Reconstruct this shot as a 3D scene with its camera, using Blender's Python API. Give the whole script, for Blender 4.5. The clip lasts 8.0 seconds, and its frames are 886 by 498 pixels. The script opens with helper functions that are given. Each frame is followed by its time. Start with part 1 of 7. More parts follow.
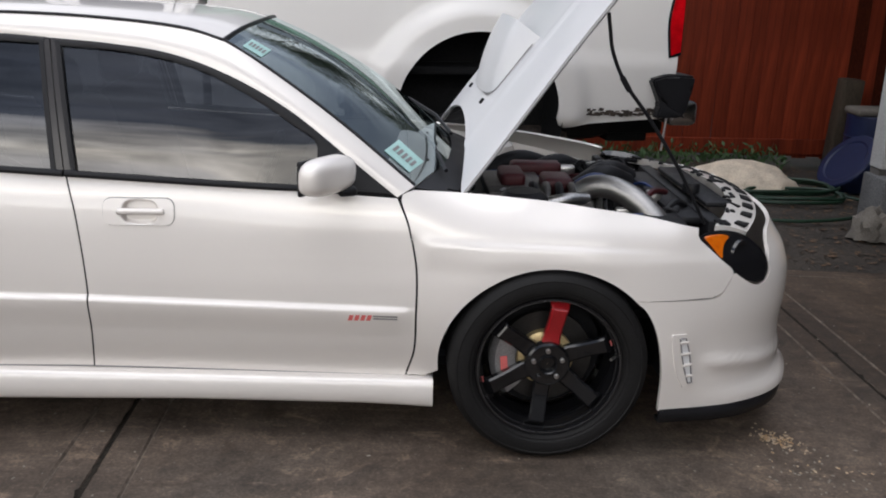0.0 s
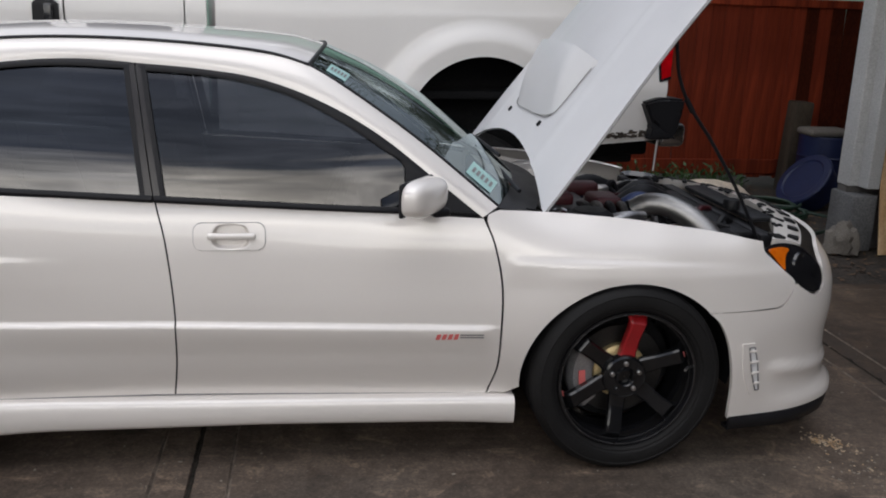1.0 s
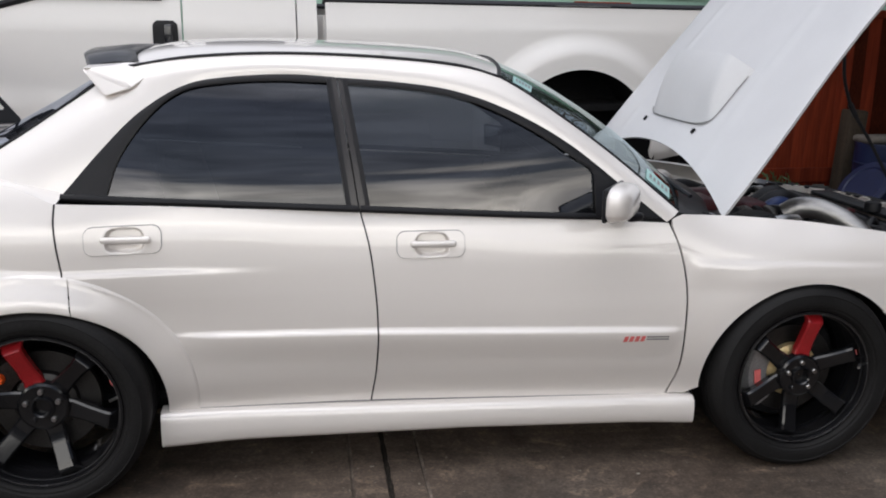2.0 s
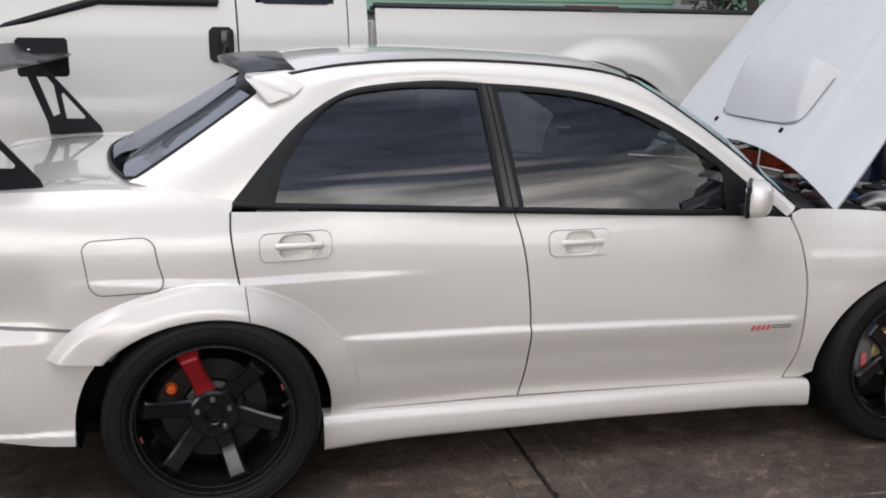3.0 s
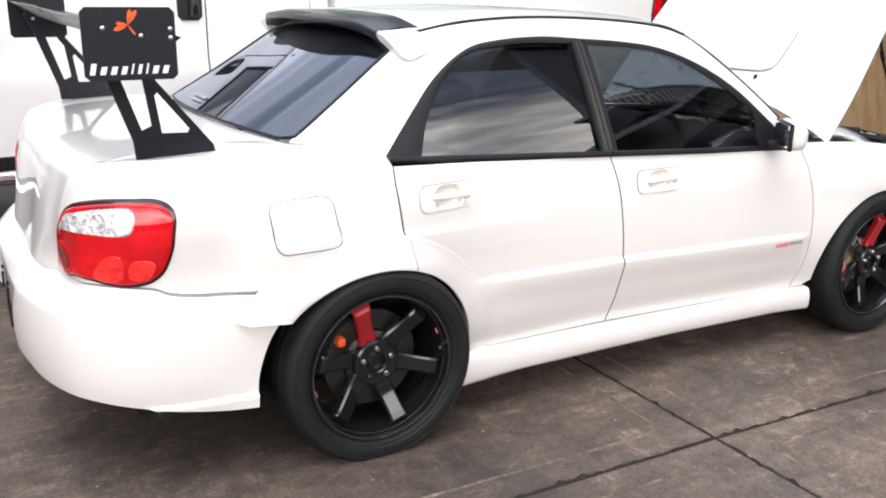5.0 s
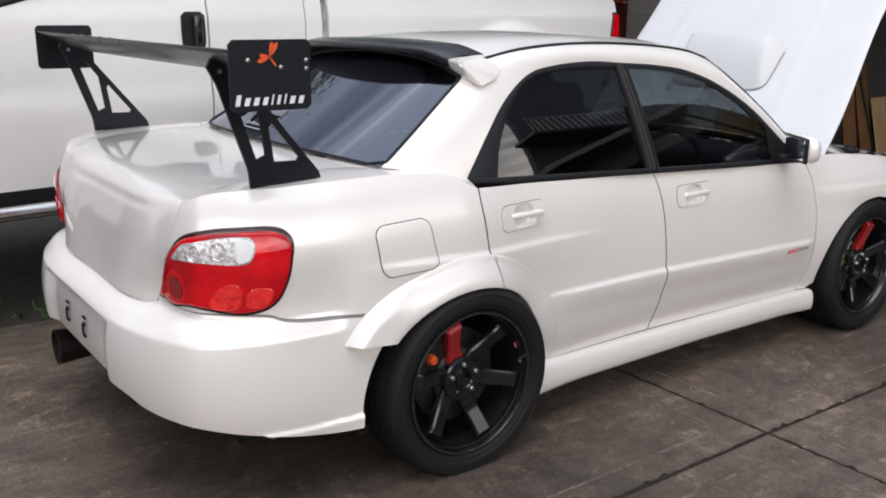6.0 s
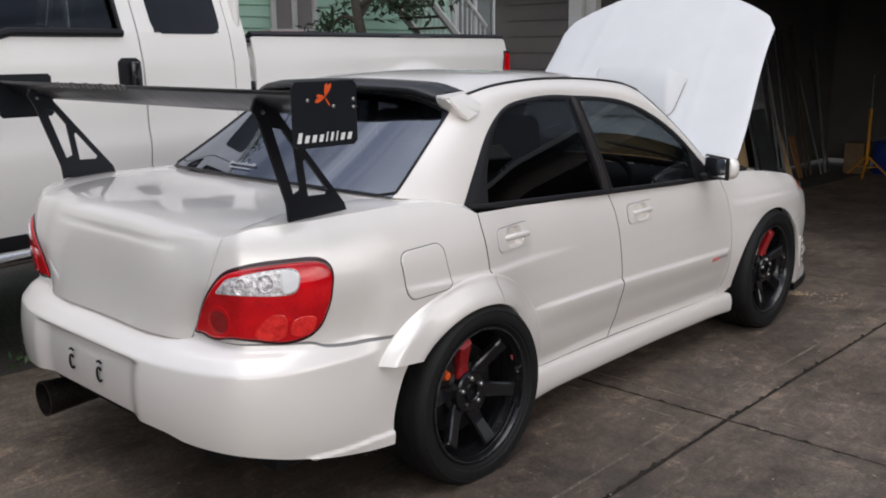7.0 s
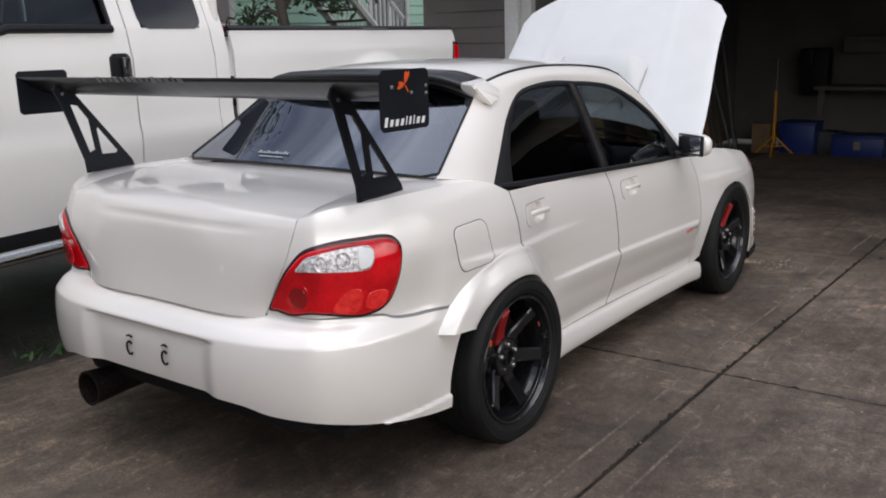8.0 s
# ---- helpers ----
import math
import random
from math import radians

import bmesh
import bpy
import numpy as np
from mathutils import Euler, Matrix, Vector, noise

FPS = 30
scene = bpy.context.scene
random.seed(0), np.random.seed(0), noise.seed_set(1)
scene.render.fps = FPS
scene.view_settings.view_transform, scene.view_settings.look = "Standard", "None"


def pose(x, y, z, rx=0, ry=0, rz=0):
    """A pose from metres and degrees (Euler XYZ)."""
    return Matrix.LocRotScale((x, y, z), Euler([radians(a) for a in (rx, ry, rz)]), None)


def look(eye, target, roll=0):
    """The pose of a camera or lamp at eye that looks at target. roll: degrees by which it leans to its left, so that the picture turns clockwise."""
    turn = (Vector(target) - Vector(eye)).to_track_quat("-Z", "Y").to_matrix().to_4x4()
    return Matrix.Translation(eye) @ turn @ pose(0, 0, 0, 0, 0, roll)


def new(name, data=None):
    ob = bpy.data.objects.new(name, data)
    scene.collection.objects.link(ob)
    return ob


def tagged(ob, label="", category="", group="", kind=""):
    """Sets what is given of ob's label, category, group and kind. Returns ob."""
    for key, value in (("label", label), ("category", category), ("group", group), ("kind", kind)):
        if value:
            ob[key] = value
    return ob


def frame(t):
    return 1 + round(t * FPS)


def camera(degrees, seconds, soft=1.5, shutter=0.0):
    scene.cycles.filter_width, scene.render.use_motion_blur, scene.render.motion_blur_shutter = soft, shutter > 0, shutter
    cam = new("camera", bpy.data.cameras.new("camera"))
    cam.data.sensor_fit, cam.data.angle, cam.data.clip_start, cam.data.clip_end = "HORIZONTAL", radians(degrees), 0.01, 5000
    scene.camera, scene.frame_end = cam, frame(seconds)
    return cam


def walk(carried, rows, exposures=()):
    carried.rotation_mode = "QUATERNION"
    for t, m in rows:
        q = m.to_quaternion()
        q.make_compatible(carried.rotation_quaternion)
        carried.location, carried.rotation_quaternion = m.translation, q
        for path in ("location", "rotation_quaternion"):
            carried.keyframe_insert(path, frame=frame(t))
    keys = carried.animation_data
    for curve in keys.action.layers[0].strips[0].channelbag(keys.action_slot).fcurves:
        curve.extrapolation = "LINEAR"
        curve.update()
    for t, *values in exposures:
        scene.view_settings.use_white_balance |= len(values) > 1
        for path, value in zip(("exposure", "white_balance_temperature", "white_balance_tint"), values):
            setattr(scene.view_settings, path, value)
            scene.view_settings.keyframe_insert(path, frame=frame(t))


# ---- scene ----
import functools

cam = camera(52.9, 8.0, 1.9)
PATH = [
    (0, (-0.502, -3.562, 1.529), (-0.395, -1.653, 0.944), 1.7),
    (0.5, (-0.741, -3.509, 1.517), (-0.557, -1.594, 0.972), 1.0),
    (1, (-1.064, -3.568, 1.509), (-0.769, -1.661, 0.984), 1.9),
    (1.5, (-1.362, -3.608, 1.504), (-1.039, -1.703, 0.987), 1.7),
    (2, (-1.712, -3.56, 1.477), (-1.41, -1.644, 0.99), 0.9),
    (2.2, (-1.871, -3.551, 1.47), (-1.603, -1.626, 0.998), 0.9),
    (3.3, (-2.677, -3.481, 1.491), (-2.136, -1.622, 0.99), 0.3),
    (3.5, (-2.808, -3.466, 1.496), (-2.249, -1.622, 0.962), 0.1),
    (4, (-3.121, -3.427, 1.5), (-2.389, -1.661, 0.913), 1.3),
    (4.5, (-3.402, -3.358, 1.487), (-2.513, -1.689, 0.838), 2.2),
    (5, (-3.683, -3.254, 1.483), (-2.723, -1.593, 0.917), 0.9),
    (5.2, (-3.793, -3.186, 1.498), (-2.808, -1.535, 0.947), 1.2),
    (6.5, (-4.512, -2.927, 1.495), (-3.217, -1.481, 1.013), -0.4),
    (7, (-4.783, -2.817, 1.498), (-3.356, -1.485, 1.064), -0.6),
    (7.5, (-5.087, -2.724, 1.512), (-3.564, -1.509, 1.062), -0.7),
    (8, (-5.275, -2.58, 1.498), (-3.709, -1.422, 1.044), -1.5),
]
EXPOSURES = [(0, 0.60), (1.0, 0.29), (2.0, 0.52), (3.3, 0.52), (3.7, 0.78), (4.2, 1.4), (4.5, 1.88), (5.0, 1.68), (5.5, 1.20), (6.3, 0.78), (7, 0.60), (8, 0.70)]
walk(cam, [(t, look(eye, target, roll)) for t, eye, target, roll in PATH], EXPOSURES)

# ---- light ----
world = bpy.data.worlds.new("overcast")
scene.world = world
world.use_nodes = True
wn, wl = world.node_tree.nodes, world.node_tree.links
sky = wn.new("ShaderNodeTexSky")
sky.sky_type, sky.sun_disc = "NISHITA", False
sky.sun_elevation, sky.sun_rotation = radians(68), radians(200)
wtc = wn.new("ShaderNodeTexCoord")
wmap = wn.new("ShaderNodeMapping")
wmap.inputs["Scale"].default_value = (0.7, 0.9, 4.5)
wl.new(wtc.outputs["Generated"], wmap.inputs["Vector"])
wnoise = wn.new("ShaderNodeTexNoise")
wnoise.inputs["Scale"].default_value, wnoise.inputs["Detail"].default_value = 2.3, 4
wnoise.inputs["Distortion"].default_value = 0.4
wl.new(wmap.outputs["Vector"], wnoise.inputs["Vector"])
wmap2 = wn.new("ShaderNodeMapping")
wmap2.inputs["Scale"].default_value = (0.8, 1.0, 16.0)
wl.new(wtc.outputs["Generated"], wmap2.inputs["Vector"])
wstreak = wn.new("ShaderNodeTexNoise")
wstreak.inputs["Scale"].default_value, wstreak.inputs["Detail"].default_value = 2.0, 5
wl.new(wmap2.outputs["Vector"], wstreak.inputs["Vector"])
wramp = wn.new("ShaderNodeValToRGB")
wramp.color_ramp.elements[0].position, wramp.color_ramp.elements[0].color = 0.34, (5.1, 5.2, 5.9, 1)
wramp.color_ramp.elements[1].position, wramp.color_ramp.elements[1].color = 0.66, (10.6, 10.3, 10.1, 1)
wl.new(wnoise.outputs["Fac"], wramp.inputs["Fac"])
wsep = wn.new("ShaderNodeSeparateXYZ")
wl.new(wtc.outputs["Generated"], wsep.inputs["Vector"])
wadd = wn.new("ShaderNodeMath")
wadd.operation = "MULTIPLY_ADD"
wboth = wn.new("ShaderNodeMath")
wl.new(wnoise.outputs["Fac"], wboth.inputs[0])
wl.new(wstreak.outputs["Fac"], wboth.inputs[1])
wadd.inputs[1].default_value, wadd.inputs[2].default_value = 0.17, -0.155
wl.new(wboth.outputs["Value"], wadd.inputs[0])
wel = wn.new("ShaderNodeMath")
wl.new(wsep.outputs["Z"], wel.inputs[0])
wl.new(wadd.outputs["Value"], wel.inputs[1])
wband = wn.new("ShaderNodeValToRGB")
for pos, col in ((0.22, (2.3, 2.26, 2.08, 1)), (0.36, (4.3, 4.15, 3.75, 1)), (0.43, (2.3, 2.27, 2.16, 1)), (0.48, (0.34, 0.38, 0.46, 1)), (0.56, (0.24, 0.28, 0.36, 1)), (0.67, (0.26, 0.30, 0.39, 1)), (0.79, (1.14, 1.20, 1.30, 1))):
    e = wband.color_ramp.elements.new(pos)
    e.color = col
wband.color_ramp.elements[0].color = (0.9, 0.9, 0.9, 1)
wband.color_ramp.elements[-1].color = (1.22, 1.28, 1.38, 1)
wl.new(wel.outputs["Value"], wband.inputs["Fac"])
wcalm = wn.new("ShaderNodeValToRGB")
for pos, col in ((0.22, (0.95, 0.94, 0.92, 1)), (0.40, (0.85, 0.85, 0.85, 1)), (0.50, (0.42, 0.44, 0.49, 1)), (0.66, (0.40, 0.43, 0.49, 1)), (0.79, (1.14, 1.20, 1.30, 1))):
    wcalm.color_ramp.elements.new(pos).color = col
wcalm.color_ramp.elements[0].color = (0.9, 0.9, 0.9, 1)
wcalm.color_ramp.elements[-1].color = (1.22, 1.28, 1.38, 1)
wl.new(wel.outputs["Value"], wcalm.inputs["Fac"])
wside = wn.new("ShaderNodeMapRange")
wside.interpolation_type = "SMOOTHSTEP"
wside.inputs["From Min"].default_value, wside.inputs["From Max"].default_value = -0.15, -0.50
wl.new(wsep.outputs["Y"], wside.inputs["Value"])
wpick = wn.new("ShaderNodeMixRGB")
wl.new(wside.outputs["Result"], wpick.inputs["Fac"])
wl.new(wcalm.outputs["Color"], wpick.inputs["Color1"])
wmap3 = wn.new("ShaderNodeMapping")
wmap3.inputs["Scale"].default_value = (2.2, 2.2, 11.0)
wl.new(wtc.outputs["Generated"], wmap3.inputs["Vector"])
wpuff = wn.new("ShaderNodeTexNoise")
wpuff.inputs["Scale"].default_value, wpuff.inputs["Detail"].default_value, wpuff.inputs["Distortion"].default_value = 2.6, 8, 0.5
wl.new(wmap3.outputs["Vector"], wpuff.inputs["Vector"])
wtone = wn.new("ShaderNodeMapRange")
wtone.inputs["From Min"].default_value, wtone.inputs["From Max"].default_value = 0.36, 0.64
wtone.inputs["To Min"].default_value, wtone.inputs["To Max"].default_value = 0.66, 1.34
wl.new(wpuff.outputs["Fac"], wtone.inputs["Value"])
wbroken = wn.new("ShaderNodeMixRGB")
wbroken.blend_type, wbroken.inputs["Fac"].default_value = "MULTIPLY", 1.0
wl.new(wband.outputs["Color"], wbroken.inputs["Color1"])
wl.new(wtone.outputs["Result"], wbroken.inputs["Color2"])
wl.new(wbroken.outputs["Color"], wpick.inputs["Color2"])
wbank = wn.new("ShaderNodeMapRange")
wbank.interpolation_type = "SMOOTHSTEP"
wbank.inputs["From Min"].default_value, wbank.inputs["From Max"].default_value = 0.22, 0.56
wbank.inputs["To Min"].default_value, wbank.inputs["To Max"].default_value = 1.0, 0.40
wl.new(wsep.outputs["X"], wbank.inputs["Value"])
wdim = wn.new("ShaderNodeMixRGB")
wdim.blend_type, wdim.inputs["Fac"].default_value = "MULTIPLY", 1.0
wl.new(wpick.outputs["Color"], wdim.inputs["Color1"])
wl.new(wbank.outputs["Result"], wdim.inputs["Color2"])
wmul = wn.new("ShaderNodeMixRGB")
wmul.blend_type = "MULTIPLY"
wmul.inputs["Fac"].default_value = 1.0
wl.new(wramp.outputs["Color"], wmul.inputs["Color1"])
wl.new(wdim.outputs["Color"], wmul.inputs["Color2"])
wmix = wn.new("ShaderNodeMixRGB")
wmix.inputs["Fac"].default_value = 0.85
wl.new(sky.outputs["Color"], wmix.inputs["Color1"])
wl.new(wmul.outputs["Color"], wmix.inputs["Color2"])
wl.new(wmix.outputs["Color"], wn["Background"].inputs["Color"])
wn["Background"].inputs["Strength"].default_value = 0.112

sun_data = bpy.data.lights.new("sun", "SUN")
sun_data.energy, sun_data.angle, sun_data.color = 0.55, radians(46), (1.0, 0.97, 0.94)
sun = new("sun", sun_data)
sun.matrix_world = look((-2.5, -4, 15), (0, 0, 0))

# ---- materials ----


def material(name, color, rough=0.5, metal=0.0, vary=0.12, scale=3.0, fine=60.0, bump=0.0, coat=0.0, second=None, spot=0.5, rough_vary=0.1, stretch=(1, 1, 1), randomise=0.0, spec=0.5):
    """A surface with stains at one scale, grain at another, and fine relief."""
    m = bpy.data.materials.new(name)
    m.use_nodes = True
    n, l = m.node_tree.nodes, m.node_tree.links
    b = n["Principled BSDF"]
    tc = n.new("ShaderNodeTexCoord")
    mp = n.new("ShaderNodeMapping")
    mp.inputs["Scale"].default_value = stretch
    l.new(tc.outputs["Object"], mp.inputs["Vector"])
    big, small = n.new("ShaderNodeTexNoise"), n.new("ShaderNodeTexNoise")
    big.inputs["Scale"].default_value, big.inputs["Detail"].default_value = scale, 5
    small.inputs["Scale"].default_value, small.inputs["Detail"].default_value = fine, 4
    for t in (big, small):
        l.new(mp.outputs["Vector"], t.inputs["Vector"])
    ramp = n.new("ShaderNodeValToRGB")
    c2 = second if second else tuple(c * (1 - vary) for c in color)
    ramp.color_ramp.elements[0].position, ramp.color_ramp.elements[0].color = spot - 0.18, (*c2, 1)
    ramp.color_ramp.elements[1].position, ramp.color_ramp.elements[1].color = spot + 0.18, (*color, 1)
    l.new(big.outputs["Fac"], ramp.inputs["Fac"])
    mul = n.new("ShaderNodeMixRGB")
    mul.blend_type = "OVERLAY"
    mul.inputs["Fac"].default_value = min(1.0, vary * 2.5)
    l.new(ramp.outputs["Color"], mul.inputs["Color1"])
    l.new(small.outputs["Fac"], mul.inputs["Color2"])
    out = mul.outputs["Color"]
    if randomise:
        info = n.new("ShaderNodeObjectInfo")
        hsv = n.new("ShaderNodeHueSaturation")
        mr = n.new("ShaderNodeMapRange")
        mr.inputs["To Min"].default_value, mr.inputs["To Max"].default_value = 1 - randomise, 1 + randomise
        l.new(info.outputs["Random"], mr.inputs["Value"])
        l.new(mr.outputs["Result"], hsv.inputs["Value"])
        l.new(out, hsv.inputs["Color"])
        out = hsv.outputs["Color"]
    l.new(out, b.inputs["Base Color"])
    rr = n.new("ShaderNodeMapRange")
    rr.inputs["To Min"].default_value, rr.inputs["To Max"].default_value = max(0.02, rough - rough_vary), min(1, rough + rough_vary)
    l.new(big.outputs["Fac"], rr.inputs["Value"])
    l.new(rr.outputs["Result"], b.inputs["Roughness"])
    b.inputs["Metallic"].default_value = metal
    b.inputs["Specular IOR Level"].default_value = spec
    b.inputs["Coat Weight"].default_value = coat
    b.inputs["Coat Roughness"].default_value = 0.04
    if bump:
        bp = n.new("ShaderNodeBump")
        bp.inputs["Strength"].default_value, bp.inputs["Distance"].default_value = 0.6, bump
        l.new(small.outputs["Fac"], bp.inputs["Height"])
        l.new(bp.outputs["Normal"], b.inputs["Normal"])
    return m


def glass_material(name, tint, straight=0.04, rough=0.0, film=(0.9, 0.9, 0.9)):
    """Thin tinted pane: straight is its reflection seen head-on."""
    m = bpy.data.materials.new(name)
    m.use_nodes = True
    n, l = m.node_tree.nodes, m.node_tree.links
    n.remove(n["Principled BSDF"])
    clear, gloss, mix, face, power, rise = (n.new("ShaderNode" + k) for k in ("BsdfTransparent", "BsdfGlossy", "MixShader", "LayerWeight", "Math", "MapRange"))
    clear.inputs["Color"].default_value = (*tint, 1)
    gloss.inputs["Roughness"].default_value = rough
    gloss.inputs["Color"].default_value = (*film, 1)
    face.inputs["Blend"].default_value = 0.5
    power.operation = "POWER"
    power.inputs[1].default_value = 4.0
    rise.inputs["To Min"].default_value = straight
    l.new(face.outputs["Facing"], power.inputs[0])
    l.new(power.outputs["Value"], rise.inputs["Value"])
    l.new(rise.outputs["Result"], mix.inputs["Fac"])
    l.new(clear.outputs["BSDF"], mix.inputs[1])
    l.new(gloss.outputs["BSDF"], mix.inputs[2])
    l.new(mix.outputs["Shader"], n["Material Output"].inputs["Surface"])
    return m


PAINT = material("pearl_white_paint", (0.83, 0.784, 0.738), 0.42, 0.18, 0.03, 1.5, 900, 0.0, coat=1.0, rough_vary=0.03)
PAINT.node_tree.nodes["Principled BSDF"].inputs["Coat IOR"].default_value = 1.65
PAINT.node_tree.nodes["Principled BSDF"].inputs["Coat Roughness"].default_value = 0.025
HOODPAINT = material("hood_white_paint", (0.615, 0.612, 0.618), 0.42, 0.0, 0.05, 5, 500, 0.0, coat=0.2, rough_vary=0.08)
TRUCKPAINT = material("truck_white_paint", (0.79, 0.765, 0.735), 0.32, 0.0, 0.05, 1.2, 600, 0.0, coat=0.4, rough_vary=0.06)
BLACKTRIM = material("black_trim", (0.012, 0.012, 0.014), 0.45, 0.0, 0.2, 8, 400, 0.0004, spec=0.25)
BLACKGLOSS = material("black_gloss", (0.012, 0.012, 0.014), 0.16, 0.0, 0.2, 6, 200, coat=0.5)
CARBON = material("dark_carbon", (0.010, 0.010, 0.012), 0.36, 0.0, 0.3, 10, 600, 0.0, coat=0.2, stretch=(1, 3, 1), spec=0.4)
WINGBLACK = material("satin_black_metal", (0.009, 0.010, 0.014), 0.45, 0.0, 0.2, 6, 300, 0.0002, spec=0.25)
PILLAR = material("pillar_film", (0.036, 0.032, 0.030), 0.24, 0.0, 0.04, 3, 90)
RUBBER = material("tyre_rubber", (0.014, 0.0135, 0.0135), 0.62, 0.0, 0.25, 9, 160, 0.0004, rough_vary=0.12, spec=0.17)
RIM = material("dark_bronze_black_rim", (0.008, 0.008, 0.009), 0.17, 0.0, 0.2, 8, 260, 0.0, coat=0.45, spec=0.30, rough_vary=0.04)
# pale metal for the sky's highlight along the rim lip
RIMGLINT = material("rim_lip_glint", (0.16, 0.16, 0.165), 0.25, 0.8, 0.2, 8, 200)
REDPAINT = material("red_spoke_paint", (0.36, 0.012, 0.016), 0.3, 0.1, 0.15, 12, 200, coat=0.4)
STEEL = material("bare_steel", (0.55, 0.54, 0.53), 0.32, 1.0, 0.2, 7, 150, 0.0003)
PIPE = material("brushed_aluminium", (0.42, 0.41, 0.40), 0.42, 1.0, 0.2, 9, 220, 0.0003, stretch=(1, 1, 5))
DISC = material("brake_disc", (0.07, 0.067, 0.065), 0.5, 1.0, 0.2, 12, 300)
BRASS = material("gold_disc_hat", (0.75, 0.58, 0.30), 0.45, 0.6, 0.2, 12, 200)
CALIPER = material("grey_caliper", (0.40, 0.39, 0.39), 0.4, 0.6, 0.2, 12, 200)
ORANGE = material("orange_paint", (0.78, 0.105, 0.015), 0.4, 0.0, 0.15, 12, 200)
BURNT = material("burnt_exhaust_metal", (0.055, 0.045, 0.042), 0.34, 0.8, 0.35, 14, 120)
DARK = material("underbody_black", (0.012, 0.012, 0.013), 0.85, 0.0, 0.3, 5, 90, 0.001, spec=0.2)
CABIN = material("cabin_dark_cloth", (0.022, 0.022, 0.026), 0.9, 0.0, 0.12, 5, 40, 0.0, spec=0.2)
WINDOW = glass_material("tinted_window_glass", (0.30, 0.32, 0.34), 0.11, film=(0.92, 0.89, 0.85))
REARSIDE = glass_material("dark_tinted_window_glass", (0.065, 0.072, 0.082), 0.11, film=(0.90, 0.89, 0.88))
REARWIN = glass_material("dark_rear_glass", (0.12, 0.13, 0.16), 0.16, film=(0.70, 0.75, 0.86))
SCREEN = glass_material("windscreen_glass", (0.60, 0.67, 0.67), 0.30, film=(0.84, 0.95, 0.96))
LENS = glass_material("clear_lens", (0.9, 0.9, 0.9), 0.04)
REDLENS = material("red_lamp_lens", (0.70, 0.004, 0.010), 0.08, 0.0, 0.10, 9, 120, 0.0, coat=0.5, second=(0.34, 0.002, 0.005), rough_vary=0.03, spec=0.3)
LAMPRIM = material("dark_maroon_lamp_rim", (0.035, 0.003, 0.005), 0.25, 0.0, 0.1, 9, 120, coat=0.3)
REDBRIGHT = material("bright_red_reflector", (0.90, 0.030, 0.024), 0.16, 0.0, 0.15, 40, 160, 0.003, coat=1.0, second=(0.62, 0.010, 0.010))
REDDEEP = material("deep_red_lens", (0.30, 0.003, 0.006), 0.10, 0.0, 0.12, 16, 120, 0.0, coat=1.0)
CLEARLAMP = material("clear_lamp_reflector", (0.95, 0.93, 0.93), 0.12, 0.35, 0.25, 70, 150, 0.008, second=(0.30, 0.27, 0.27), coat=1.0)
AMBER = material("amber_lens", (0.85, 0.18, 0.006), 0.15, 0.0, 0.2, 30, 120, 0.0006, coat=1.0)
MIRRORGLASS = material("mirror_glass", (0.55, 0.57, 0.6), 0.03, 1.0, 0.02, 3, 40, rough_vary=0.0)
GLASSTXT = material("faint_glass_print", (0.30, 0.31, 0.33), 0.5, 0.0, 0.06, 30, 200)
SILVERTXT = material("pale_lettering", (0.78, 0.78, 0.78), 0.5, 0.0, 0.06, 30, 200)
GREYTXT = material("grey_lettering", (0.22, 0.21, 0.21), 0.5, 0.0, 0.06, 30, 200)
PINKTXT = material("red_pink_badge", (0.72, 0.16, 0.15), 0.45, 0.0, 0.06, 30, 200)
STICKER = material("pale_teal_sticker", (0.38, 0.60, 0.57), 0.6, 0.0, 0.1, 20, 200)
REDENGINE = material("red_engine_cover", (0.07, 0.008, 0.012), 0.5, 0.1, 0.3, 14, 200, 0.001)
BLUEHOSE = material("blue_silicone_hose", (0.02, 0.045, 0.16), 0.45, 0.0, 0.2, 9, 200)
ENGINE = material("dull_engine_alloy", (0.20, 0.19, 0.18), 0.5, 0.7, 0.45, 18, 120, 0.002)
BAY = material("dark_engine_plastic", (0.012, 0.012, 0.014), 0.5, 0.0, 0.3, 12, 160, 0.001, spec=0.25)
CHROME = material("dull_chrome", (0.62, 0.62, 0.62), 0.2, 1.0, 0.15, 6, 120)
RUST = material("rusted_metal", (0.10, 0.075, 0.06), 0.85, 0.2, 0.5, 26, 160, 0.002, second=(0.025, 0.022, 0.02))


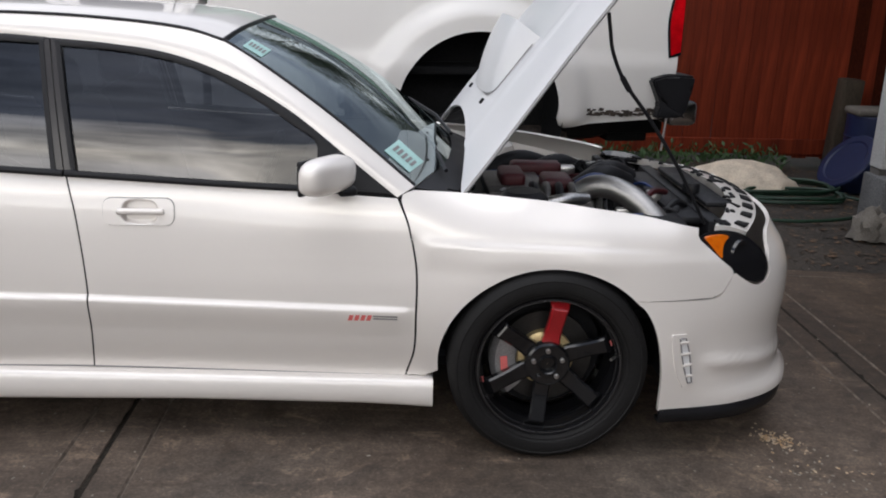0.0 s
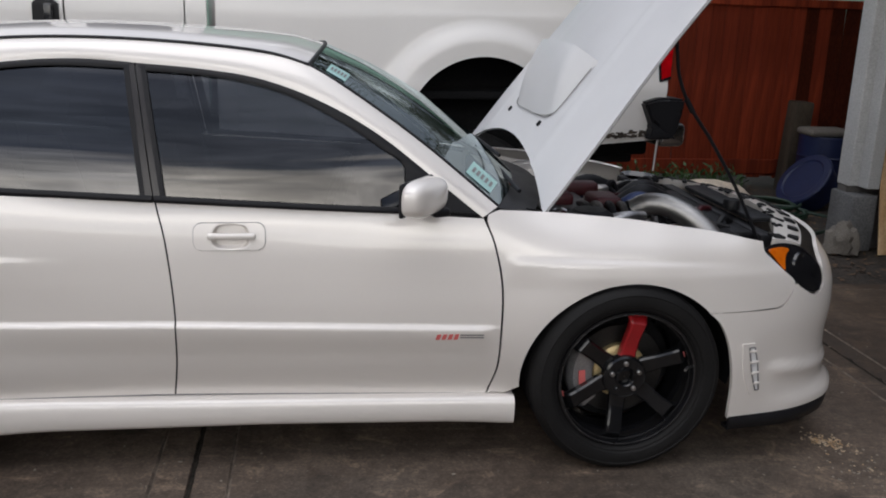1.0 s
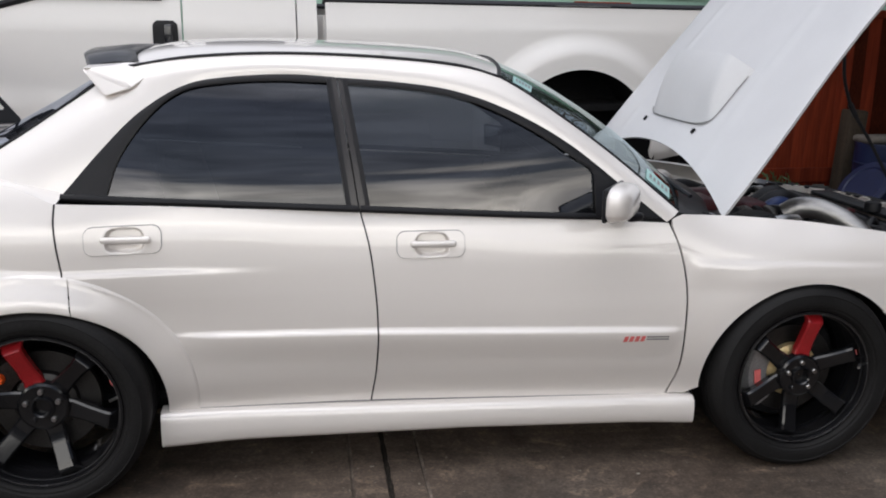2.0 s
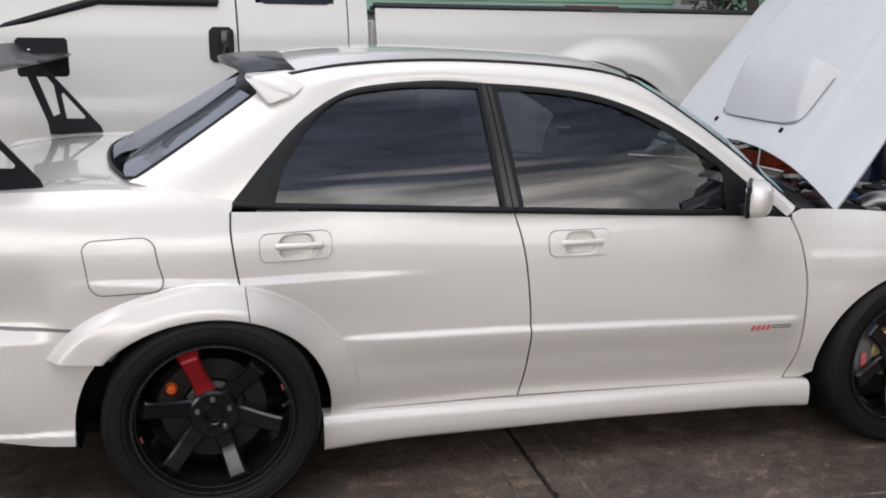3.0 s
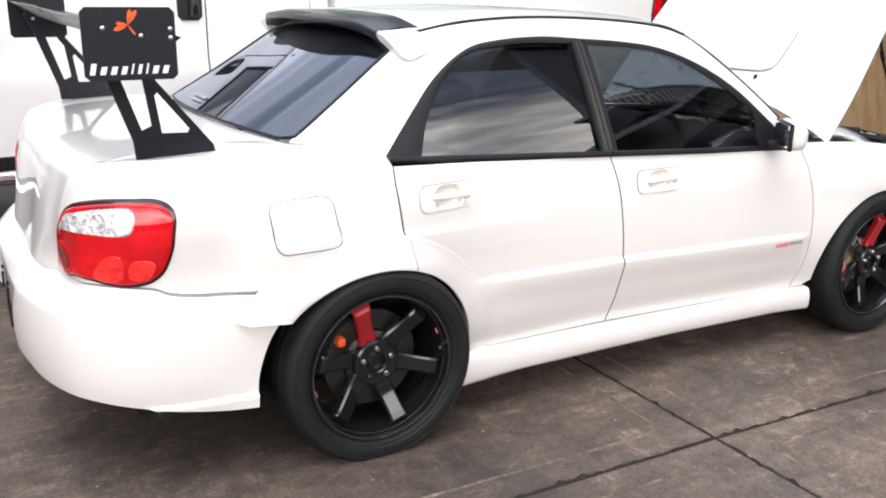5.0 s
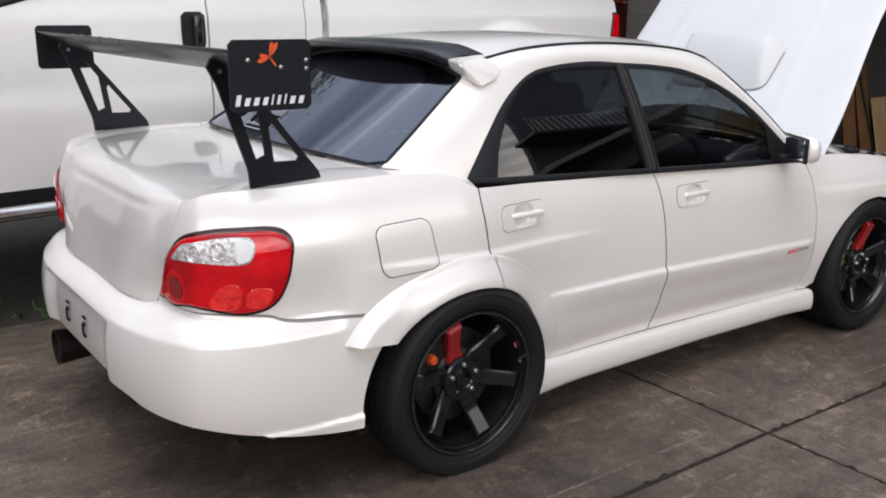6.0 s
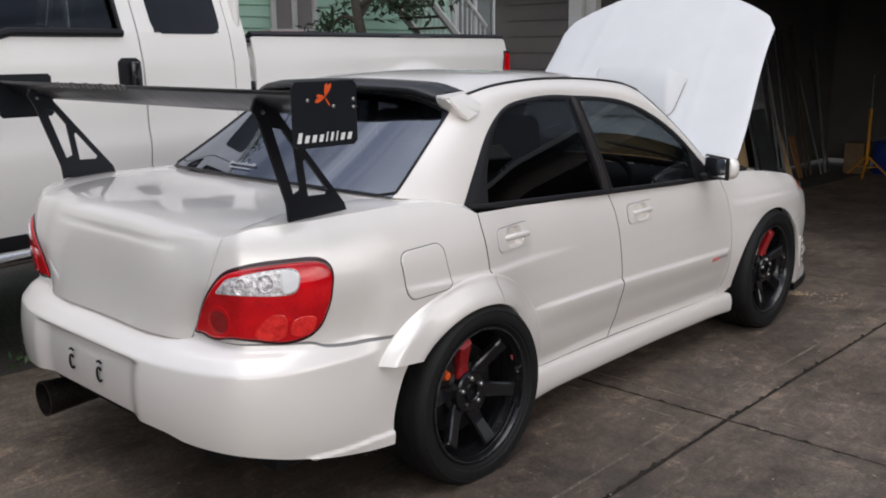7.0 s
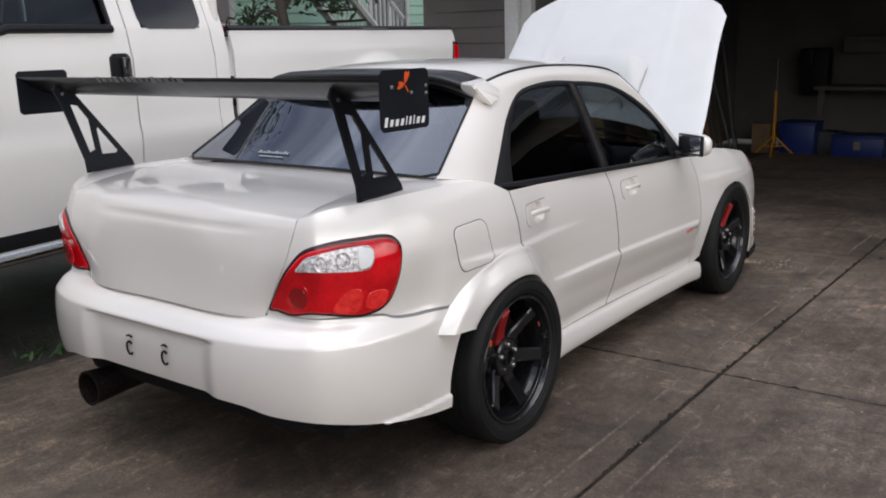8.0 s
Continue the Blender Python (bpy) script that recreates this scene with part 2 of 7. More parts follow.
def concrete_material():
    """Old driveway concrete: broad wet stains, darker patches, mottling, pale aggregate specks."""
    m = bpy.data.materials.new("weathered_concrete")
    m.use_nodes = True
    n, l = m.node_tree.nodes, m.node_tree.links
    b = n["Principled BSDF"]
    tc = n.new("ShaderNodeTexCoord")

    def tex(scale, detail, rough=0.55, distort=0.0):
        t = n.new("ShaderNodeTexNoise")
        t.inputs["Scale"].default_value, t.inputs["Detail"].default_value = scale, detail
        t.inputs["Roughness"].default_value, t.inputs["Distortion"].default_value = rough, distort
        l.new(tc.outputs["Object"], t.inputs["Vector"])
        return t.outputs["Fac"]

    def ramp(src, stops):
        r = n.new("ShaderNodeValToRGB")
        r.color_ramp.elements[0].position, r.color_ramp.elements[0].color = stops[0][0], (*stops[0][1], 1)
        r.color_ramp.elements[1].position, r.color_ramp.elements[1].color = stops[-1][0], (*stops[-1][1], 1)
        for p, c in stops[1:-1]:
            r.color_ramp.elements.new(p).color = (*c, 1)
        l.new(src, r.inputs["Fac"])
        return r.outputs["Color"]

    def blend(kind, fac, a, c):
        x = n.new("ShaderNodeMixRGB")
        x.blend_type = kind
        x.inputs["Fac"].default_value = fac
        l.new(a, x.inputs["Color1"])
        l.new(c, x.inputs["Color2"])
        return x.outputs["Color"]
    broad = ramp(tex(0.55, 6, 0.6, 0.6), [(0.34, (0.078, 0.056, 0.041)), (0.50, (0.142, 0.107, 0.082)), (0.68, (0.222, 0.176, 0.139))])
    mottle = ramp(tex(5.0, 8, 0.65), [(0.32, (0.55, 0.54, 0.53)), (0.68, (1.0, 1.0, 1.0))])
    grain = ramp(tex(90.0, 5, 0.7), [(0.34, (0.30, 0.30, 0.30)), (0.52, (0.90, 0.90, 0.90)), (0.68, (2.0, 1.96, 1.88))])
    drips = ramp(tex(2.2, 3, 0.5, 1.5), [(0.62, (1.0, 1.0, 1.0)), (0.70, (0.62, 0.60, 0.58))])
    c = blend("MULTIPLY", 1.0, broad, mottle)
    c = blend("MULTIPLY", 0.50, c, grain)
    c = blend("MULTIPLY", 0.8, c, drips)
    lines = n.new("ShaderNodeMapping")
    lines.inputs["Scale"].default_value = (0.6, 9.0, 1.0)
    l.new(tc.outputs["Object"], lines.inputs["Vector"])
    broom = n.new("ShaderNodeTexNoise")
    broom.inputs["Scale"].default_value, broom.inputs["Detail"].default_value = 2.5, 7
    l.new(lines.outputs["Vector"], broom.inputs["Vector"])
    c = blend("MULTIPLY", 0.8, c, ramp(broom.outputs["Fac"], [(0.34, (0.78, 0.77, 0.76)), (0.64, (1.08, 1.08, 1.08))]))
    # broad ragged darker patches: by the nose, oily at the garage, behind the tail
    for place, size, soft, tint in (((0.9, -1.2, 0.0), 1.7, 1.3, (0.84, 0.82, 0.80)), ((2.1, 0.9, 0.0), 1.6, 0.9, (0.58, 0.52, 0.46)), ((-4.2, 0.6, 0.0), 1.5, 1.1, (0.80, 0.77, 0.73))):
        away, ragged, dark_patch = n.new("ShaderNodeVectorMath"), n.new("ShaderNodeMath"), n.new("ShaderNodeMapRange")
        away.operation, ragged.operation = "DISTANCE", "MULTIPLY_ADD"
        away.inputs[1].default_value = place
        l.new(tc.outputs["Object"], away.inputs[0])
        ragged.inputs[1].default_value = 1.5
        l.new(tex(1.3, 7, 0.6, 0.5), ragged.inputs[0])
        l.new(away.outputs["Value"], ragged.inputs[2])
        dark_patch.inputs["From Min"].default_value, dark_patch.inputs["From Max"].default_value = size, size + soft
        l.new(ragged.outputs["Value"], dark_patch.inputs["Value"])
        c = blend("MULTIPLY", 1.0, c, ramp(dark_patch.outputs["Result"], [(0.0, tint), (1.0, (1.0, 1.0, 1.0))]))
    blotch = ramp(tex(16.0, 8, 0.8, 0.3), [(0.36, (0.62, 0.61, 0.60)), (0.5, (1.0, 1.0, 1.0)), (0.66, (1.35, 1.33, 1.30))])
    c = blend("MULTIPLY", 0.9, c, blotch)
    scuff = ramp(tex(7.0, 9, 0.75, 0.8), [(0.55, (1.0, 1.0, 1.0)), (0.67, (2.1, 2.05, 1.95))])
    c = blend("MULTIPLY", 0.9, c, scuff)
    # pale scraped marks, and smooth grey patches where the skin has held
    scrape = n.new("ShaderNodeMapping")
    scrape.inputs["Scale"].default_value, scrape.inputs["Rotation"].default_value = (1.0, 5.0, 1.0), (0, 0, 0.5)
    l.new(tc.outputs["Object"], scrape.inputs["Vector"])
    marks = n.new("ShaderNodeTexNoise")
    marks.inputs["Scale"].default_value, marks.inputs["Detail"].default_value, marks.inputs["Roughness"].default_value = 3.2, 10, 0.72
    l.new(scrape.outputs["Vector"], marks.inputs["Vector"])
    c = blend("MULTIPLY", 1.0, c, ramp(marks.outputs["Fac"], [(0.60, (1.0, 1.0, 1.0)), (0.66, (1.9, 1.88, 1.84))]))
    c = blend("MULTIPLY", 1.0, c, ramp(tex(0.9, 9, 0.7, 1.2), [(0.52, (1.0, 1.0, 1.0)), (0.57, (0.74, 0.76, 0.78))]))
    vor = n.new("ShaderNodeTexVoronoi")
    vor.inputs["Scale"].default_value = 38
    l.new(tc.outputs["Object"], vor.inputs["Vector"])
    pick = n.new("ShaderNodeMath")
    pick.operation = "LESS_THAN"
    pick.inputs[1].default_value = 0.10
    l.new(vor.outputs["Distance"], pick.inputs[0])
    gate = n.new("ShaderNodeMath")
    gate.operation = "MULTIPLY"
    sep = n.new("ShaderNodeSeparateXYZ")
    l.new(vor.outputs["Color"], sep.inputs["Vector"])
    keep = n.new("ShaderNodeMath")
    keep.operation = "GREATER_THAN"
    keep.inputs[1].default_value = 0.80
    l.new(sep.outputs["X"], keep.inputs[0])
    l.new(pick.outputs["Value"], gate.inputs[0])
    l.new(keep.outputs["Value"], gate.inputs[1])
    speck = n.new("ShaderNodeMixRGB")
    speck.inputs["Color2"].default_value = (0.20, 0.185, 0.16, 1)
    l.new(gate.outputs["Value"], speck.inputs["Fac"])
    l.new(c, speck.inputs["Color1"])
    l.new(speck.outputs["Color"], b.inputs["Base Color"])
    rr = n.new("ShaderNodeMapRange")
    rr.inputs["To Min"].default_value, rr.inputs["To Max"].default_value = 0.48, 0.92
    l.new(tex(1.4, 4), rr.inputs["Value"])
    l.new(rr.outputs["Result"], b.inputs["Roughness"])
    bp = n.new("ShaderNodeBump")
    bp.inputs["Strength"].default_value, bp.inputs["Distance"].default_value = 0.5, 0.003
    l.new(tex(60.0, 6, 0.7), bp.inputs["Height"])
    l.new(bp.outputs["Normal"], b.inputs["Normal"])
    return m


CONCRETE = concrete_material()
WORNEDGE = material("worn_pale_concrete_edge", (0.23, 0.187, 0.15), 0.9, 0.0, 0.4, 9.0, 45, 0.002, second=(0.095, 0.073, 0.056), spot=0.66)
JOINTDIRT = material("dark_joint_dirt", (0.030, 0.025, 0.020), 0.95, 0.0, 0.4, 9, 120, 0.002, second=(0.014, 0.012, 0.010), spec=0.15)
SOIL = material("dark_gravel_soil", (0.055, 0.044, 0.034), 0.95, 0.0, 0.5, 2.5, 45, 0.02, second=(0.022, 0.018, 0.015))
FENCEWOOD = material("red_stained_fence_wood", (0.25, 0.040, 0.015), 0.75, 0.0, 0.22, 1.7, 9, 0.001, second=(0.12, 0.018, 0.008), stretch=(5, 5, 0.35), randomise=0.28, spec=0.15)
POSTWOOD = material("weathered_post_wood", (0.065, 0.047, 0.030), 0.85, 0.0, 0.4, 4, 60, 0.003, stretch=(5, 5, 0.6))
PLY = material("light_plywood", (0.66, 0.47, 0.27), 0.7, 0.0, 0.3, 3, 60, 0.001, second=(0.50, 0.30, 0.14), stretch=(4, 4, 0.7), randomise=0.15)
WHITEWOOD = material("white_painted_timber", (0.50, 0.50, 0.49), 0.6, 0.0, 0.15, 3, 80, 0.001)
GREYBASE = material("grey_concrete_footing", (0.15, 0.15, 0.15), 0.85, 0.0, 0.3, 5, 70, 0.003)
BEIGE = material("grey_beige_door_panel", (0.20, 0.183, 0.18), 0.7, 0.0, 0.12, 3, 80, 0.001)
DARKWALL = material("dark_garage_wall", (0.135, 0.125, 0.118), 0.9, 0.0, 0.2, 2, 90, 0.001)
GREENSIDING = material("pale_green_siding", (0.32, 0.50, 0.40), 0.7, 0.0, 0.1, 2, 60, 0.001, randomise=0.05)
BLUEPLASTIC = material("blue_plastic_drum", (0.010, 0.020, 0.075), 0.5, 0.0, 0.25, 5, 100)
BLUEBOX = material("blue_plastic_crate", (0.008, 0.025, 0.15), 0.4, 0.0, 0.2, 5, 100)
HOSE = material("green_garden_hose", (0.010, 0.036, 0.018), 0.5, 0.0, 0.25, 9, 100)
LITTER = material("dry_leaf_litter", (0.17, 0.105, 0.06), 0.9, 0.0, 0.4, 14, 90, second=(0.05, 0.033, 0.022))
SAND = material("pale_sand", (0.66, 0.56, 0.44), 0.95, 0.0, 0.3, 8, 120, 0.006)
LEAF = material("green_leaf", (0.05, 0.11, 0.03), 0.6, 0.0, 0.4, 4, 50)
PINE = material("dark_tree_leaf", (0.03, 0.055, 0.022), 0.7, 0.0, 0.4, 4, 50)
BARK = material("grey_bark", (0.10, 0.085, 0.07), 0.9, 0.0, 0.4, 6, 60, 0.004)
YELLOW = material("yellow_orange_stand", (0.58, 0.24, 0.015), 0.45, 0.1, 0.15, 6, 100)
CARD = material("brown_cardboard", (0.20, 0.13, 0.08), 0.85, 0.0, 0.2, 4, 60)
CLOTH = material("dirty_white_cloth", (0.19, 0.17, 0.145), 0.9, 0.0, 0.25, 8, 120, 0.003)
GREYMETAL = material("grey_sheet_metal", (0.13, 0.14, 0.15), 0.5, 0.6, 0.35, 4, 80)

# ---- mesh helpers ----


def thing(name, loc, label, category, group="", kind=""):
    e = new(name)
    e.location = loc
    e.empty_display_size = 0.2
    return tagged(e, label, category, group, kind)


def link(name, me, mat, parent=None, label=""):
    me.materials.append(mat)
    ob = new(name, me)
    if parent is not None:
        ob.parent = parent
        if parent.data is None:
            ob.matrix_parent_inverse = Matrix.Translation(-parent.location)
    if label:
        ob["label"] = label
    return ob


def part(name, bm, mat, parent=None, label="", smooth=True, angle=32):
    bmesh.ops.recalc_face_normals(bm, faces=bm.faces[:])
    lim = radians(angle)
    for f in bm.faces:
        f.smooth = smooth
    if smooth:
        for e in bm.edges:
            if len(e.link_faces) == 2 and e.calc_face_angle(0) > lim:
                e.smooth = False
    me = bpy.data.meshes.new(name)
    bm.to_mesh(me)
    bm.free()
    return link(name, me, mat, parent, label)


def box_bm(c, s, bev=0.01, seg=2, m=None):
    bm = bmesh.new()
    bmesh.ops.create_cube(bm, size=1)
    bmesh.ops.scale(bm, vec=s, verts=bm.verts[:])
    if bev:
        bmesh.ops.bevel(bm, geom=bm.edges[:], offset=min(bev, min(s) * 0.45), segments=seg, affect="EDGES", profile=0.5)
    if m is not None:
        bmesh.ops.transform(bm, matrix=m, verts=bm.verts[:])
    bmesh.ops.translate(bm, vec=c, verts=bm.verts[:])
    return bm


def join(*bms):
    out = bmesh.new()
    for b in bms:
        me = bpy.data.meshes.new("tmp")
        b.to_mesh(me)
        b.free()
        out.from_mesh(me)
        bpy.data.meshes.remove(me)
    return out


def tube_bm(points, r, seg=10, closed=False, cap=True, radii=None):
    pts = [Vector(p) for p in points]
    bm = bmesh.new()
    rings = []
    n = len(pts)
    up = Vector((0, 0, 1))
    for i, p in enumerate(pts):
        a, b = pts[(i - 1) % n if closed else max(i - 1, 0)], pts[(i + 1) % n if closed else min(i + 1, n - 1)]
        d = (b - a).normalized()
        if abs(d.dot(up)) > 0.95:
            up = Vector((1, 0, 0))
        s = d.cross(up).normalized()
        t = s.cross(d).normalized()
        up = t
        rr = radii[i] if radii else r
        rings.append([bm.verts.new(p + (s * math.cos(k * 2 * math.pi / seg) + t * math.sin(k * 2 * math.pi / seg)) * rr) for k in range(seg)])
    for i in range(n if closed else n - 1):
        a, b = rings[i], rings[(i + 1) % n]
        for k in range(seg):
            bm.faces.new((a[k], a[(k + 1) % seg], b[(k + 1) % seg], b[k]))
    if cap and not closed:
        bm.faces.new(rings[0])
        bm.faces.new(rings[-1])
    return bm


def spline(points, n):
    """A smooth curve through points, n steps."""
    P = [np.array(p, float) for p in points]
    P = [2 * P[0] - P[1]] + P + [2 * P[-1] - P[-2]]
    out = []
    m = len(P) - 3
    for i in range(n + 1):
        u = i / n * m
        k = min(int(u), m - 1)
        t = u - k
        a, b, c, d = P[k], P[k + 1], P[k + 2], P[k + 3]
        out.append(0.5 * (2 * b + (c - a) * t + (2 * a - 5 * b + 4 * c - d) * t * t + (3 * b - a - 3 * c + d) * t ** 3))
    return out


def resample(points, n, smooth=True):
    """n + 1 points evenly spaced along a curve through points."""
    P = np.array(spline(points, max(60, n * 3)) if smooth and len(points) > 2 else points, float)
    L = np.concatenate([[0], np.cumsum(np.linalg.norm(np.diff(P, axis=0), axis=1))])
    t = np.linspace(0, L[-1], n + 1)
    return np.stack([np.interp(t, L, P[:, k]) for k in range(P.shape[1])], 1)


def coons(bottom, right, top, left, nu, nv, smooth=True):
    """A grid of points filling four curves; bottom and top run left to right, left and right run upwards."""
    B, T = resample(bottom, nu, smooth), resample(top, nu, smooth)
    Lc, R = resample(left, nv, smooth), resample(right, nv, smooth)
    u, v = np.linspace(0, 1, nu + 1)[:, None, None], np.linspace(0, 1, nv + 1)[None, :, None]
    ruled = (1 - v) * B[:, None] + v * T[:, None] + (1 - u) * Lc[None] + u * R[None]
    corner = (1 - u) * (1 - v) * B[0] + u * (1 - v) * B[-1] + (1 - u) * v * T[0] + u * v * T[-1]
    return ruled - corner


def sheet(name, P, mat, parent, label="", rim=0.014, out=(0, -1, 0), mirror=False, closed=False):
    """A panel from a grid of points, with its rim turned in. out: a direction on its outer side."""
    P = np.array(P, float)
    nu, nv = P.shape[0] - 1, P.shape[1] - 1
    du, dv = np.gradient(P, axis=0), np.gradient(P, axis=1)
    N = np.cross(du, dv)
    N /= np.maximum(np.linalg.norm(N, axis=2, keepdims=True), 1e-9)
    if np.sum(N.reshape(-1, 3).mean(0) * np.array(out)) < 0:
        N = -N
    if mirror:
        P, N = P * np.array((1, -1, 1)), N * np.array((1, -1, 1))
    idx = np.arange((nu + 1) * (nv + 1)).reshape(nu + 1, nv + 1)
    verts = [tuple(p) for p in P.reshape(-1, 3)]
    faces = [(idx[i, j], idx[i + 1, j], idx[i + 1, j + 1], idx[i, j + 1]) for i in range(nu) for j in range(nv)]
    ring = [(i, 0) for i in range(nu)] + [(nu, j) for j in range(nv)] + [(i, nv) for i in range(nu, 0, -1)] + [(0, j) for j in range(nv, 0, -1)]
    if rim:
        base = len(verts)
        for i, j in ring:
            verts.append(tuple(P[i, j] - N[i, j] * rim))
        k = len(ring)
        faces += [(idx[ring[a]], base + a, base + (a + 1) % k, idx[ring[(a + 1) % k]]) for a in range(k)]
    me = bpy.data.meshes.new(name)
    me.from_pydata(verts, [], [tuple(int(q) for q in f) for f in faces])
    a, b, c = (np.array(verts[q]) for q in faces[(nu // 2) * nv + nv // 2][:3])
    if np.dot(np.cross(b - a, c - b), N[nu // 2, nv // 2]) < 0:
        me.flip_normals()
    for f in me.polygons:
        f.use_smooth = True
    edge = {tuple(sorted((int(idx[ring[a]]), int(idx[ring[(a + 1) % len(ring)]])))) for a in range(len(ring))}
    for e in me.edges:
        if tuple(sorted(e.vertices)) in edge:
            e.use_edge_sharp = True
    return link(name, me, mat, parent, label)


def ribbon(A, B, n, steps=4, bulge=0.0, out=(0, -1, 0)):
    """Points between two curves."""
    A, B = resample(A, n), resample(B, n)
    v = np.linspace(0, 1, steps + 1)[None, :, None]
    return A[:, None] * (1 - v) + B[:, None] * v + np.array(out) * bulge * np.sin(np.pi * v)


def outline_bm(pts, depth, axis, holes=()):
    """A plate cut to an outline (convex pieces joined by triangulation), given thickness along axis."""
    bm = bmesh.new()
    loops = [pts, *holes]
    edges = []
    for lp in loops:
        vs = [bm.verts.new(p) for p in lp]
        edges += [bm.edges.new((vs[i], vs[(i + 1) % len(vs)])) for i in range(len(vs))]
    bmesh.ops.triangle_fill(bm, use_beauty=True, use_dissolve=False, edges=edges)
    ext = bmesh.ops.extrude_face_region(bm, geom=bm.faces[:])
    bmesh.ops.translate(bm, vec=Vector(axis) * depth, verts=[v for v in ext["geom"] if isinstance(v, bmesh.types.BMVert)])
    return bm


def lathe_bm(profile, seg=48, axis="Y"):
    """Turned form: profile of (radius, along), about the axis through the origin."""
    bm = bmesh.new()
    rings = []
    for r, a in profile:
        ring = []
        for k in range(seg):
            c, s = math.cos(2 * math.pi * k / seg), math.sin(2 * math.pi * k / seg)
            ring.append(bm.verts.new((r * c, a, r * s) if axis == "Y" else (r * c, r * s, a)))
        rings.append(ring)
    for a, b in zip(rings, rings[1:]):
        for k in range(seg):
            bm.faces.new((a[k], a[(k + 1) % seg], b[(k + 1) % seg], b[k]))
    return bm


def moved(bm, loc, m=None):
    if m is not None:
        bmesh.ops.transform(bm, matrix=m, verts=bm.verts[:])
    bmesh.ops.translate(bm, vec=loc, verts=bm.verts[:])
    return bm

# ---- the white saloon car: x forwards, front axle at x = 0 ----
PLAN = np.array([(-3.53, 0), (-3.525, -0.30), (-3.50, -0.50), (-3.45, -0.655), (-3.38, -0.755), (-3.25, -0.825), (-3.05, -0.86), (-2.8, -0.865), (-2.54, -0.862),
                 (-2.1, -0.852), (-1.5, -0.846), (-0.5, -0.848), (0, -0.855), (0.25, -0.85), (0.45, -0.832), (0.65, -0.782), (0.80, -0.705), (0.90, -0.60),
                 (0.97, -0.45), (1.01, -0.25), (1.02, 0)])
PLAN = resample(PLAN, 400)
PLAN_S = np.concatenate([[0], np.cumsum(np.linalg.norm(np.diff(PLAN, axis=0), axis=1))])
S_END = PLAN_S[-1]
TAN = np.gradient(PLAN, axis=0)
TAN /= np.linalg.norm(TAN, axis=1, keepdims=True)
INWARD = np.stack([-TAN[:, 1], TAN[:, 0]], 1)


def sx(x):
    """Way round the car, from the middle of its tail, at which the flank stands at x."""
    return float(np.interp(x, PLAN[:, 0], PLAN_S))


def sy_rear(y):
    return float(np.interp(-abs(y), PLAN[:140, 1][::-1], PLAN_S[:140][::-1]))


LEVELS = [0.10, 0.18, 0.25, 0.35, 0.45, 0.55, 0.62, 0.65, 0.75, 0.85, 0.95, 1.02]
SECTIONS = [
    (0.0, [.16, .10, .06, .015, 0, .01, .045, .095, .115, .125, .15, .20]),
    (sy_rear(-0.5), [.15, .09, .05, .012, 0, .008, .035, .08, .095, .108, .14, .19]),
    (sx(-3.38), [.10, .07, .04, .01, 0, .004, .02, .045, .055, .07, .10, .14]),
    (sx(-3.1), [.06, .04, .02, 0, -.004, 0, .003, .006, .010, .022, .055, .10]),
    (sx(-2.9), [.04, .02, .004, 0, -.003, 0, 0, 0, .002, .012, .046, .09]),
    (sx(-2.54), [.04, .03, .02, .01, .004, .002, .001, .001, 0, .012, .05, .09]),
    (sx(-2.1), [.10, .09, .08, .05, .036, .032, .03, .03, .036, .052, .084, .12]),
    (sx(-1.5), [.10, .095, .086, .055, .036, .033, .036, .038, .048, .070, .112, .14]),
    (sx(-0.5), [.10, .09, .080, .05, .034, .035, .042, .045, .060, .092, .14, .2]),
    (sx(-0.15), [.06, .05, .035, .02, .012, .012, .018, .022, .052, .13, .3, .4]),
    (sx(0.1), [.05, .03, .02, .01, .004, .006, .014, .02, .056, .16, .34, .45]),
    (sx(0.42), [.0, -.004, -.004, -.004, 0, .008, .015, .022, .075, .24, .4, .5]),
    (sx(0.65), [-.002, -.004, 0, .004, 0, .008, .022, .036, .12, .3, .45, .6]),
    (sx(0.90), [-.002, 0, .008, .012, .004, .010, .035, .055, .14, .32, .5, .6]),
    (S_END, [-.002, 0, .01, .014, .004, .010, .03, .05, .12, .3, .5, .6]),
]
SEC_S = np.array([s for s, _ in SECTIONS])
SEC_D = np.array([d for _, d in SECTIONS])


def ease(t):
    t = min(1.0, max(0.0, t))
    return t * t * (3 - 2 * t)


def inset_row(s):
    k = int(np.clip(np.searchsorted(SEC_S, s) - 1, 0, len(SEC_S) - 2))
    t = ease((s - SEC_S[k]) / (SEC_S[k + 1] - SEC_S[k]))
    return SEC_D[k] * (1 - t) + SEC_D[k + 1] * t


def curve_at(row, z):
    """Smooth interpolation over the levels."""
    k = int(np.clip(np.searchsorted(LEVELS, z) - 1, 0, len(LEVELS) - 2))
    h = LEVELS[k + 1] - LEVELS[k]
    t = (z - LEVELS[k]) / h
    m0 = (row[k + 1] - row[k - 1]) / (LEVELS[k + 1] - LEVELS[k - 1]) if k > 0 else (row[1] - row[0]) / h
    m1 = (row[k + 2] - row[k]) / (LEVELS[k + 2] - LEVELS[k]) if k < len(LEVELS) - 2 else (row[k + 1] - row[k]) / h
    return (2 * t ** 3 - 3 * t * t + 1) * row[k] + (t ** 3 - 2 * t * t + t) * h * m0 + (3 * t * t - 2 * t ** 3) * row[k + 1] + (t ** 3 - t * t) * h * m1


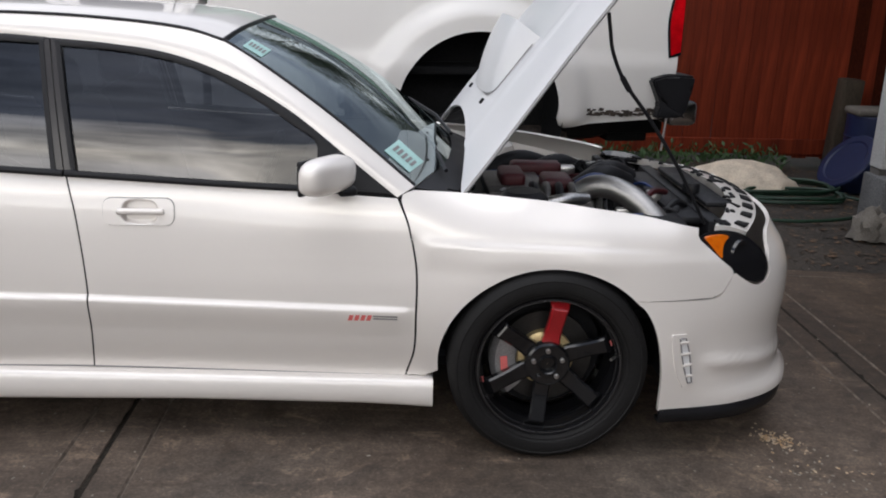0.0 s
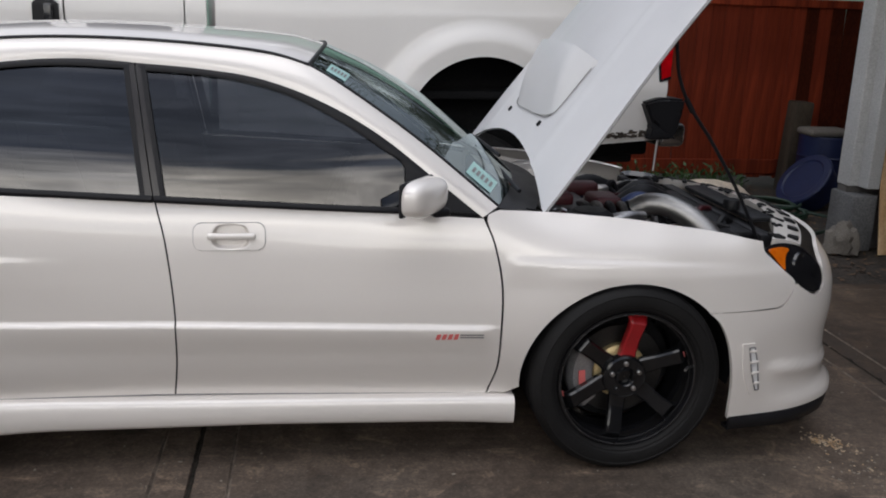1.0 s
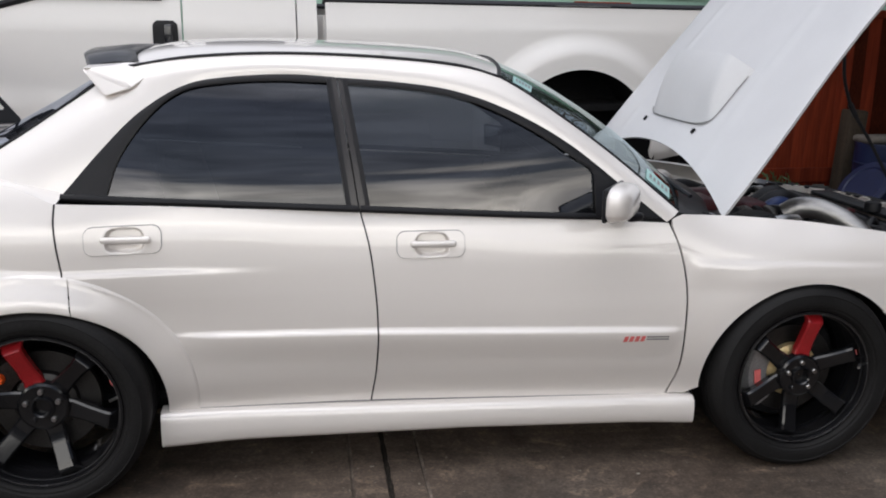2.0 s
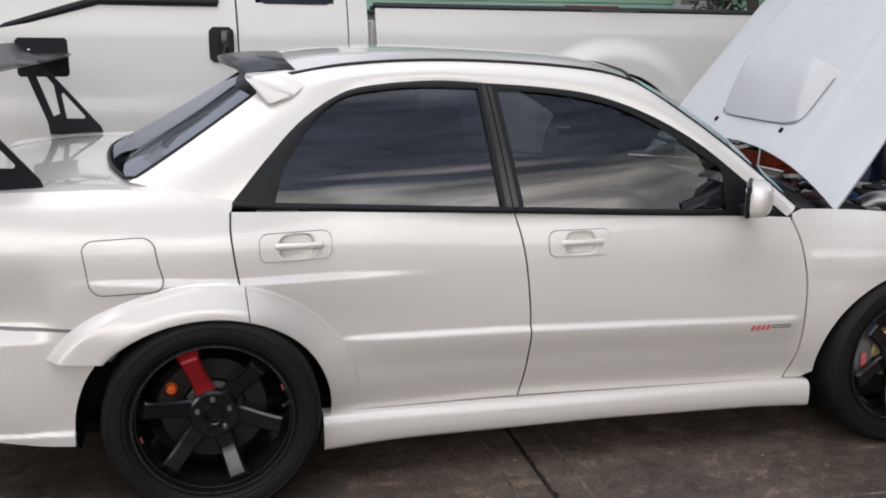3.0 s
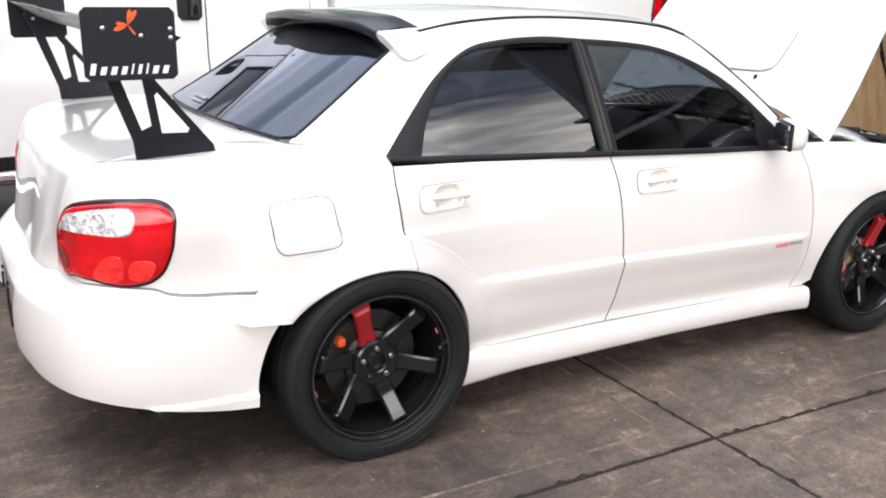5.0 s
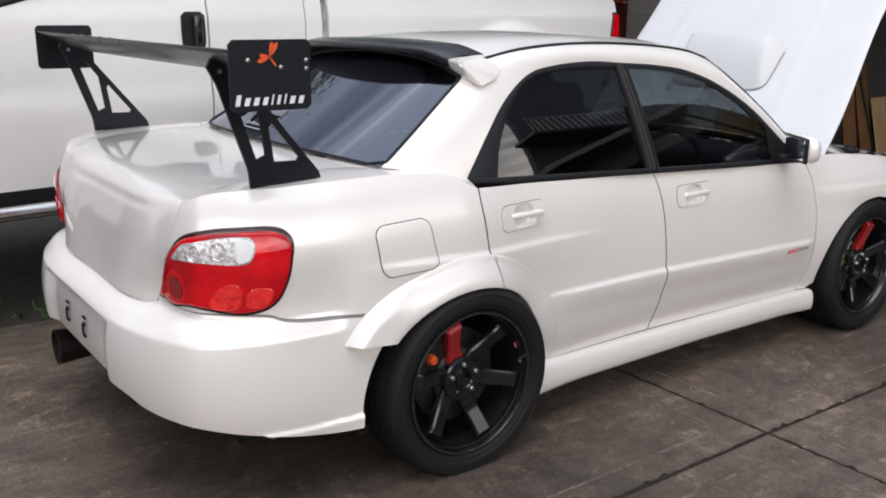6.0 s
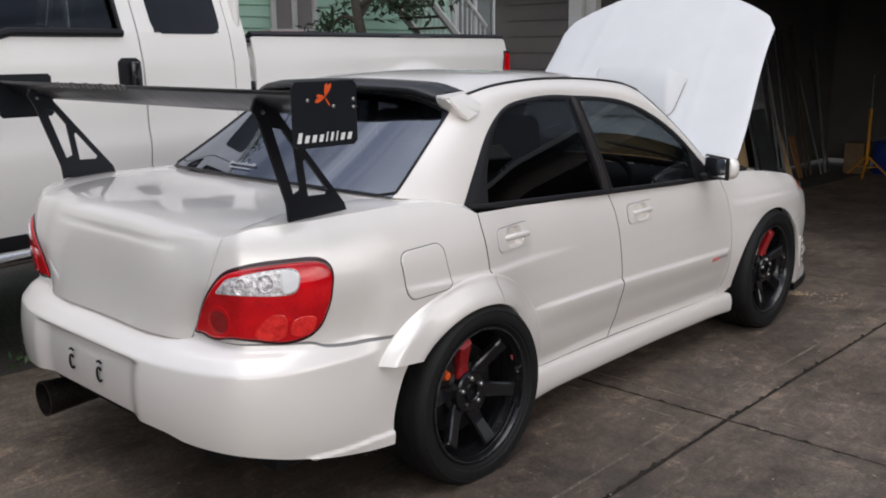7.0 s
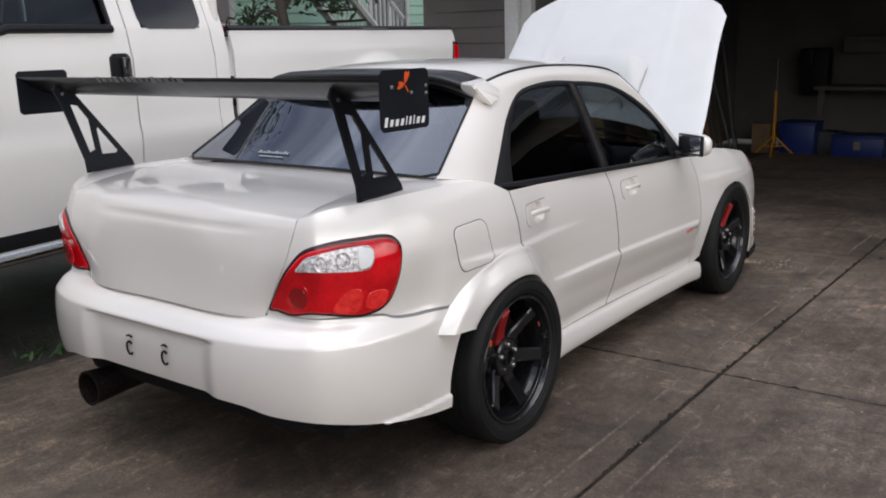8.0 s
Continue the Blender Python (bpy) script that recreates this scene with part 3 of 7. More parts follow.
def skin(s, z, proud=0.0):
    """A point of the painted skin, s along the car's outline, z up."""
    d = curve_at(inset_row(s), z)
    x, y = np.interp(s, PLAN_S, PLAN[:, 0]), np.interp(s, PLAN_S, PLAN[:, 1])
    # blistered arches
    if x < -2.9 and z > 0.585:
        d += 0.028 * ease((-2.9 - x) / 0.12) * min(1, (z - 0.585) / 0.055) * ease((0.86 - z) / 0.2)
    r = math.hypot((x - 0.02) / 1.06, z - 0.31)
    d -= 0.006 * ease((0.50 - r) / 0.16) * ease((z - 0.15) / 0.15)
    # crease along the doors
    if -2.2 < x < -0.44:
        zc = np.interp(x, [-2.12, -1.5, -0.49], [0.514, 0.503, 0.471])
        fade = ease((x + 2.2) / 0.25) * ease((-0.44 - x) / 0.05)
        h = z - zc
        d -= fade * 0.013 * (ease(1 - h / 0.014) if h > 0 else ease(1 + h / 0.11))
    # shoulder fold from the rear blister into the rear door
    if -2.95 < x < -1.75:
        h = z - np.interp(x, [-2.95, -2.4, -1.75], [0.76, 0.725, 0.715])
        d -= 0.010 * ease((x + 2.95) / 0.3) * ease((-1.75 - x) / 0.55) * ease(1 - h / 0.015) * ease(1 + h / 0.14)
    # fold over the front wheel
    if -0.44 < x < 0.5:
        h = z - np.interp(x, [-0.44, 0.5], [0.705, 0.66])
        d -= 0.008 * ease((x + 0.44) / 0.06) * ease((0.5 - x) / 0.4) * ease(1 - h / 0.014) * ease(1 + h / 0.1)
    nx, ny = np.interp(s, PLAN_S, INWARD[:, 0]), np.interp(s, PLAN_S, INWARD[:, 1])
    d -= proud
    return (x + nx * d, y + ny * d, z)


@functools.lru_cache(None)
def s_at(y, z):
    """Way round the tail at which the skin stands y out from the middle plane."""
    lo, hi = 0.0, sx(-3.0)
    for _ in range(18):
        mid = (lo + hi) / 2
        lo, hi = (mid, hi) if skin(mid, z)[1] > -y else (lo, mid)
    return lo


def lid_width(z):
    """Half the width of the boot lid."""
    return float(np.interp(z, [0.64, 0.677, 0.725, 0.791, 0.835, 0.872, 0.92, 0.972], [0.480, 0.494, 0.520, 0.557, 0.582, 0.592, 0.600, 0.603]))


def on_skin(G, proud=0.0):
    return np.array([[skin(p[0], p[1], proud) for p in row] for row in G])


def sz(points):
    return [(sx(x), z) for x, z in points]


def arch(cx, cz, rx, rz, a0, a1, n=14):
    return [(cx + rx * math.cos(radians(a0 + (a1 - a0) * i / n)), cz + rz * math.sin(radians(a0 + (a1 - a0) * i / n))) for i in range(n + 1)]


def rounded_box(x0, x1, z0, z1, r, n=6):
    """Outline of a box with round corners."""
    out = []
    for cx, cz, a0 in ((x1 - r, z1 - r, 0), (x0 + r, z1 - r, 90), (x0 + r, z0 + r, 180), (x1 - r, z0 + r, 270)):
        corner = [(cx + r * math.cos(radians(a0 + 90 * k / n)), cz + r * math.sin(radians(a0 + 90 * k / n))) for k in range(n + 1)]
        if out:
            out += [(out[-1][0] + (corner[0][0] - out[-1][0]) * k / 8, out[-1][1] + (corner[0][1] - out[-1][1]) * k / 8) for k in range(1, 8)]
        out += corner
    a, b = out[-1], out[0]
    return out + [(a[0] + (b[0] - a[0]) * k / 8, a[1] + (b[1] - a[1]) * k / 8) for k in range(1, 8)]


def closed_curve(points, n):
    """A smooth closed outline through points."""
    P = list(points)
    m = len(P)
    Q = spline([P[-2], P[-1]] + P + [P[0], P[1], P[2]], n * (m + 4) // m * 3)
    k0, k1 = 2 / (m + 4), (m + 2) / (m + 4)
    Q = [Q[int(round((k0 + (k1 - k0) * i / n) * (len(Q) - 1)))] for i in range(n)]
    return [tuple(q) for q in Q]


def pad(name, outline, proud, mat, parent, label="", mirror=False, depth=0.006, shape=None, edge=0.004):
    """A low pad lying on the car's skin, its outline given as (way round, z). shape(u, z, t) lifts its points."""
    O = np.array(outline, float)
    c = O.mean(0)
    size = np.abs(O - c).max(1).mean()
    bm = bmesh.new()
    rings = []
    for t, h in ((1.0, -depth), (1.0, -edge * 0.6), (1.0 - edge / size, 0.0), (0.93, 0), (0.87, 0), (0.81, 0), (0.75, 0), (0.69, 0), (0.63, 0), (0.56, 0), (0.48, 0), (0.40, 0), (0.30, 0), (0.2, 0), (0.1, 0)):
        ring = []
        for p in O:
            q = c + (p - c) * t
            up = proud + h + (shape(q[0], q[1], t) if shape and t < 1 else 0)
            x, y, z = skin(q[0], q[1], up)
            ring.append(bm.verts.new((x, -y if mirror else y, z)))
        rings.append(ring)
    k = len(O)
    for p, q in zip(rings, rings[1:]):
        for i in range(k):
            bm.faces.new((p[i], p[(i + 1) % k], q[(i + 1) % k], q[i]))
    bm.faces.new(rings[-1])
    return part(name, bm, mat, parent, label, angle=50)


def skin_line(name, pts, r, mat, parent, mirror=False, proud=0.0, closed=True):
    P = [skin(p[0], p[1], proud) for p in pts]
    return part(name, tube_bm([(x, -y if mirror else y, z) for x, y, z in P], r, 5, closed=closed), mat, parent)


def cabin_y(x, z):
    """Where the cabin's side stands."""
    y = -0.770 + 0.385 * (z - 0.88) - 0.012 * math.sin(math.pi * min(1, max(0, (z - 0.88) / 0.5)))
    if x > -1.2:
        y += 0.045 * ((x + 1.2) / 0.75) ** 2
    if x < -2.1:
        y += 0.012 * ((-2.1 - x) / 0.4) ** 2
    return y


def on_cabin(G, deep=0.0):
    return np.array([[(p[0], cabin_y(p[0], p[1]) + deep, p[1]) for p in row] for row in G])


def cab(points):
    return [(x, cabin_y(x, z), z) for x, z in points]


car = thing("saloon_car", (-1.27, 0, 0), "pearl white four-door saloon car with open bonnet", "car")
FDOOR = [(-1.505, .244), (-1.489, .384), (-1.487, .559), (-1.507, .762), (-1.537, .893)]
FEND = [(-.466, .218), (-.439, .323), (-.435, .454), (-.436, .613), (-.462, .749), (-.498, .839)]
RDOOR = [(-2.415, .640), (-2.436, .740), (-2.452, .873), (-2.450, .942)]


def shift(points, dx):
    return [(x + dx, z) for x, z in points]


ARCH_OUT = [(-.498, .839), (-.658, .963), (-.842, 1.102), (-1.029, 1.203), (-1.216, 1.267), (-1.402, 1.294), (-1.603, 1.308), (-1.765, 1.317), (-1.943, 1.308), (-2.082, 1.282), (-2.219, 1.200), (-2.336, 1.084), (-2.443, .962)]
EDGE = [(-.44, -.705, .868), (-.687, -.660, 1.066), (-.911, -.62, 1.222), (-1.064, -.592, 1.312), (-1.211, -.577, 1.349), (-1.491, -.567, 1.373), (-1.80, -.565, 1.380), (-2.064, -.570, 1.366),
        (-2.261, -.578, 1.334), (-2.36, -.588, 1.278), (-2.55, -.635, 1.148), (-2.735, -.69, 1.022)]


def handle(parent, x0, x1, z, mirror):
    xm, w = (x0 + x1) / 2, (x1 - x0) / 2
    line = [(sx(x), zz) for x, zz in rounded_box(x0, x1, z - 0.042, z + 0.042, 0.026)]

    def dish(u, zz, t):
        a, b = (u - sx(xm + 0.004)) / (w * (0.50 - 2.2 * max(0.0, zz - z - 0.008))), (zz - z) / 0.036
        return -0.026 * ease((1 - abs(a) ** 4 - abs(b) ** 4) / 0.30)
    panel = bmesh.new()
    panel.from_mesh(parent.data)
    bmesh.ops.delete(panel, geom=[f for f in panel.faces if abs(f.calc_center_median().x - xm) < 0.085 and abs(f.calc_center_median().z - z) < 0.0355], context="FACES")
    panel.to_mesh(parent.data)
    panel.free()
    rows = []
    for j in np.linspace(-1, 1, 27):
        over = max(0.0, abs(j) * 0.042 - 0.016) / 0.026
        half = w - 0.026 * (1 - math.sqrt(max(0.0, 1 - over * over)))
        rows.append([skin(sx(xm + half * k), z + 0.042 * j, 0.005 + dish(sx(xm + half * k), z + 0.042 * j, 0)) for k in np.linspace(-1, 1, 57)])
    plate = sheet("door_handle", rows, PAINT, parent, "white door handle in a rounded recess", rim=0.008, mirror=mirror)
    skin_line("handle_joint", line, 0.0022, GREYTXT, plate, mirror, 0.0005)
    y = skin(sx(xm), z)[1] - 0.008
    bar = box_bm((0, 0, 0), (w * 1.36, 0.020, 0.021), 0.008, 3)
    part("grip", moved(bar, Vector((xm + 0.007, -y if mirror else y, z + 0.002))), PAINT, plate)


def make_side(mirror):
    # front door
    door = sheet("front_door", on_skin(coons(sz([(-1.505, .244), (-1.0, .230), (-.466, .218)]), sz(FEND), sz([(-1.537, .893), (-1.02, .868), (-.498, .839)]), sz(FDOOR), 56, 96)), PAINT, car, mirror=mirror)
    handle(door, -1.425, -1.205, 0.790, mirror)
    # rear door
    left = [(-2.148, .252)] + [(-2.537 + 0.381 * math.cos(radians(a)), 0.288 + 0.354 * math.sin(radians(a))) for a in (6, 18, 30, 42, 54, 66)] + [(-2.411, .630)] + RDOOR[1:]
    rdoor = sheet("rear_door", on_skin(coons(sz([(-2.148, .252), (-1.8, .250), (-1.512, .246)]), sz(shift(FDOOR, -0.0055)), sz([(-2.450, .942), (-2.0, .918), (-1.544, .894)]), sz(left), 52, 96)), PAINT, car, mirror=mirror)
    handle(rdoor, -2.372, -2.152, 0.830, mirror)
    # front fender
    fe = shift(FEND, 0.007)
    runs = [(((187, 176)), [(-.40, .222), (fe[0][0], .224)], 4), ((176, 136), fe[:-1] + [(-.485, .842), (-.443, .865)], 34),
            ((136, 62), [(-.443, .865), (-.32, .856), (-.08, .832), (.15, .803), (.36, .772), (.53, .738)], 44),
            ((62, 46), [(.53, .738), (.520, .710), (.548, .683), (.594, .640), (.640, .598), (.622, .562), (.597, .530), (.560, .515)], 26), ((46, 42.5), [(.560, .515), (.45, .5135), (.33, .5135)], 10)]
    inner, outer = [], []
    for (a0, a1), pts, n in runs:
        Q = resample(pts, n)
        for k in range(n + 1 if pts[-1][0] == .33 else n):
            a = a0 + (a1 - a0) * k / n
            inner.append((0.016 + 0.372 * math.cos(radians(a)), 0.288 + 0.334 * math.sin(radians(a))))
            outer.append(tuple(Q[k]))
    inner, outer = np.array(sz(inner)), np.array(sz(outer))
    v = np.linspace(0, 1, 27)[None, :, None]
    sheet("front_fender", on_skin(inner[:, None] * (1 - v) + outer[:, None] * v), PAINT, car, rim=0.010, mirror=mirror)
    # rear quarter, round to the boot lid
    qb = [(-3.488, .66), (-3.36, .662), (-3.20, .655), (-3.14, .637), (-3.05, .626), (-2.93, .620), (-2.86, .605)] + [p for p in arch(-2.537, 0.288, 0.378, 0.352, 136, 72, 12)] + [(-2.418, .629)]
    qb = [(s_at(lid_width(.662) + .0035, .662), .662)] + sz(qb[1:])
    qt = [(s_at(lid_width(.966) + .0035, .966), .966), (s_at(.655, .988), .988)] + sz([(-3.30, 1.003), (-3.10, 1.012), (-2.90, 1.016), (-2.73, 1.014), (-2.58, 0.995), (-2.457, .944)])
    ql = [(s_at(lid_width(z) + .0035, z), z) for z in (.662, .72, .76, .80, .84, .88, .92, .945, .966)]
    quarter = on_skin(coons(qb, sz(shift(RDOOR, -0.006)), qt, ql, 96, 44))
    sheet("quarter_panel", quarter, PAINT, car, mirror=mirror)
    # grey strip added behind the bumper joint, setting how dark the gap looks
    seam = [(q[0], q[1]) for q in qb[:9]]
    sheet("joint_flange", on_skin([[(u, z + d) for d in (-.018, 0, .018)] for u, z in resample(seam, 60)], -0.0040), GREYTXT, car, rim=0, mirror=mirror)
    # dark tubes added in the door gaps to stand for their shade
    for line_at, d, owner in ((RDOOR, -0.003, rdoor), (FDOOR, -0.0028, door)):
        skin_line("door_seal", sz(resample(shift(line_at, d), 40)), 0.0023, RUBBER, owner, mirror, -0.0012, False)
    # fuel flap
    if not mirror:
        line = [(sx(x - 0.019 * (z - .733) / .147 - 0.004 + 0.010 * ease((.81 - z) / .08) * ease((x + 2.74) / .1)), z + 0.03 * (x + 2.74) - 0.013 * ease((.80 - z) / .08)) for x, z in rounded_box(-2.834, -2.648, .733, .880, .034)]
        flap = pad("fuel_flap", line, 0.0035, PAINT, car)
        skin_line("flap_joint", line, 0.0017, DARK, flap, False, 0.0005)
    # flared lip over the rear wheel: on the quarter and on the door
    for owner, a0, a1, n in ((car, 150, 70.95, 48), (rdoor, 70.45, -9, 44)):
        rows = []
        for k in range(n + 1):
            a = a0 + (a1 - a0) * k / n
            ao = a + 4.6 * (ease((95 - a) / 24) if a > 70.7 else ease((a - 45) / 25.5))
            c, q = math.cos(radians(ao)), math.sin(radians(ao))
            ro = 0.438 + 0.030 * ease((a - 108) / 42) + 0.010 * ease((60 - a) / 40)
            xo, zo = -2.54 + 1.06 * ro * c, 0.302 + ro * q
            ai = a - 12 * ease((a - 118) / 30)
            xi, zi = -2.537 + 0.376 * math.cos(radians(ai)), 0.288 + 0.350 * math.sin(radians(ai))
            fade = 1 - 0.72 * ease((74 - a) / 44)
            row = []
            for f, h in ((-.03, -.006), (0, .0), (.10, .011), (.20, .0225), (.24, .0255), (.28, .0268), (.40, .0278), (.60, .0288), (.80, .0298), (.96, .031), (1.0, .029), (1.0, .010)):
                x, z = xo + (xi - xo) * f, zo + (zi - zo) * f
                crisp = ease((a - 108) / 30)
                h = 1.5 * h * crisp + (1 - crisp) * (0.046 * ease(f / 0.95) if f < 0.97 else h * 1.6)
                row.append(skin(sx(x), z, h * fade + (0.002 if f >= 0 else -0.004)))
            rows.append(row)
        sheet("arch_flare", rows, PAINT, owner, rim=0.0, mirror=mirror)
    # cabin side: pillars and roof rail
    P = ribbon(cab(ARCH_OUT), EDGE, 90, 8, 0.012, (0, -1, 0.3))
    sheet("cabin_side", P, PAINT, car, mirror=mirror)
    sheet("pillar_lining", P + np.array((0, .028, -.012)), CABIN, car, rim=0, mirror=mirror, out=(0, 1, 0))
    # C pillar foot, closing down to the quarter
    low = [skin(sx(x), np.interp(x, [-2.735, -2.58, -2.457], [1.014, .995, .944]) - .006, -.003) for x in np.linspace(-2.452, -2.737, 8)]
    foot = coons(low, [low[-1], tuple(P[-1, 0] * 0.2 + P[-1, -1] * 0.8 - np.array((0, .02, .0))), tuple(P[-1, -1])], [tuple(p) for p in P[-1]], [low[0], tuple(P[-1, 0])], 16, 6, False)
    sheet("pillar_foot", foot, PAINT, car, rim=0, mirror=mirror)
    # door glass and its black frames
    sheet("window", on_cabin(coons([(-1.525, .900), (-1.1, .88), (-.72, .862)], [(-.72, .862), (-.722, .995), (-.83, 1.068), (-.985, 1.158)], [(-1.585, 1.297), (-1.366, 1.283), (-1.17, 1.243), (-.985, 1.158)], [(-1.525, .900), (-1.585, 1.297)], 16, 12), 0.010), WINDOW, door, "dark tinted window", rim=0, mirror=mirror).visible_shadow = False
    sheet("window", on_cabin(coons([(-2.33, .945), (-1.95, .925), (-1.565, .905)], [(-1.565, .905), (-1.628, 1.303)], [(-2.09, 1.275), (-1.943, 1.300), (-1.80, 1.307), (-1.628, 1.303)], [(-2.33, .945), (-2.29, 1.066), (-2.197, 1.198), (-2.09, 1.275)], 16, 12), 0.010), REARSIDE, rdoor, "dark tinted window", rim=0, mirror=mirror).visible_shadow = False
    sheet("window_frame", ribbon(cab([(-1.603, 1.309), (-1.402, 1.295), (-1.216, 1.268), (-1.029, 1.204), (-.842, 1.103), (-.658, .964), (-.51, .848)]), cab([(-1.573, 1.285), (-1.366, 1.271), (-1.161, 1.231), (-.975, 1.148), (-.827, 1.056), (-.755, 1.0), (-.735, .872)]), 40, 3, 0.004), BLACKTRIM, door, rim=0.012, mirror=mirror)
    sheet("window_frame", ribbon(cab([(-2.443, .962), (-2.336, 1.085), (-2.219, 1.201), (-2.082, 1.283), (-1.943, 1.309), (-1.765, 1.318), (-1.61, 1.310)]), cab([(-2.318, .950), (-2.278, 1.066), (-2.185, 1.192), (-2.082, 1.265), (-1.943, 1.289), (-1.80, 1.296), (-1.640, 1.291)]), 40, 3, 0.004), BLACKTRIM, rdoor, rim=0.012, mirror=mirror)
    sheet("pillar_cover", on_cabin(coons([(-1.572, .905), (-1.546, .903)], [(-1.546, .903), (-1.606, 1.306)], [(-1.626, 1.303), (-1.606, 1.306)], [(-1.572, .905), (-1.626, 1.303)], 4, 10, False), -0.002), PILLAR, rdoor, "dark grey film on the door pillar", mirror=mirror)
    sheet("pillar_cover", on_cabin(coons([(-1.542, .903), (-1.520, .901)], [(-1.520, .901), (-1.586, 1.302)], [(-1.602, 1.306), (-1.586, 1.302)], [(-1.542, .903), (-1.602, 1.306)], 4, 10, False), -0.002), PILLAR, door, "dark grey film on the door pillar", mirror=mirror)
    for a, b, par in (((-1.576, .905), (-1.631, 1.303), rdoor), ((-1.515, .902), (-1.580, 1.302), door)):
        rows = [[(a[0] + (b[0] - a[0]) * t + d, a[1] + (b[1] - a[1]) * t) for d in (-.007, -.002, .003, .008)] for t in np.linspace(0, 1, 9)]
        sheet("window_channel", on_cabin(rows, -0.005), BLACKTRIM, par, "black rubber window channel", rim=0.012, mirror=mirror)
    for name, x0, z0, x1, z1, par in (("belt_trim", -2.447, .953, -1.547, .905, rdoor), ("belt_trim", -1.540, .905, -.505, .850, door)):
        bm = tube_bm([(x0 + (x1 - x0) * t, cabin_y(x0 + (x1 - x0) * t, .9) * (-1 if mirror else 1) + (0.004 if mirror else -0.004), z0 + (z1 - z0) * t) for t in np.linspace(0, 1, 9)], 0.0115, 8)
        part(name, bm, BLACKTRIM, par)
    # side skirt
    prof = [(.262, .735), (.259, .778), (.252, .793), (.238, .800), (.215, .804), (.185, .806), (.146, .804), (.130, .797), (.126, .780), (.127, .70)]
    xs = np.linspace(-2.185, -0.368, 40)
    rows = []
    for x in xs:
        zt, zb = np.interp(x, [-2.185, -.368], [.255, .218]), np.interp(x, [-2.185, -1.9, -1.2, -.6, -.368], [.131, .140, .140, .126, .113])
        o = 0.012 * ease((-1.95 - x) / 0.25) + 0.004 * ease((x + 0.5) / 0.12)
        rows.append([(x, -(y + o), zb + (zt - zb) * (z - .126) / (.262 - .126)) for z, y in prof])
    skirt = sheet("side_skirt", rows, PAINT, car, "white moulded side skirt", mirror=mirror, rim=0.02)
    bm = outline_bm([(-2.185, -(y + .012), .131 + (.255 - .131) * (z - .126) / (.262 - .126)) for z, y in prof], 0.004, (-1, 0, 0))
    if mirror:
        moved(bm, (0, 0, 0), Matrix.Diagonal((1, -1, 1, 1)))
    part("skirt_end", bm, PAINT, skirt)
    skin_line("skirt_joint", sz([(x, np.interp(x, [-2.14, -1.5, -.47], [.2505, .2435, .2165])) for x in np.linspace(-2.14, -.47, 24)]), 0.0022, GREYTXT, skirt, mirror, 0.0, False)
    # ditch moulding along the roof
    d = [(p[0], p[1] * (-1 if mirror else 1), p[2] + 0.002) for p in EDGE[3:9]]
    part("roof_ditch", tube_bm(spline(d, 30), 0.006, 6), BLACKTRIM, car)
    d = [(p[0], (p[1] + 0.004) * (-1 if mirror else 1), p[2] + 0.001) for p in EDGE[:4]]
    part("screen_moulding", tube_bm(spline(d, 24), 0.007, 6), BLACKTRIM, car)
    # dark shell behind the panel gaps
    sheet("inner_side", on_skin(coons(sz([(-2.05, .24), (-.42, .22)]), sz([(-.42, .22), (-.46, .84)]), sz([(-2.20, .92), (-.46, .84)]), sz([(-2.02, .24), (-2.20, .92)]), 30, 20), -0.026), DARK, car, rim=0, mirror=mirror)
    sheet("inner_side", on_skin(coons(sz([(-2.50, .68), (-2.40, .66)]), sz([(-2.40, .66), (-2.40, .93)]), sz([(-2.50, .93), (-2.40, .93)]), sz([(-2.50, .68), (-2.50, .93)]), 8, 10), -0.030), DARK, car, rim=0, mirror=mirror)
    # wheel housings
    for cx, cz, rx, rz in ((-2.537, 0.288, 0.378, 0.352), (0.022, 0.300, 0.392, 0.335)):
        A = arch(cx, cz, rx + 0.012, rz + 0.012, -14, 194, 24)
        P = [[(x, -0.785 + 0.29 * v, z) for v in np.linspace(0, 1, 4)] for x, z in A]
        sheet("wheel_liner", P, DARK, car, rim=0, mirror=mirror, out=(0, 0, -1))
        bm = outline_bm([(x, -0.50, z) for x, z in A], 0.01, (0, 1, 0))
        if mirror:
            moved(bm, (0, 0, 0), Matrix.Diagonal((1, -1, 1, 1)))
        part("wheel_liner", bm, DARK, car)
    return quarter[:, -1]


quarter_top = make_side(False)
make_side(True)


# rear bumper: from the right arch round to the left one
rb_top = [(sx(-2.813), .549), (sx(-2.86), .6035), (sx(-2.93), .6185), (sx(-3.05), .6245), (sx(-3.14), .6355), (sx(-3.20), .6535), (sx(-3.36), .6605), (sy_rear(-.535), .6635), (sy_rear(-.50), .652), (sy_rear(-.25), .648), (0, .646)]
rb_bot = [(sx(-2.912), .258), (sx(-3.05), .270), (sx(-3.25), .305), (sx(-3.40), .338), (sy_rear(-.57), .358), (sy_rear(-.47), .380), (sy_rear(-.3), .388), (0, .390)]
rb_left = [(sx(-2.912), .258), (sx(-2.905), .36), (sx(-2.872), .46), (sx(-2.815), .545)]
G = coons(rb_bot, [(0, .390), (0, .5), (0, .646)], rb_top, rb_left, 84, 52)
P = on_skin(G)
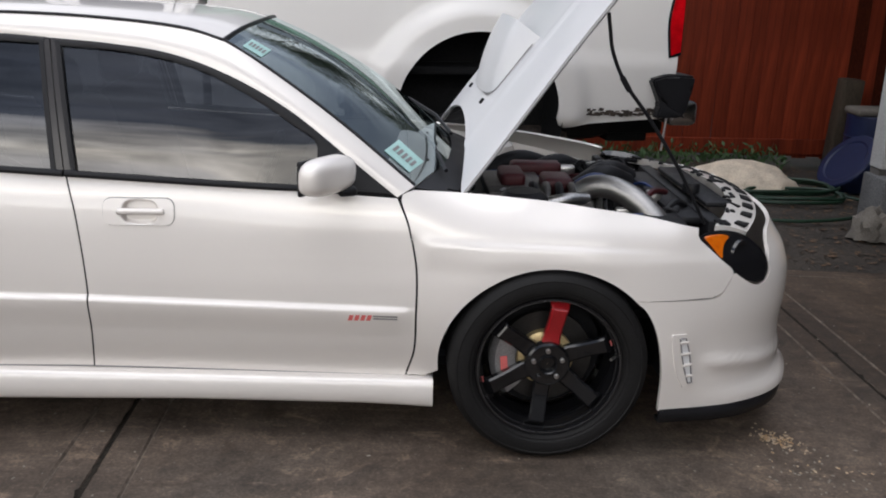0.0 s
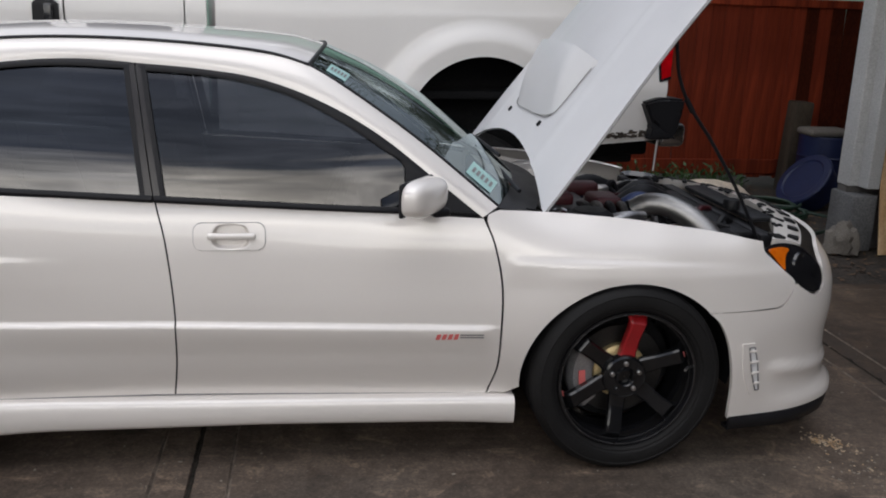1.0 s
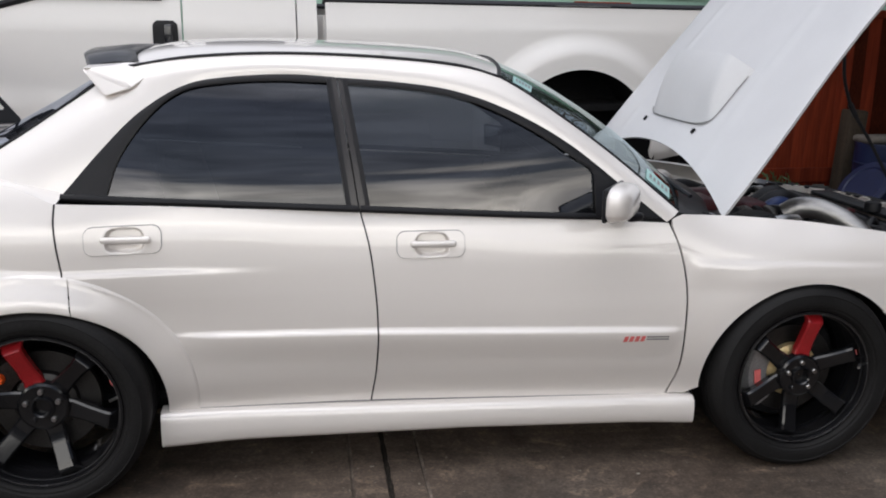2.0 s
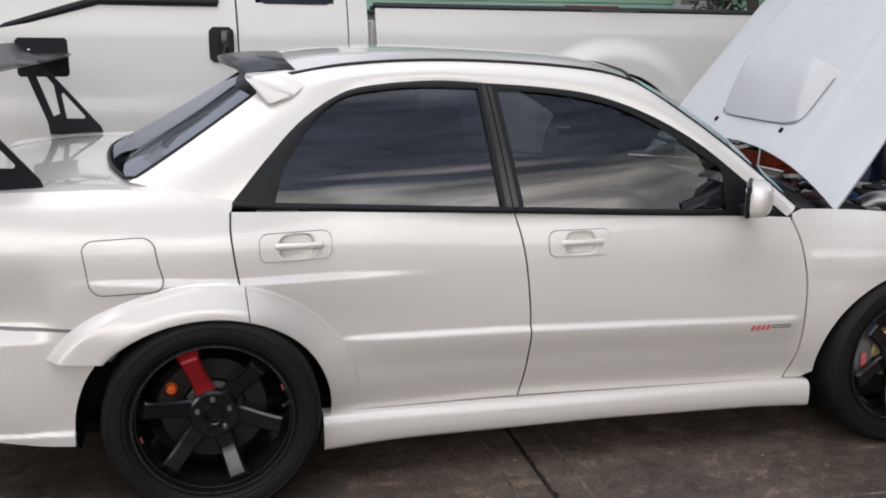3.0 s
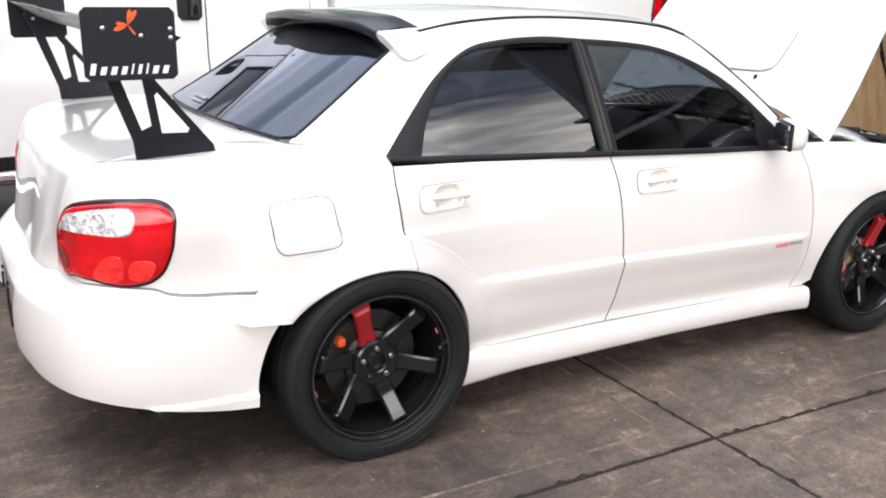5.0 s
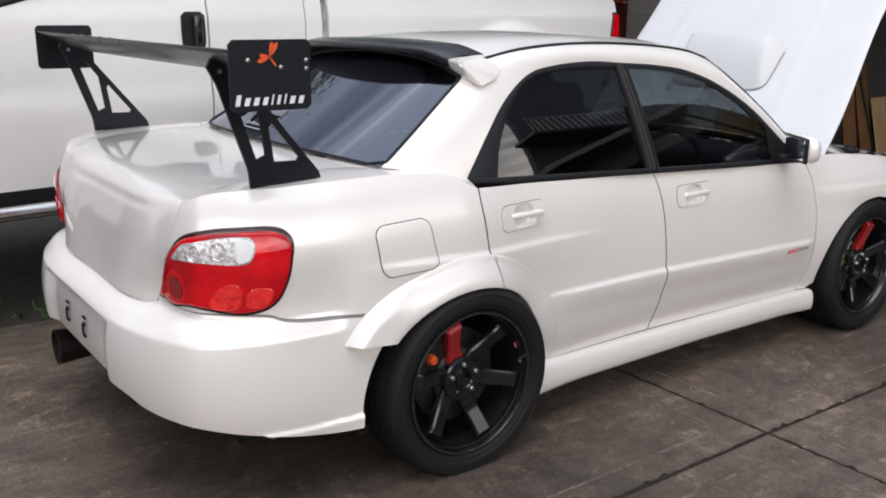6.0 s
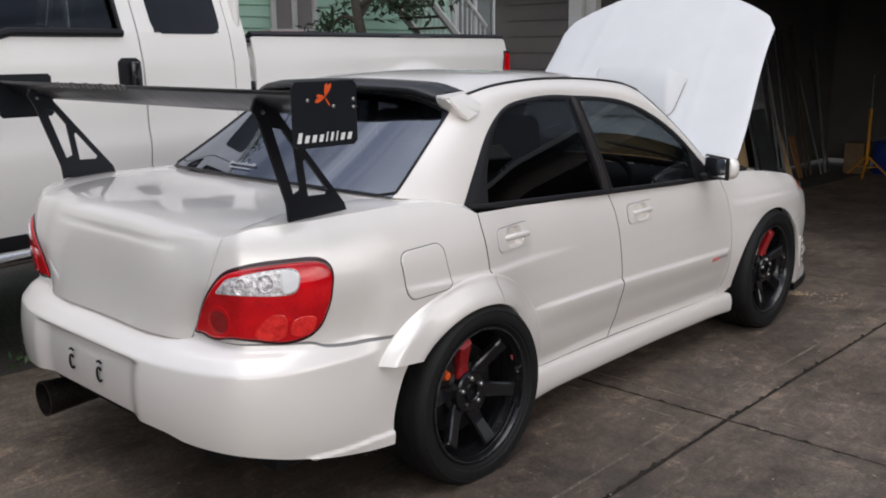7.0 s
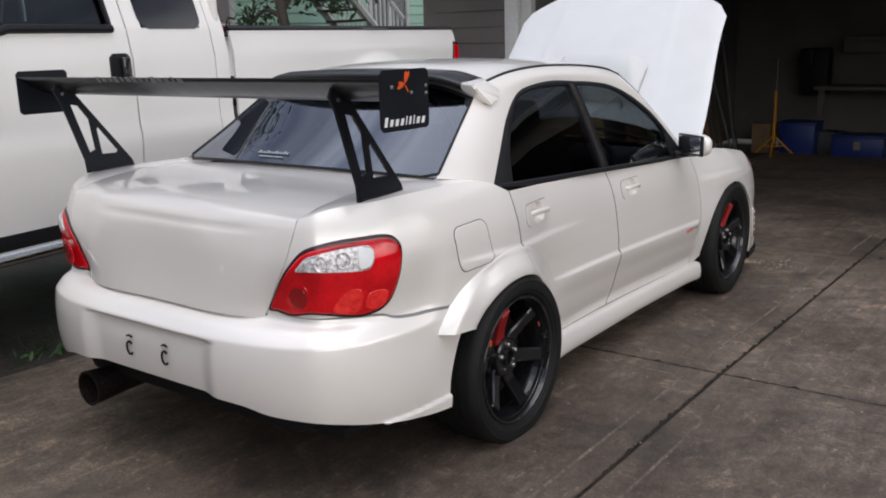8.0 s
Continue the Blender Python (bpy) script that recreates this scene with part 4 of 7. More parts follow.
for i in range(P.shape[0]):
    for j in range(P.shape[1]):
        y, z = P[i, j, 1], P[i, j, 2]
        # plate recess and the lower fold
        P[i, j, 0] += 0.026 * ease((0.375 - abs(y)) / 0.10) * ease((0.580 - z) / 0.016)
        x = P[i, j, 0]
        if x > -3.42 and z < 0.30:
            P[i, j, 1] -= 0.010 * ease((0.322 - z) / 0.026) * ease((x + 3.42) / 0.3)
full = np.concatenate([P, P[-2::-1] * np.array((1, -1, 1))], 0)
rear_bumper = sheet("rear_bumper", full, PAINT, car, "white rear bumper with an empty number plate recess", out=(-1, 0, 0))
for y in (0.092, -0.105):
    x = -3.5085
    bm = join(tube_bm([(x - 0.002, y - 0.017 * math.cos(a), 0.474 + 0.024 * math.sin(a)) for a in np.linspace(0.8, 5.5, 10)], 0.004, 6), tube_bm([(x, y - 0.014, 0.515), (x - 0.001, y, 0.521), (x, y + 0.014, 0.515)], 0.004, 6))
    part("plate_clip", bm, DARK, rear_bumper, "dark metal plate clip")
# exhaust
bm = lathe_bm([(0.052, -0.30), (0.057, 0.0), (0.068, 0.16), (0.068, 0.165), (0.062, 0.165), (0.056, 0.0)], 32)
ex = part("exhaust_tip", moved(bm, (-3.325, 0.425, 0.240), Matrix.Rotation(radians(90), 4, "Z")), BURNT, car, "heat-stained round exhaust tip")
part("pipe_bore", moved(lathe_bm([(0.053, 0.0), (0.001, 0.0)], 24), (-3.36, 0.425, 0.240), Matrix.Rotation(radians(90), 4, "Z")), DARK, ex)
part("silencer", box_bm((-2.95, 0.42, 0.28), (0.40, 0.32, 0.18), 0.07, 3), DARK, car)

# boot lid: deck and tail face in one sheet
prof = [(-2.80, 1.034), (-2.95, 1.036), (-3.10, 1.030), (-3.22, 1.020), (-3.318, 1.002), (-3.356, .974), (-3.376, .93), (-3.393, .86), (-3.413, .75), (-3.436, .648)]
prof = resample(prof, 80)
rows = []
for v in np.linspace(-1, 1, 49):
    col = []
    for x, z in prof:
        face = ease((1.0 - z) / 0.034)
        y = v * lid_width(z)
        bow = np.interp(-abs(y), PLAN[:140, 1][::-1], PLAN[:140, 0][::-1]) + 3.53
        zz = z - 0.016 * v * v * (1 - face)
        dent = 0.0030 * ease(1 - abs(z - (0.922 + 0.012 * v * v)) / 0.014) * ease((0.43 - abs(y + 0.03)) / 0.08) * face
        flush = skin(s_at(round(max(abs(y), 0.01), 5), min(max(z, 0.66), 1.0)), min(max(z, 0.66), 1.0))[0] + (x - skin(0.0, min(max(z, 0.66), 1.0))[0]) * (1 - abs(v) ** 5)
        col.append(((x + bow * ease((-2.9 - x) / 0.4) * 0.8) * (1 - face) + flush * face + dent, y, zz))
    rows.append(col)
sheet("boot_lid", rows, PAINT, car, out=(-1, 0, 1))
# deck strip between lid and quarter, both sides
lid = np.array(rows)
edge = [tuple(p) for p in lid[0] if p[2] > 0.964]
qtop = [tuple(p) for p in quarter_top[::-1] if p[0] < -2.72]
for mir in (False, True):
    A = [(x, y, z) for x, y, z in qtop]
    B = [(x, y - 0.0025, z) for x, y, z in edge]
    sheet("deck_side", ribbon(A, B, 28, 5, 0.004, (0, 0, 1)), PAINT, car, out=(0, 0, 1), mirror=mir, rim=0.004)
    # painted corner under the foot of the rear glass
    rows = []
    for y in np.linspace(.45, .778, 14):
        xf = np.interp(y, [.45, .50, .60, .69, .778], [-2.790, -2.780, -2.750, -2.700, -2.652])
        zf = np.interp(y, [.45, .50, .60, .69, .778], [1.029, 1.026, 1.021, 1.013, 1.006])
        zb = np.interp(y, [.45, .69, .778], [1.014, 1.012, 1.006])
        rows.append([(xf - .080 * t, -y, zf + (zb - zf) * t) for t in np.linspace(0, 1, 5)])
    sheet("deck_corner", np.array(rows), PAINT, car, out=(0, 0, 1), mirror=mir, rim=0)
bm = box_bm((-2.95, 0, 0.93), (0.70, 1.15, 0.02), 0.004)
part("boot_floor", bm, DARK, car)

# roof, screens
hdr_f = [(-1.064, -.592, 1.312), (-1.03, -.40, 1.342), (-1.0, 0, 1.358), (-1.03, .40, 1.342), (-1.064, .592, 1.312)]
hdr_r = [(-2.36, -.588, 1.278), (-2.345, -.38, 1.325), (-2.34, 0, 1.345), (-2.345, .38, 1.325), (-2.36, .588, 1.278)]
er = EDGE[3:10]
el = [(x, -y, z) for x, y, z in er]
rv = coons(hdr_r, el[::-1], hdr_f, er[::-1], 30, 40)
for i in range(31):
    for j in range(41):
        u, v = i / 30, j / 40
        rv[i, j, 2] += -0.018 * math.sin(math.pi * u) ** 0.8 * math.sin(math.pi * v)
roof = sheet("roof_panel", rv, PAINT, car, out=(0, 0, 1))
part("screen_moulding", tube_bm(spline(hdr_f, 24), 0.008, 6), BLACKTRIM, car)
sheet("headlining", rv + np.array((0, 0, -0.035)), CABIN, car, rim=0, out=(0, 0, -1))
wb = [(-.44, -.700, .868), (-.32, -.38, .895), (-.285, 0, .903), (-.32, .38, .895), (-.44, .700, .868)]
ws = coons(wb, [(x, -y, z) for x, y, z in EDGE[:4]], [(x + .004, y, z) for x, y, z in hdr_f], EDGE[:4], 24, 24)
for i in range(25):
    for j in range(25):
        b = 0.022 * math.sin(math.pi * i / 24) * math.sin(math.pi * j / 24)
        ws[i, j] += np.array((b * 0.8, 0, b))
screen = sheet("windscreen", ws, SCREEN, car, "clear windscreen with a pale inspection sticker", rim=0, out=(1, 0, 1))
screen.visible_shadow = False
for (u0, u1, v0, v1, m) in ((0.03, 0.12, 0.06, 0.20, STICKER), (0.03, 0.10, 0.84, 0.93, STICKER)):

    def at(u, v):
        i, j = min(int(u * 24), 23), min(int(v * 24), 23)
        a, b = u * 24 - i, v * 24 - j
        return (ws[i, j] * (1 - a) * (1 - b) + ws[i + 1, j] * a * (1 - b) + ws[i, j + 1] * (1 - a) * b + ws[i + 1, j + 1] * a * b) + np.array((0.002, 0, 0.003))
    sheet("screen_sticker", [[at(u0 + (u1 - u0) * a, v0 + (v1 - v0) * b) for b in np.linspace(0, 1, 4)] for a in np.linspace(0, 1, 4)], m, screen, "pale teal paper sticker", rim=0.001, out=(1, 0, 1))
    for k in range(5):
        a0 = 0.1 + k * 0.17
        sheet("print_bar", [[at(u0 + (u1 - u0) * b, v0 + (v1 - v0) * a) + np.array((0.001, 0, 0.0015)) for b in (0.3, 0.68)] for a in (a0, a0 + 0.10)], GREYTXT, screen, rim=0, out=(1, 0, 1))
rb = [(-2.735, -.686, 1.022), (-2.81, -.40, 1.040), (-2.845, 0, 1.046), (-2.81, .40, 1.040), (-2.735, .686, 1.022)]
rg = coons(rb, [(x, -y, z) for x, y, z in EDGE[-1:8:-1]], [(x - .003, y, z) for x, y, z in hdr_r], EDGE[-1:8:-1], 24, 20)
rear_glass = sheet("rear_window", rg, REARWIN, car, "dark tinted rear window", rim=0, out=(-1, 0, 1))
rear_glass.visible_shadow = False
ring = [rg[i, 0] for i in range(1, 24)] + [rg[24, j] for j in range(1, 21)] + [rg[i, 20] for i in range(23, -1, -1)] + [rg[0, j] for j in range(19, 0, -1)]
part("glass_seal", tube_bm(ring, 0.0055, 6, closed=True), BLACKTRIM, car)
# plain bars for the small print on the rear glass
def rear_at(u, v):
    i, j = min(int(u * 24), 23), min(int(v * 20), 19)
    a, b = u * 24 - i, v * 20 - j
    return (rg[i, j] * (1 - a) * (1 - b) + rg[i + 1, j] * a * (1 - b) + rg[i, j + 1] * (1 - a) * b + rg[i + 1, j + 1] * a * b) + np.array((-0.004, 0, 0.004))


for k in range(11):
    u = 0.62 - k * 0.012
    h = 0.020 if k % 3 else 0.030
    sheet("print_bar", [[rear_at(u - d, 0.10 + b) for b in (0, h)] for d in (0, 0.008)], GLASSTXT, rear_glass, rim=0, out=(-1, 0, 1))
sheet("print_bar", [[rear_at(u, v) for v in (0.065, 0.075)] for u in (0.60, 0.50)], GLASSTXT, rear_glass, rim=0, out=(-1, 0, 1))

# front bumper, all round the nose
fb_bot = [(sx(.405), .112), (sx(.55), .116), (sx(.75), .120), (sx(.92), .125), (S_END, .13)]
fb_top = [(sx(.292), .5115), (sx(.42), .5105), (sx(.562), .511), (sx(.600), .527), (sx(.626), .562), (sx(.645), .594), (sx(.666), .580), (sx(.728), .545), (sx(.775), .543), (sx(.806), .580), (sx(.815), .625), (sx(.86), .682), (sx(.94), .706), (S_END, .712)]
fb_left = [(sx(.405), .112), (sx(.402), .25), (sx(.378), .38), (sx(.338), .468), (sx(.292), .5115)]
P = on_skin(coons(fb_bot, [(S_END, .13), (S_END, .4), (S_END, .705)], fb_top, fb_left, 84, 26))
for row in P:
    for p in row:
        x, z = p[0], p[2]
        if x > 0.52:
            h = z - np.interp(x, [0.52, 0.9], [0.295, 0.255])
            p[1] -= 0.016 * ease((x - 0.52) / 0.1) * ease(1 - h / 0.02) * ease(1 + h / 0.06) * (1 if p[1] < -0.5 else 0)
        if z < 0.19:
            p[1] -= 0.014 * ease((0.19 - z) / 0.05) * ease((x - 0.5) / 0.2)
            p[0] += 0.03 * ease((0.19 - z) / 0.05) * ease((x - 0.6) / 0.3)
full = np.concatenate([P, P[-2::-1] * np.array((1, -1, 1))], 0)
front_bumper = sheet("front_bumper", full, PAINT, car, "white front bumper with side vents", out=(1, 0, 0))
# black splitter lip
rows = []
for s in np.linspace(sx(.41), S_END, 40):
    x, y, _ = skin(s, .13)
    o = 0.012 * ease((x - 0.45) / 0.2)
    rows.append([(x + o * 1.5 - d[0] * (1 if x > .6 else 0) * 0.5, y - o + (d[0] if y < -0.3 else 0), d[1]) for d in ((0.0, .117), (-0.006, .100), (0.0, .066), (0.05, .060))])
rows = np.array(rows)
sheet("front_lip", np.concatenate([rows, rows[-2::-1] * np.array((1, -1, 1))], 0), BLACKTRIM, car, "black front splitter lip", out=(1, 0, -0.2))
for mir in (False, True):
    # bumper side vent
    G = coons(sz([(.482, .198), (.520, .196)]), sz([(.520, .196), (.500, .316), (.478, .394)]), sz([(.424, .395), (.478, .394)]), sz([(.482, .198), (.445, .276), (.424, .395)]), 6, 14)
    P = on_skin(G, 0.005)
    vent = sheet("side_vent", P, PAINT, front_bumper, "white vertical vent", mirror=mir, rim=0.012)
    G2 = coons(sz([(.497, .216), (.512, .216)]), sz([(.512, .216), (.494, .316), (.474, .381)]), sz([(.452, .382), (.474, .381)]), sz([(.497, .216), (.470, .296), (.452, .382)]), 4, 12)
    sheet("vent_opening", on_skin(G2, 0.006), SILVERTXT, vent, mirror=mir, rim=0.003)
    ring = [G2[i, 0] for i in range(5)] + [G2[4, j] for j in range(1, 13)] + [G2[i, 12] for i in range(3, -1, -1)] + [G2[0, j] for j in range(11, 0, -1)]
    skin_line("vent_joint", ring, 0.0028, GREYTXT, vent, mir, 0.008)
    for k in range(4):
        a, b = G2[0, 2 + k * 3], G2[4, 2 + k * 3]
        pts = [skin(*(a + (b - a) * t), 0.010) for t in (-0.1, 1.1)]
        pts = [(p[0], -p[1] if mir else p[1], p[2]) for p in pts]
        part("vent_slat", tube_bm(pts, 0.005, 6), PAINT, vent)
    # headlamp
    HB = sz([(.524, .708), (.553, .685), (.597, .644), (.664, .585), (.728, .550), (.775, .548)])
    HT = sz([(.526, .713), (.568, .722), (.655, .719), (.728, .700), (.785, .655)])
    G = coons(HB, sz([(.775, .548), (.801, .580), (.803, .620), (.785, .655)]), HT, sz([(.524, .708), (.525, .7105), (.526, .713)]), 22, 12)
    bowl = sheet("headlamp", on_skin(G, -0.004), BLACKGLOSS, car, "black-housed headlamp with amber corner lens", mirror=mir, rim=0.03)
    amber = closed_curve([(sx(x), z) for x, z in ((.545, .709), (.590, .712), (.629, .710), (.652, .703), (.632, .692), (.616, .677), (.604, .655), (.597, .643), (.582, .660), (.562, .685))], 40)
    pad("turn_lens", amber, 0.003, AMBER, bowl, "amber turn lens", mirror=mir)
    c = Vector(skin(sx(.690), .645, -0.004))
    bm = moved(lathe_bm([(0.048, 0.0), (0.045, -0.010), (0.034, -0.010), (0.030, -0.003), (0.02, -0.006), (0.001, -0.010)], 28), (c.x - 0.01, c.y + 0.02, c.z), Matrix.Rotation(radians(38), 4, "Z"))
    if mir:
        moved(bm, (0, 0, 0), Matrix.Diagonal((1, -1, 1, 1)))
    part("projector", bm, BLACKGLOSS, bowl)
    sheet("lamp_cover", on_skin(G, 0.004), LENS, bowl, mirror=mir, rim=0.0).visible_shadow = False
    # tail lamp
    near = -0.030 if mir else -0.008
    line = closed_curve([(.539 + near, .677), (.568 + near, .725), (.611 + near, .791), (.652 + near * .7, .839), (.686 + near * .4, .873), (.723, .890), (.787, .901), (.870, .910), (.960, .914), (1.012, .914), (1.048, .907), (1.071, .888), (1.079, .862),
                         (1.073, .817), (1.066, .773), (1.052, .731), (1.034, .698), (1.003, .674), (.962, .662), (.917, .658), (.870, .662), (.813, .670), (.743, .677), (.690, .674), (.653, .667), (.617 + near * .6, .667), (.575 + near, .674)], 108)
    back = pad("tail_lamp", line, 0.006, LAMPRIM, car, "red and clear wrap-round tail lamp", mirror=mir, depth=0.02)
    O = np.array(line)
    mid = O.mean(0)
    inner = mid + (O - mid) * np.array((0.958, 0.915))
    swell = lambda u, z, t: 0.008 * (1 - t * t)
    pad("red_lens", inner, 0.011, REDLENS, back, "glossy red lens", mirror=mir, shape=swell)
    lit = closed_curve([(.673, .819), (.697, .847), (.720, .864), (.766, .872), (.827, .881), (.882, .887), (.934, .890), (.958, .885), (.967, .868), (.965, .849), (.955, .826), (.938, .815), (.893, .812), (.804, .816), (.719, .820)], 60)
    clear = pad("clear_lens", lit, 0.0195, CLEARLAMP, back, "clear crystal reversing lamp lens", mirror=mir, depth=0.010)
    for u, z, r in ((.775, .844, .022), (.860, .850, .024)):
        round_ = [(u + r * math.cos(a), z + r * math.sin(a)) for a in np.linspace(0, 2 * math.pi, 25)[:-1]]
        skin_line("lamp_bowl", round_, 0.004, CLEARLAMP, clear, mir, 0.0195)
    for u, z, r in ((.676, .732, .050), (.676, .732, .036)):
        round_ = [(u + r * math.cos(a), z + r * math.sin(a)) for a in np.linspace(0, 2 * math.pi, 29)[:-1]]
        pad("lens_ring", round_, 0.020 if r > .04 else 0.0215, REDLENS if r > .04 else REDDEEP, back, mirror=mir, depth=0.006, shape=lambda q, zz, t: 0.004 * (t - 1))
    for pts, m in (([(.815, .690), (.845, .735), (.880, .757), (.915, .752), (.925, .720), (.915, .685), (.870, .676)], REDBRIGHT), ([(.935, .690), (.945, .735), (.985, .744), (1.012, .735), (1.010, .712), (.985, .684)], REDBRIGHT)):
        pad("reflector_facet", closed_curve(pts, 40), 0.0195, m, back, mirror=mir, depth=0.0015)
    pad("clear_lens", closed_curve([(.912, .822), (.912, .882), (.935, .885), (.955, .880), (.962, .862), (.958, .842), (.945, .824)], 36), 0.0215, SILVERTXT, back, "plain white lamp lens", mirror=mir, depth=0.004)

# badge on the doors: slanted red mark and grey bars
for mir in (False, True):
    for k in range(4):
        x0 = -0.655 + k * 0.020
        sheet("badge_mark", on_skin(coons(sz([(x0, .440), (x0 + .014, .440)]), sz([(x0 + .014, .440), (x0 + .020, .460)]), sz([(x0 + .006, .460), (x0 + .020, .460)]), sz([(x0, .440), (x0 + .006, .460)]), 2, 2, False), 0.0015), PINKTXT, car, "small red badge mark", rim=0.001, mirror=mir)
    for zz in (.445, .454):
        sheet("badge_bar", on_skin(coons(sz([(-.572, zz), (-.492, zz - .002)]), sz([(-.492, zz - .002), (-.492, zz + .003)]), sz([(-.572, zz + .005), (-.492, zz + .003)]), sz([(-.572, zz), (-.572, zz + .005)]), 3, 1, False), 0.0015), GREYTXT, car, rim=0.001, mirror=mir)

# ---- bonnet, propped open ----
HINGE, TIP = Vector((-0.295, 0, 0.853)), radians(53.3)
UAX, NAX = Vector((math.cos(TIP), 0, math.sin(TIP))), Vector((-math.sin(TIP), 0, math.cos(TIP)))


MID = 0.05


def bonnet_pt(u, v, h=0.0):
    """u up from the hinge, v across from the bonnet's middle line."""
    w = v / 0.76
    crown = 0.050 * (1 - w * w) - 0.030 * (u / 0.97) ** 2 + 0.018 * u / 0.97
    rib = 0.006 * ease(1 - abs(abs(v) - (0.47 - 0.08 * u)) / 0.03)
    return HINGE + UAX * u + NAX * (crown + rib + h) + Vector((0, v + MID, 0))


def bonnet_grid(h=0.0, shrink=0.0):
    rows = []
    for a in np.linspace(-1, 1, 57):
        col = []
        for b in np.linspace(0, 1, 41):
            u0 = 0.165 * (1 - a * a) + shrink
            u1 = 0.99 + 0.235 * (1 - abs(a) ** 2.2) - 0.045 * ease((abs(a) - 0.92) / 0.08) - shrink
            u = u0 + (u1 - u0) * b
            hw = 0.78 - 0.06 * ease((u - 0.1) / 0.8) - shrink
            col.append(bonnet_pt(u, a * hw, h - 0.006 * ease((abs(a) - 0.95) / 0.05)))
        rows.append(col)
    return np.array(rows)


bonnet = sheet("bonnet", bonnet_grid(), HOODPAINT, car, "matt white bonnet with air scoop, propped open", rim=0.010, out=tuple(NAX))
sheet("bonnet_lining", bonnet_grid(-0.016, 0.010), material("bonnet_underside", (0.62, 0.62, 0.60), 0.5, 0, 0.2, 5, 200), bonnet, rim=0.0, out=tuple(-NAX))
for k, v in enumerate((-0.42, -0.14, 0.14, 0.42)):
    part("bonnet_rib", tube_bm([bonnet_pt(u, v * (1 - 0.1 * u), -0.03) for u in np.linspace(0.22, 0.93, 10)], 0.018, 8), PAINT, bonnet)
# scoop, its mouth to the front
rows = []
for b in np.linspace(0, 1, 20):
    u = 0.278 + 0.285 * b
    top = 0.006 + 0.088 * (1 - (1 - b) ** 1.6)
    hw0, hw1 = 0.300 + 0.012 * b, 0.265 - 0.020 * b
    prof = [(-hw0, -0.004), (-hw0 + 0.010, 0.22 * top), (-hw1 - 0.008, 0.84 * top), (-hw1 + 0.008, 0.97 * top), (-hw1 + 0.03, top)] + [(v, top + 0.006 * (1 - (v / hw1) ** 2)) for v in np.linspace(-hw1 + 0.06, hw1 - 0.06, 7)] + [(hw1 - 0.03, top), (hw1 - 0.008, 0.97 * top), (hw1 + 0.008, 0.84 * top), (hw0 - 0.010, 0.22 * top), (hw0, -0.004)]
    rows.append([bonnet_pt(u + 0.05 * (1 - b) * (abs(v) / hw0) ** 5, v - 0.03, h) for v, h in prof])
scoop = sheet("air_scoop", rows, HOODPAINT, bonnet, rim=0.014, out=tuple(NAX))
part("scoop_mouth", outline_bm([bonnet_pt(0.520, v - 0.03, h) for v, h in ((-0.290, 0.002), (-0.235, 0.080), (0.235, 0.080), (0.290, 0.002))], 0.01, tuple(-UAX)), DARK, scoop)
part("scoop_joint", tube_bm(spline([bonnet_pt(u, v - 0.03, 0.0005) for u, v in ((.52, -.312), (.42, -.308), (.345, -.303), (.31, -.290), (.288, -.26), (.277, -.2), (.275, 0), (.277, .2), (.288, .26), (.31, .29))], 60), 0.0022, 5), GREYTXT, scoop)
for v in (-0.255, 0.255):
    base = bonnet_pt(0.252, v, 0.004)
    part("washer_jet", box_bm(base, (0.024, 0.016, 0.012), 0.005, 2, Matrix.Rotation(-TIP, 4, "Y")), DARK, bonnet)
# prop rod and its drooping cable
part("prop_rod", tube_bm(spline([(.186, -.578, 1.420), (.196, -.573, 1.370), (.215, -.565, 1.29), (.268, -.55, 1.19), (.375, -.53, 1.06), (.50, -.52, .88), (.612, -.51, .69)], 36), 0.0065, 8), BLACKTRIM, car, "thin black bonnet prop with a cord")
part("prop_grip", tube_bm([(.255, -.552, 1.21), (.285, -.548, 1.165)], 0.010, 8), BLACKTRIM, car)

# ---- engine bay ----
sheet("bay_wall", coons([(-.30, -.60, .40), (.72, -.60, .40)], [(.72, -.60, .40), (.72, -.62, .62)], [(-.33, -.655, .79), (.15, -.66, .70), (.55, -.64, .62)], [(-.30, -.60, .40), (-.33, -.655, .85)], 10, 6), BAY, car, rim=0, out=(0, 1, 0))
sheet("bay_wall", coons([(-.30, -.60, .40), (.72, -.60, .40)], [(.72, -.60, .40), (.72, -.62, .62)], [(-.33, -.655, .79), (.15, -.66, .70), (.55, -.64, .62)], [(-.30, -.60, .40), (-.33, -.655, .85)], 10, 6), PAINT, car, rim=0, out=(0, 1, 0), mirror=True)
part("bay_floor", box_bm((0.2, 0, 0.38), (1.1, 1.2, 0.04), 0.01), BAY, car)
part("firewall", box_bm((-0.31, 0, 0.60), (0.03, 1.22, 0.46), 0.01), BAY, car)
sheet("cowl", coons([(-.30, -.66, .838), (-.20, -.35, .845), (-.16, 0, .85), (-.20, .35, .845), (-.30, .66, .838)], [(-.30, .66, .838), (-.44, .70, .862)], [(-.44, -.70, .862), (-.32, -.38, .888), (-.285, 0, .896), (-.32, .38, .888), (-.44, .70, .862)], [(-.30, -.66, .838), (-.44, -.70, .862)], 20, 4), BLACKTRIM, car, "black plastic cowl", out=(0, 0, 1))
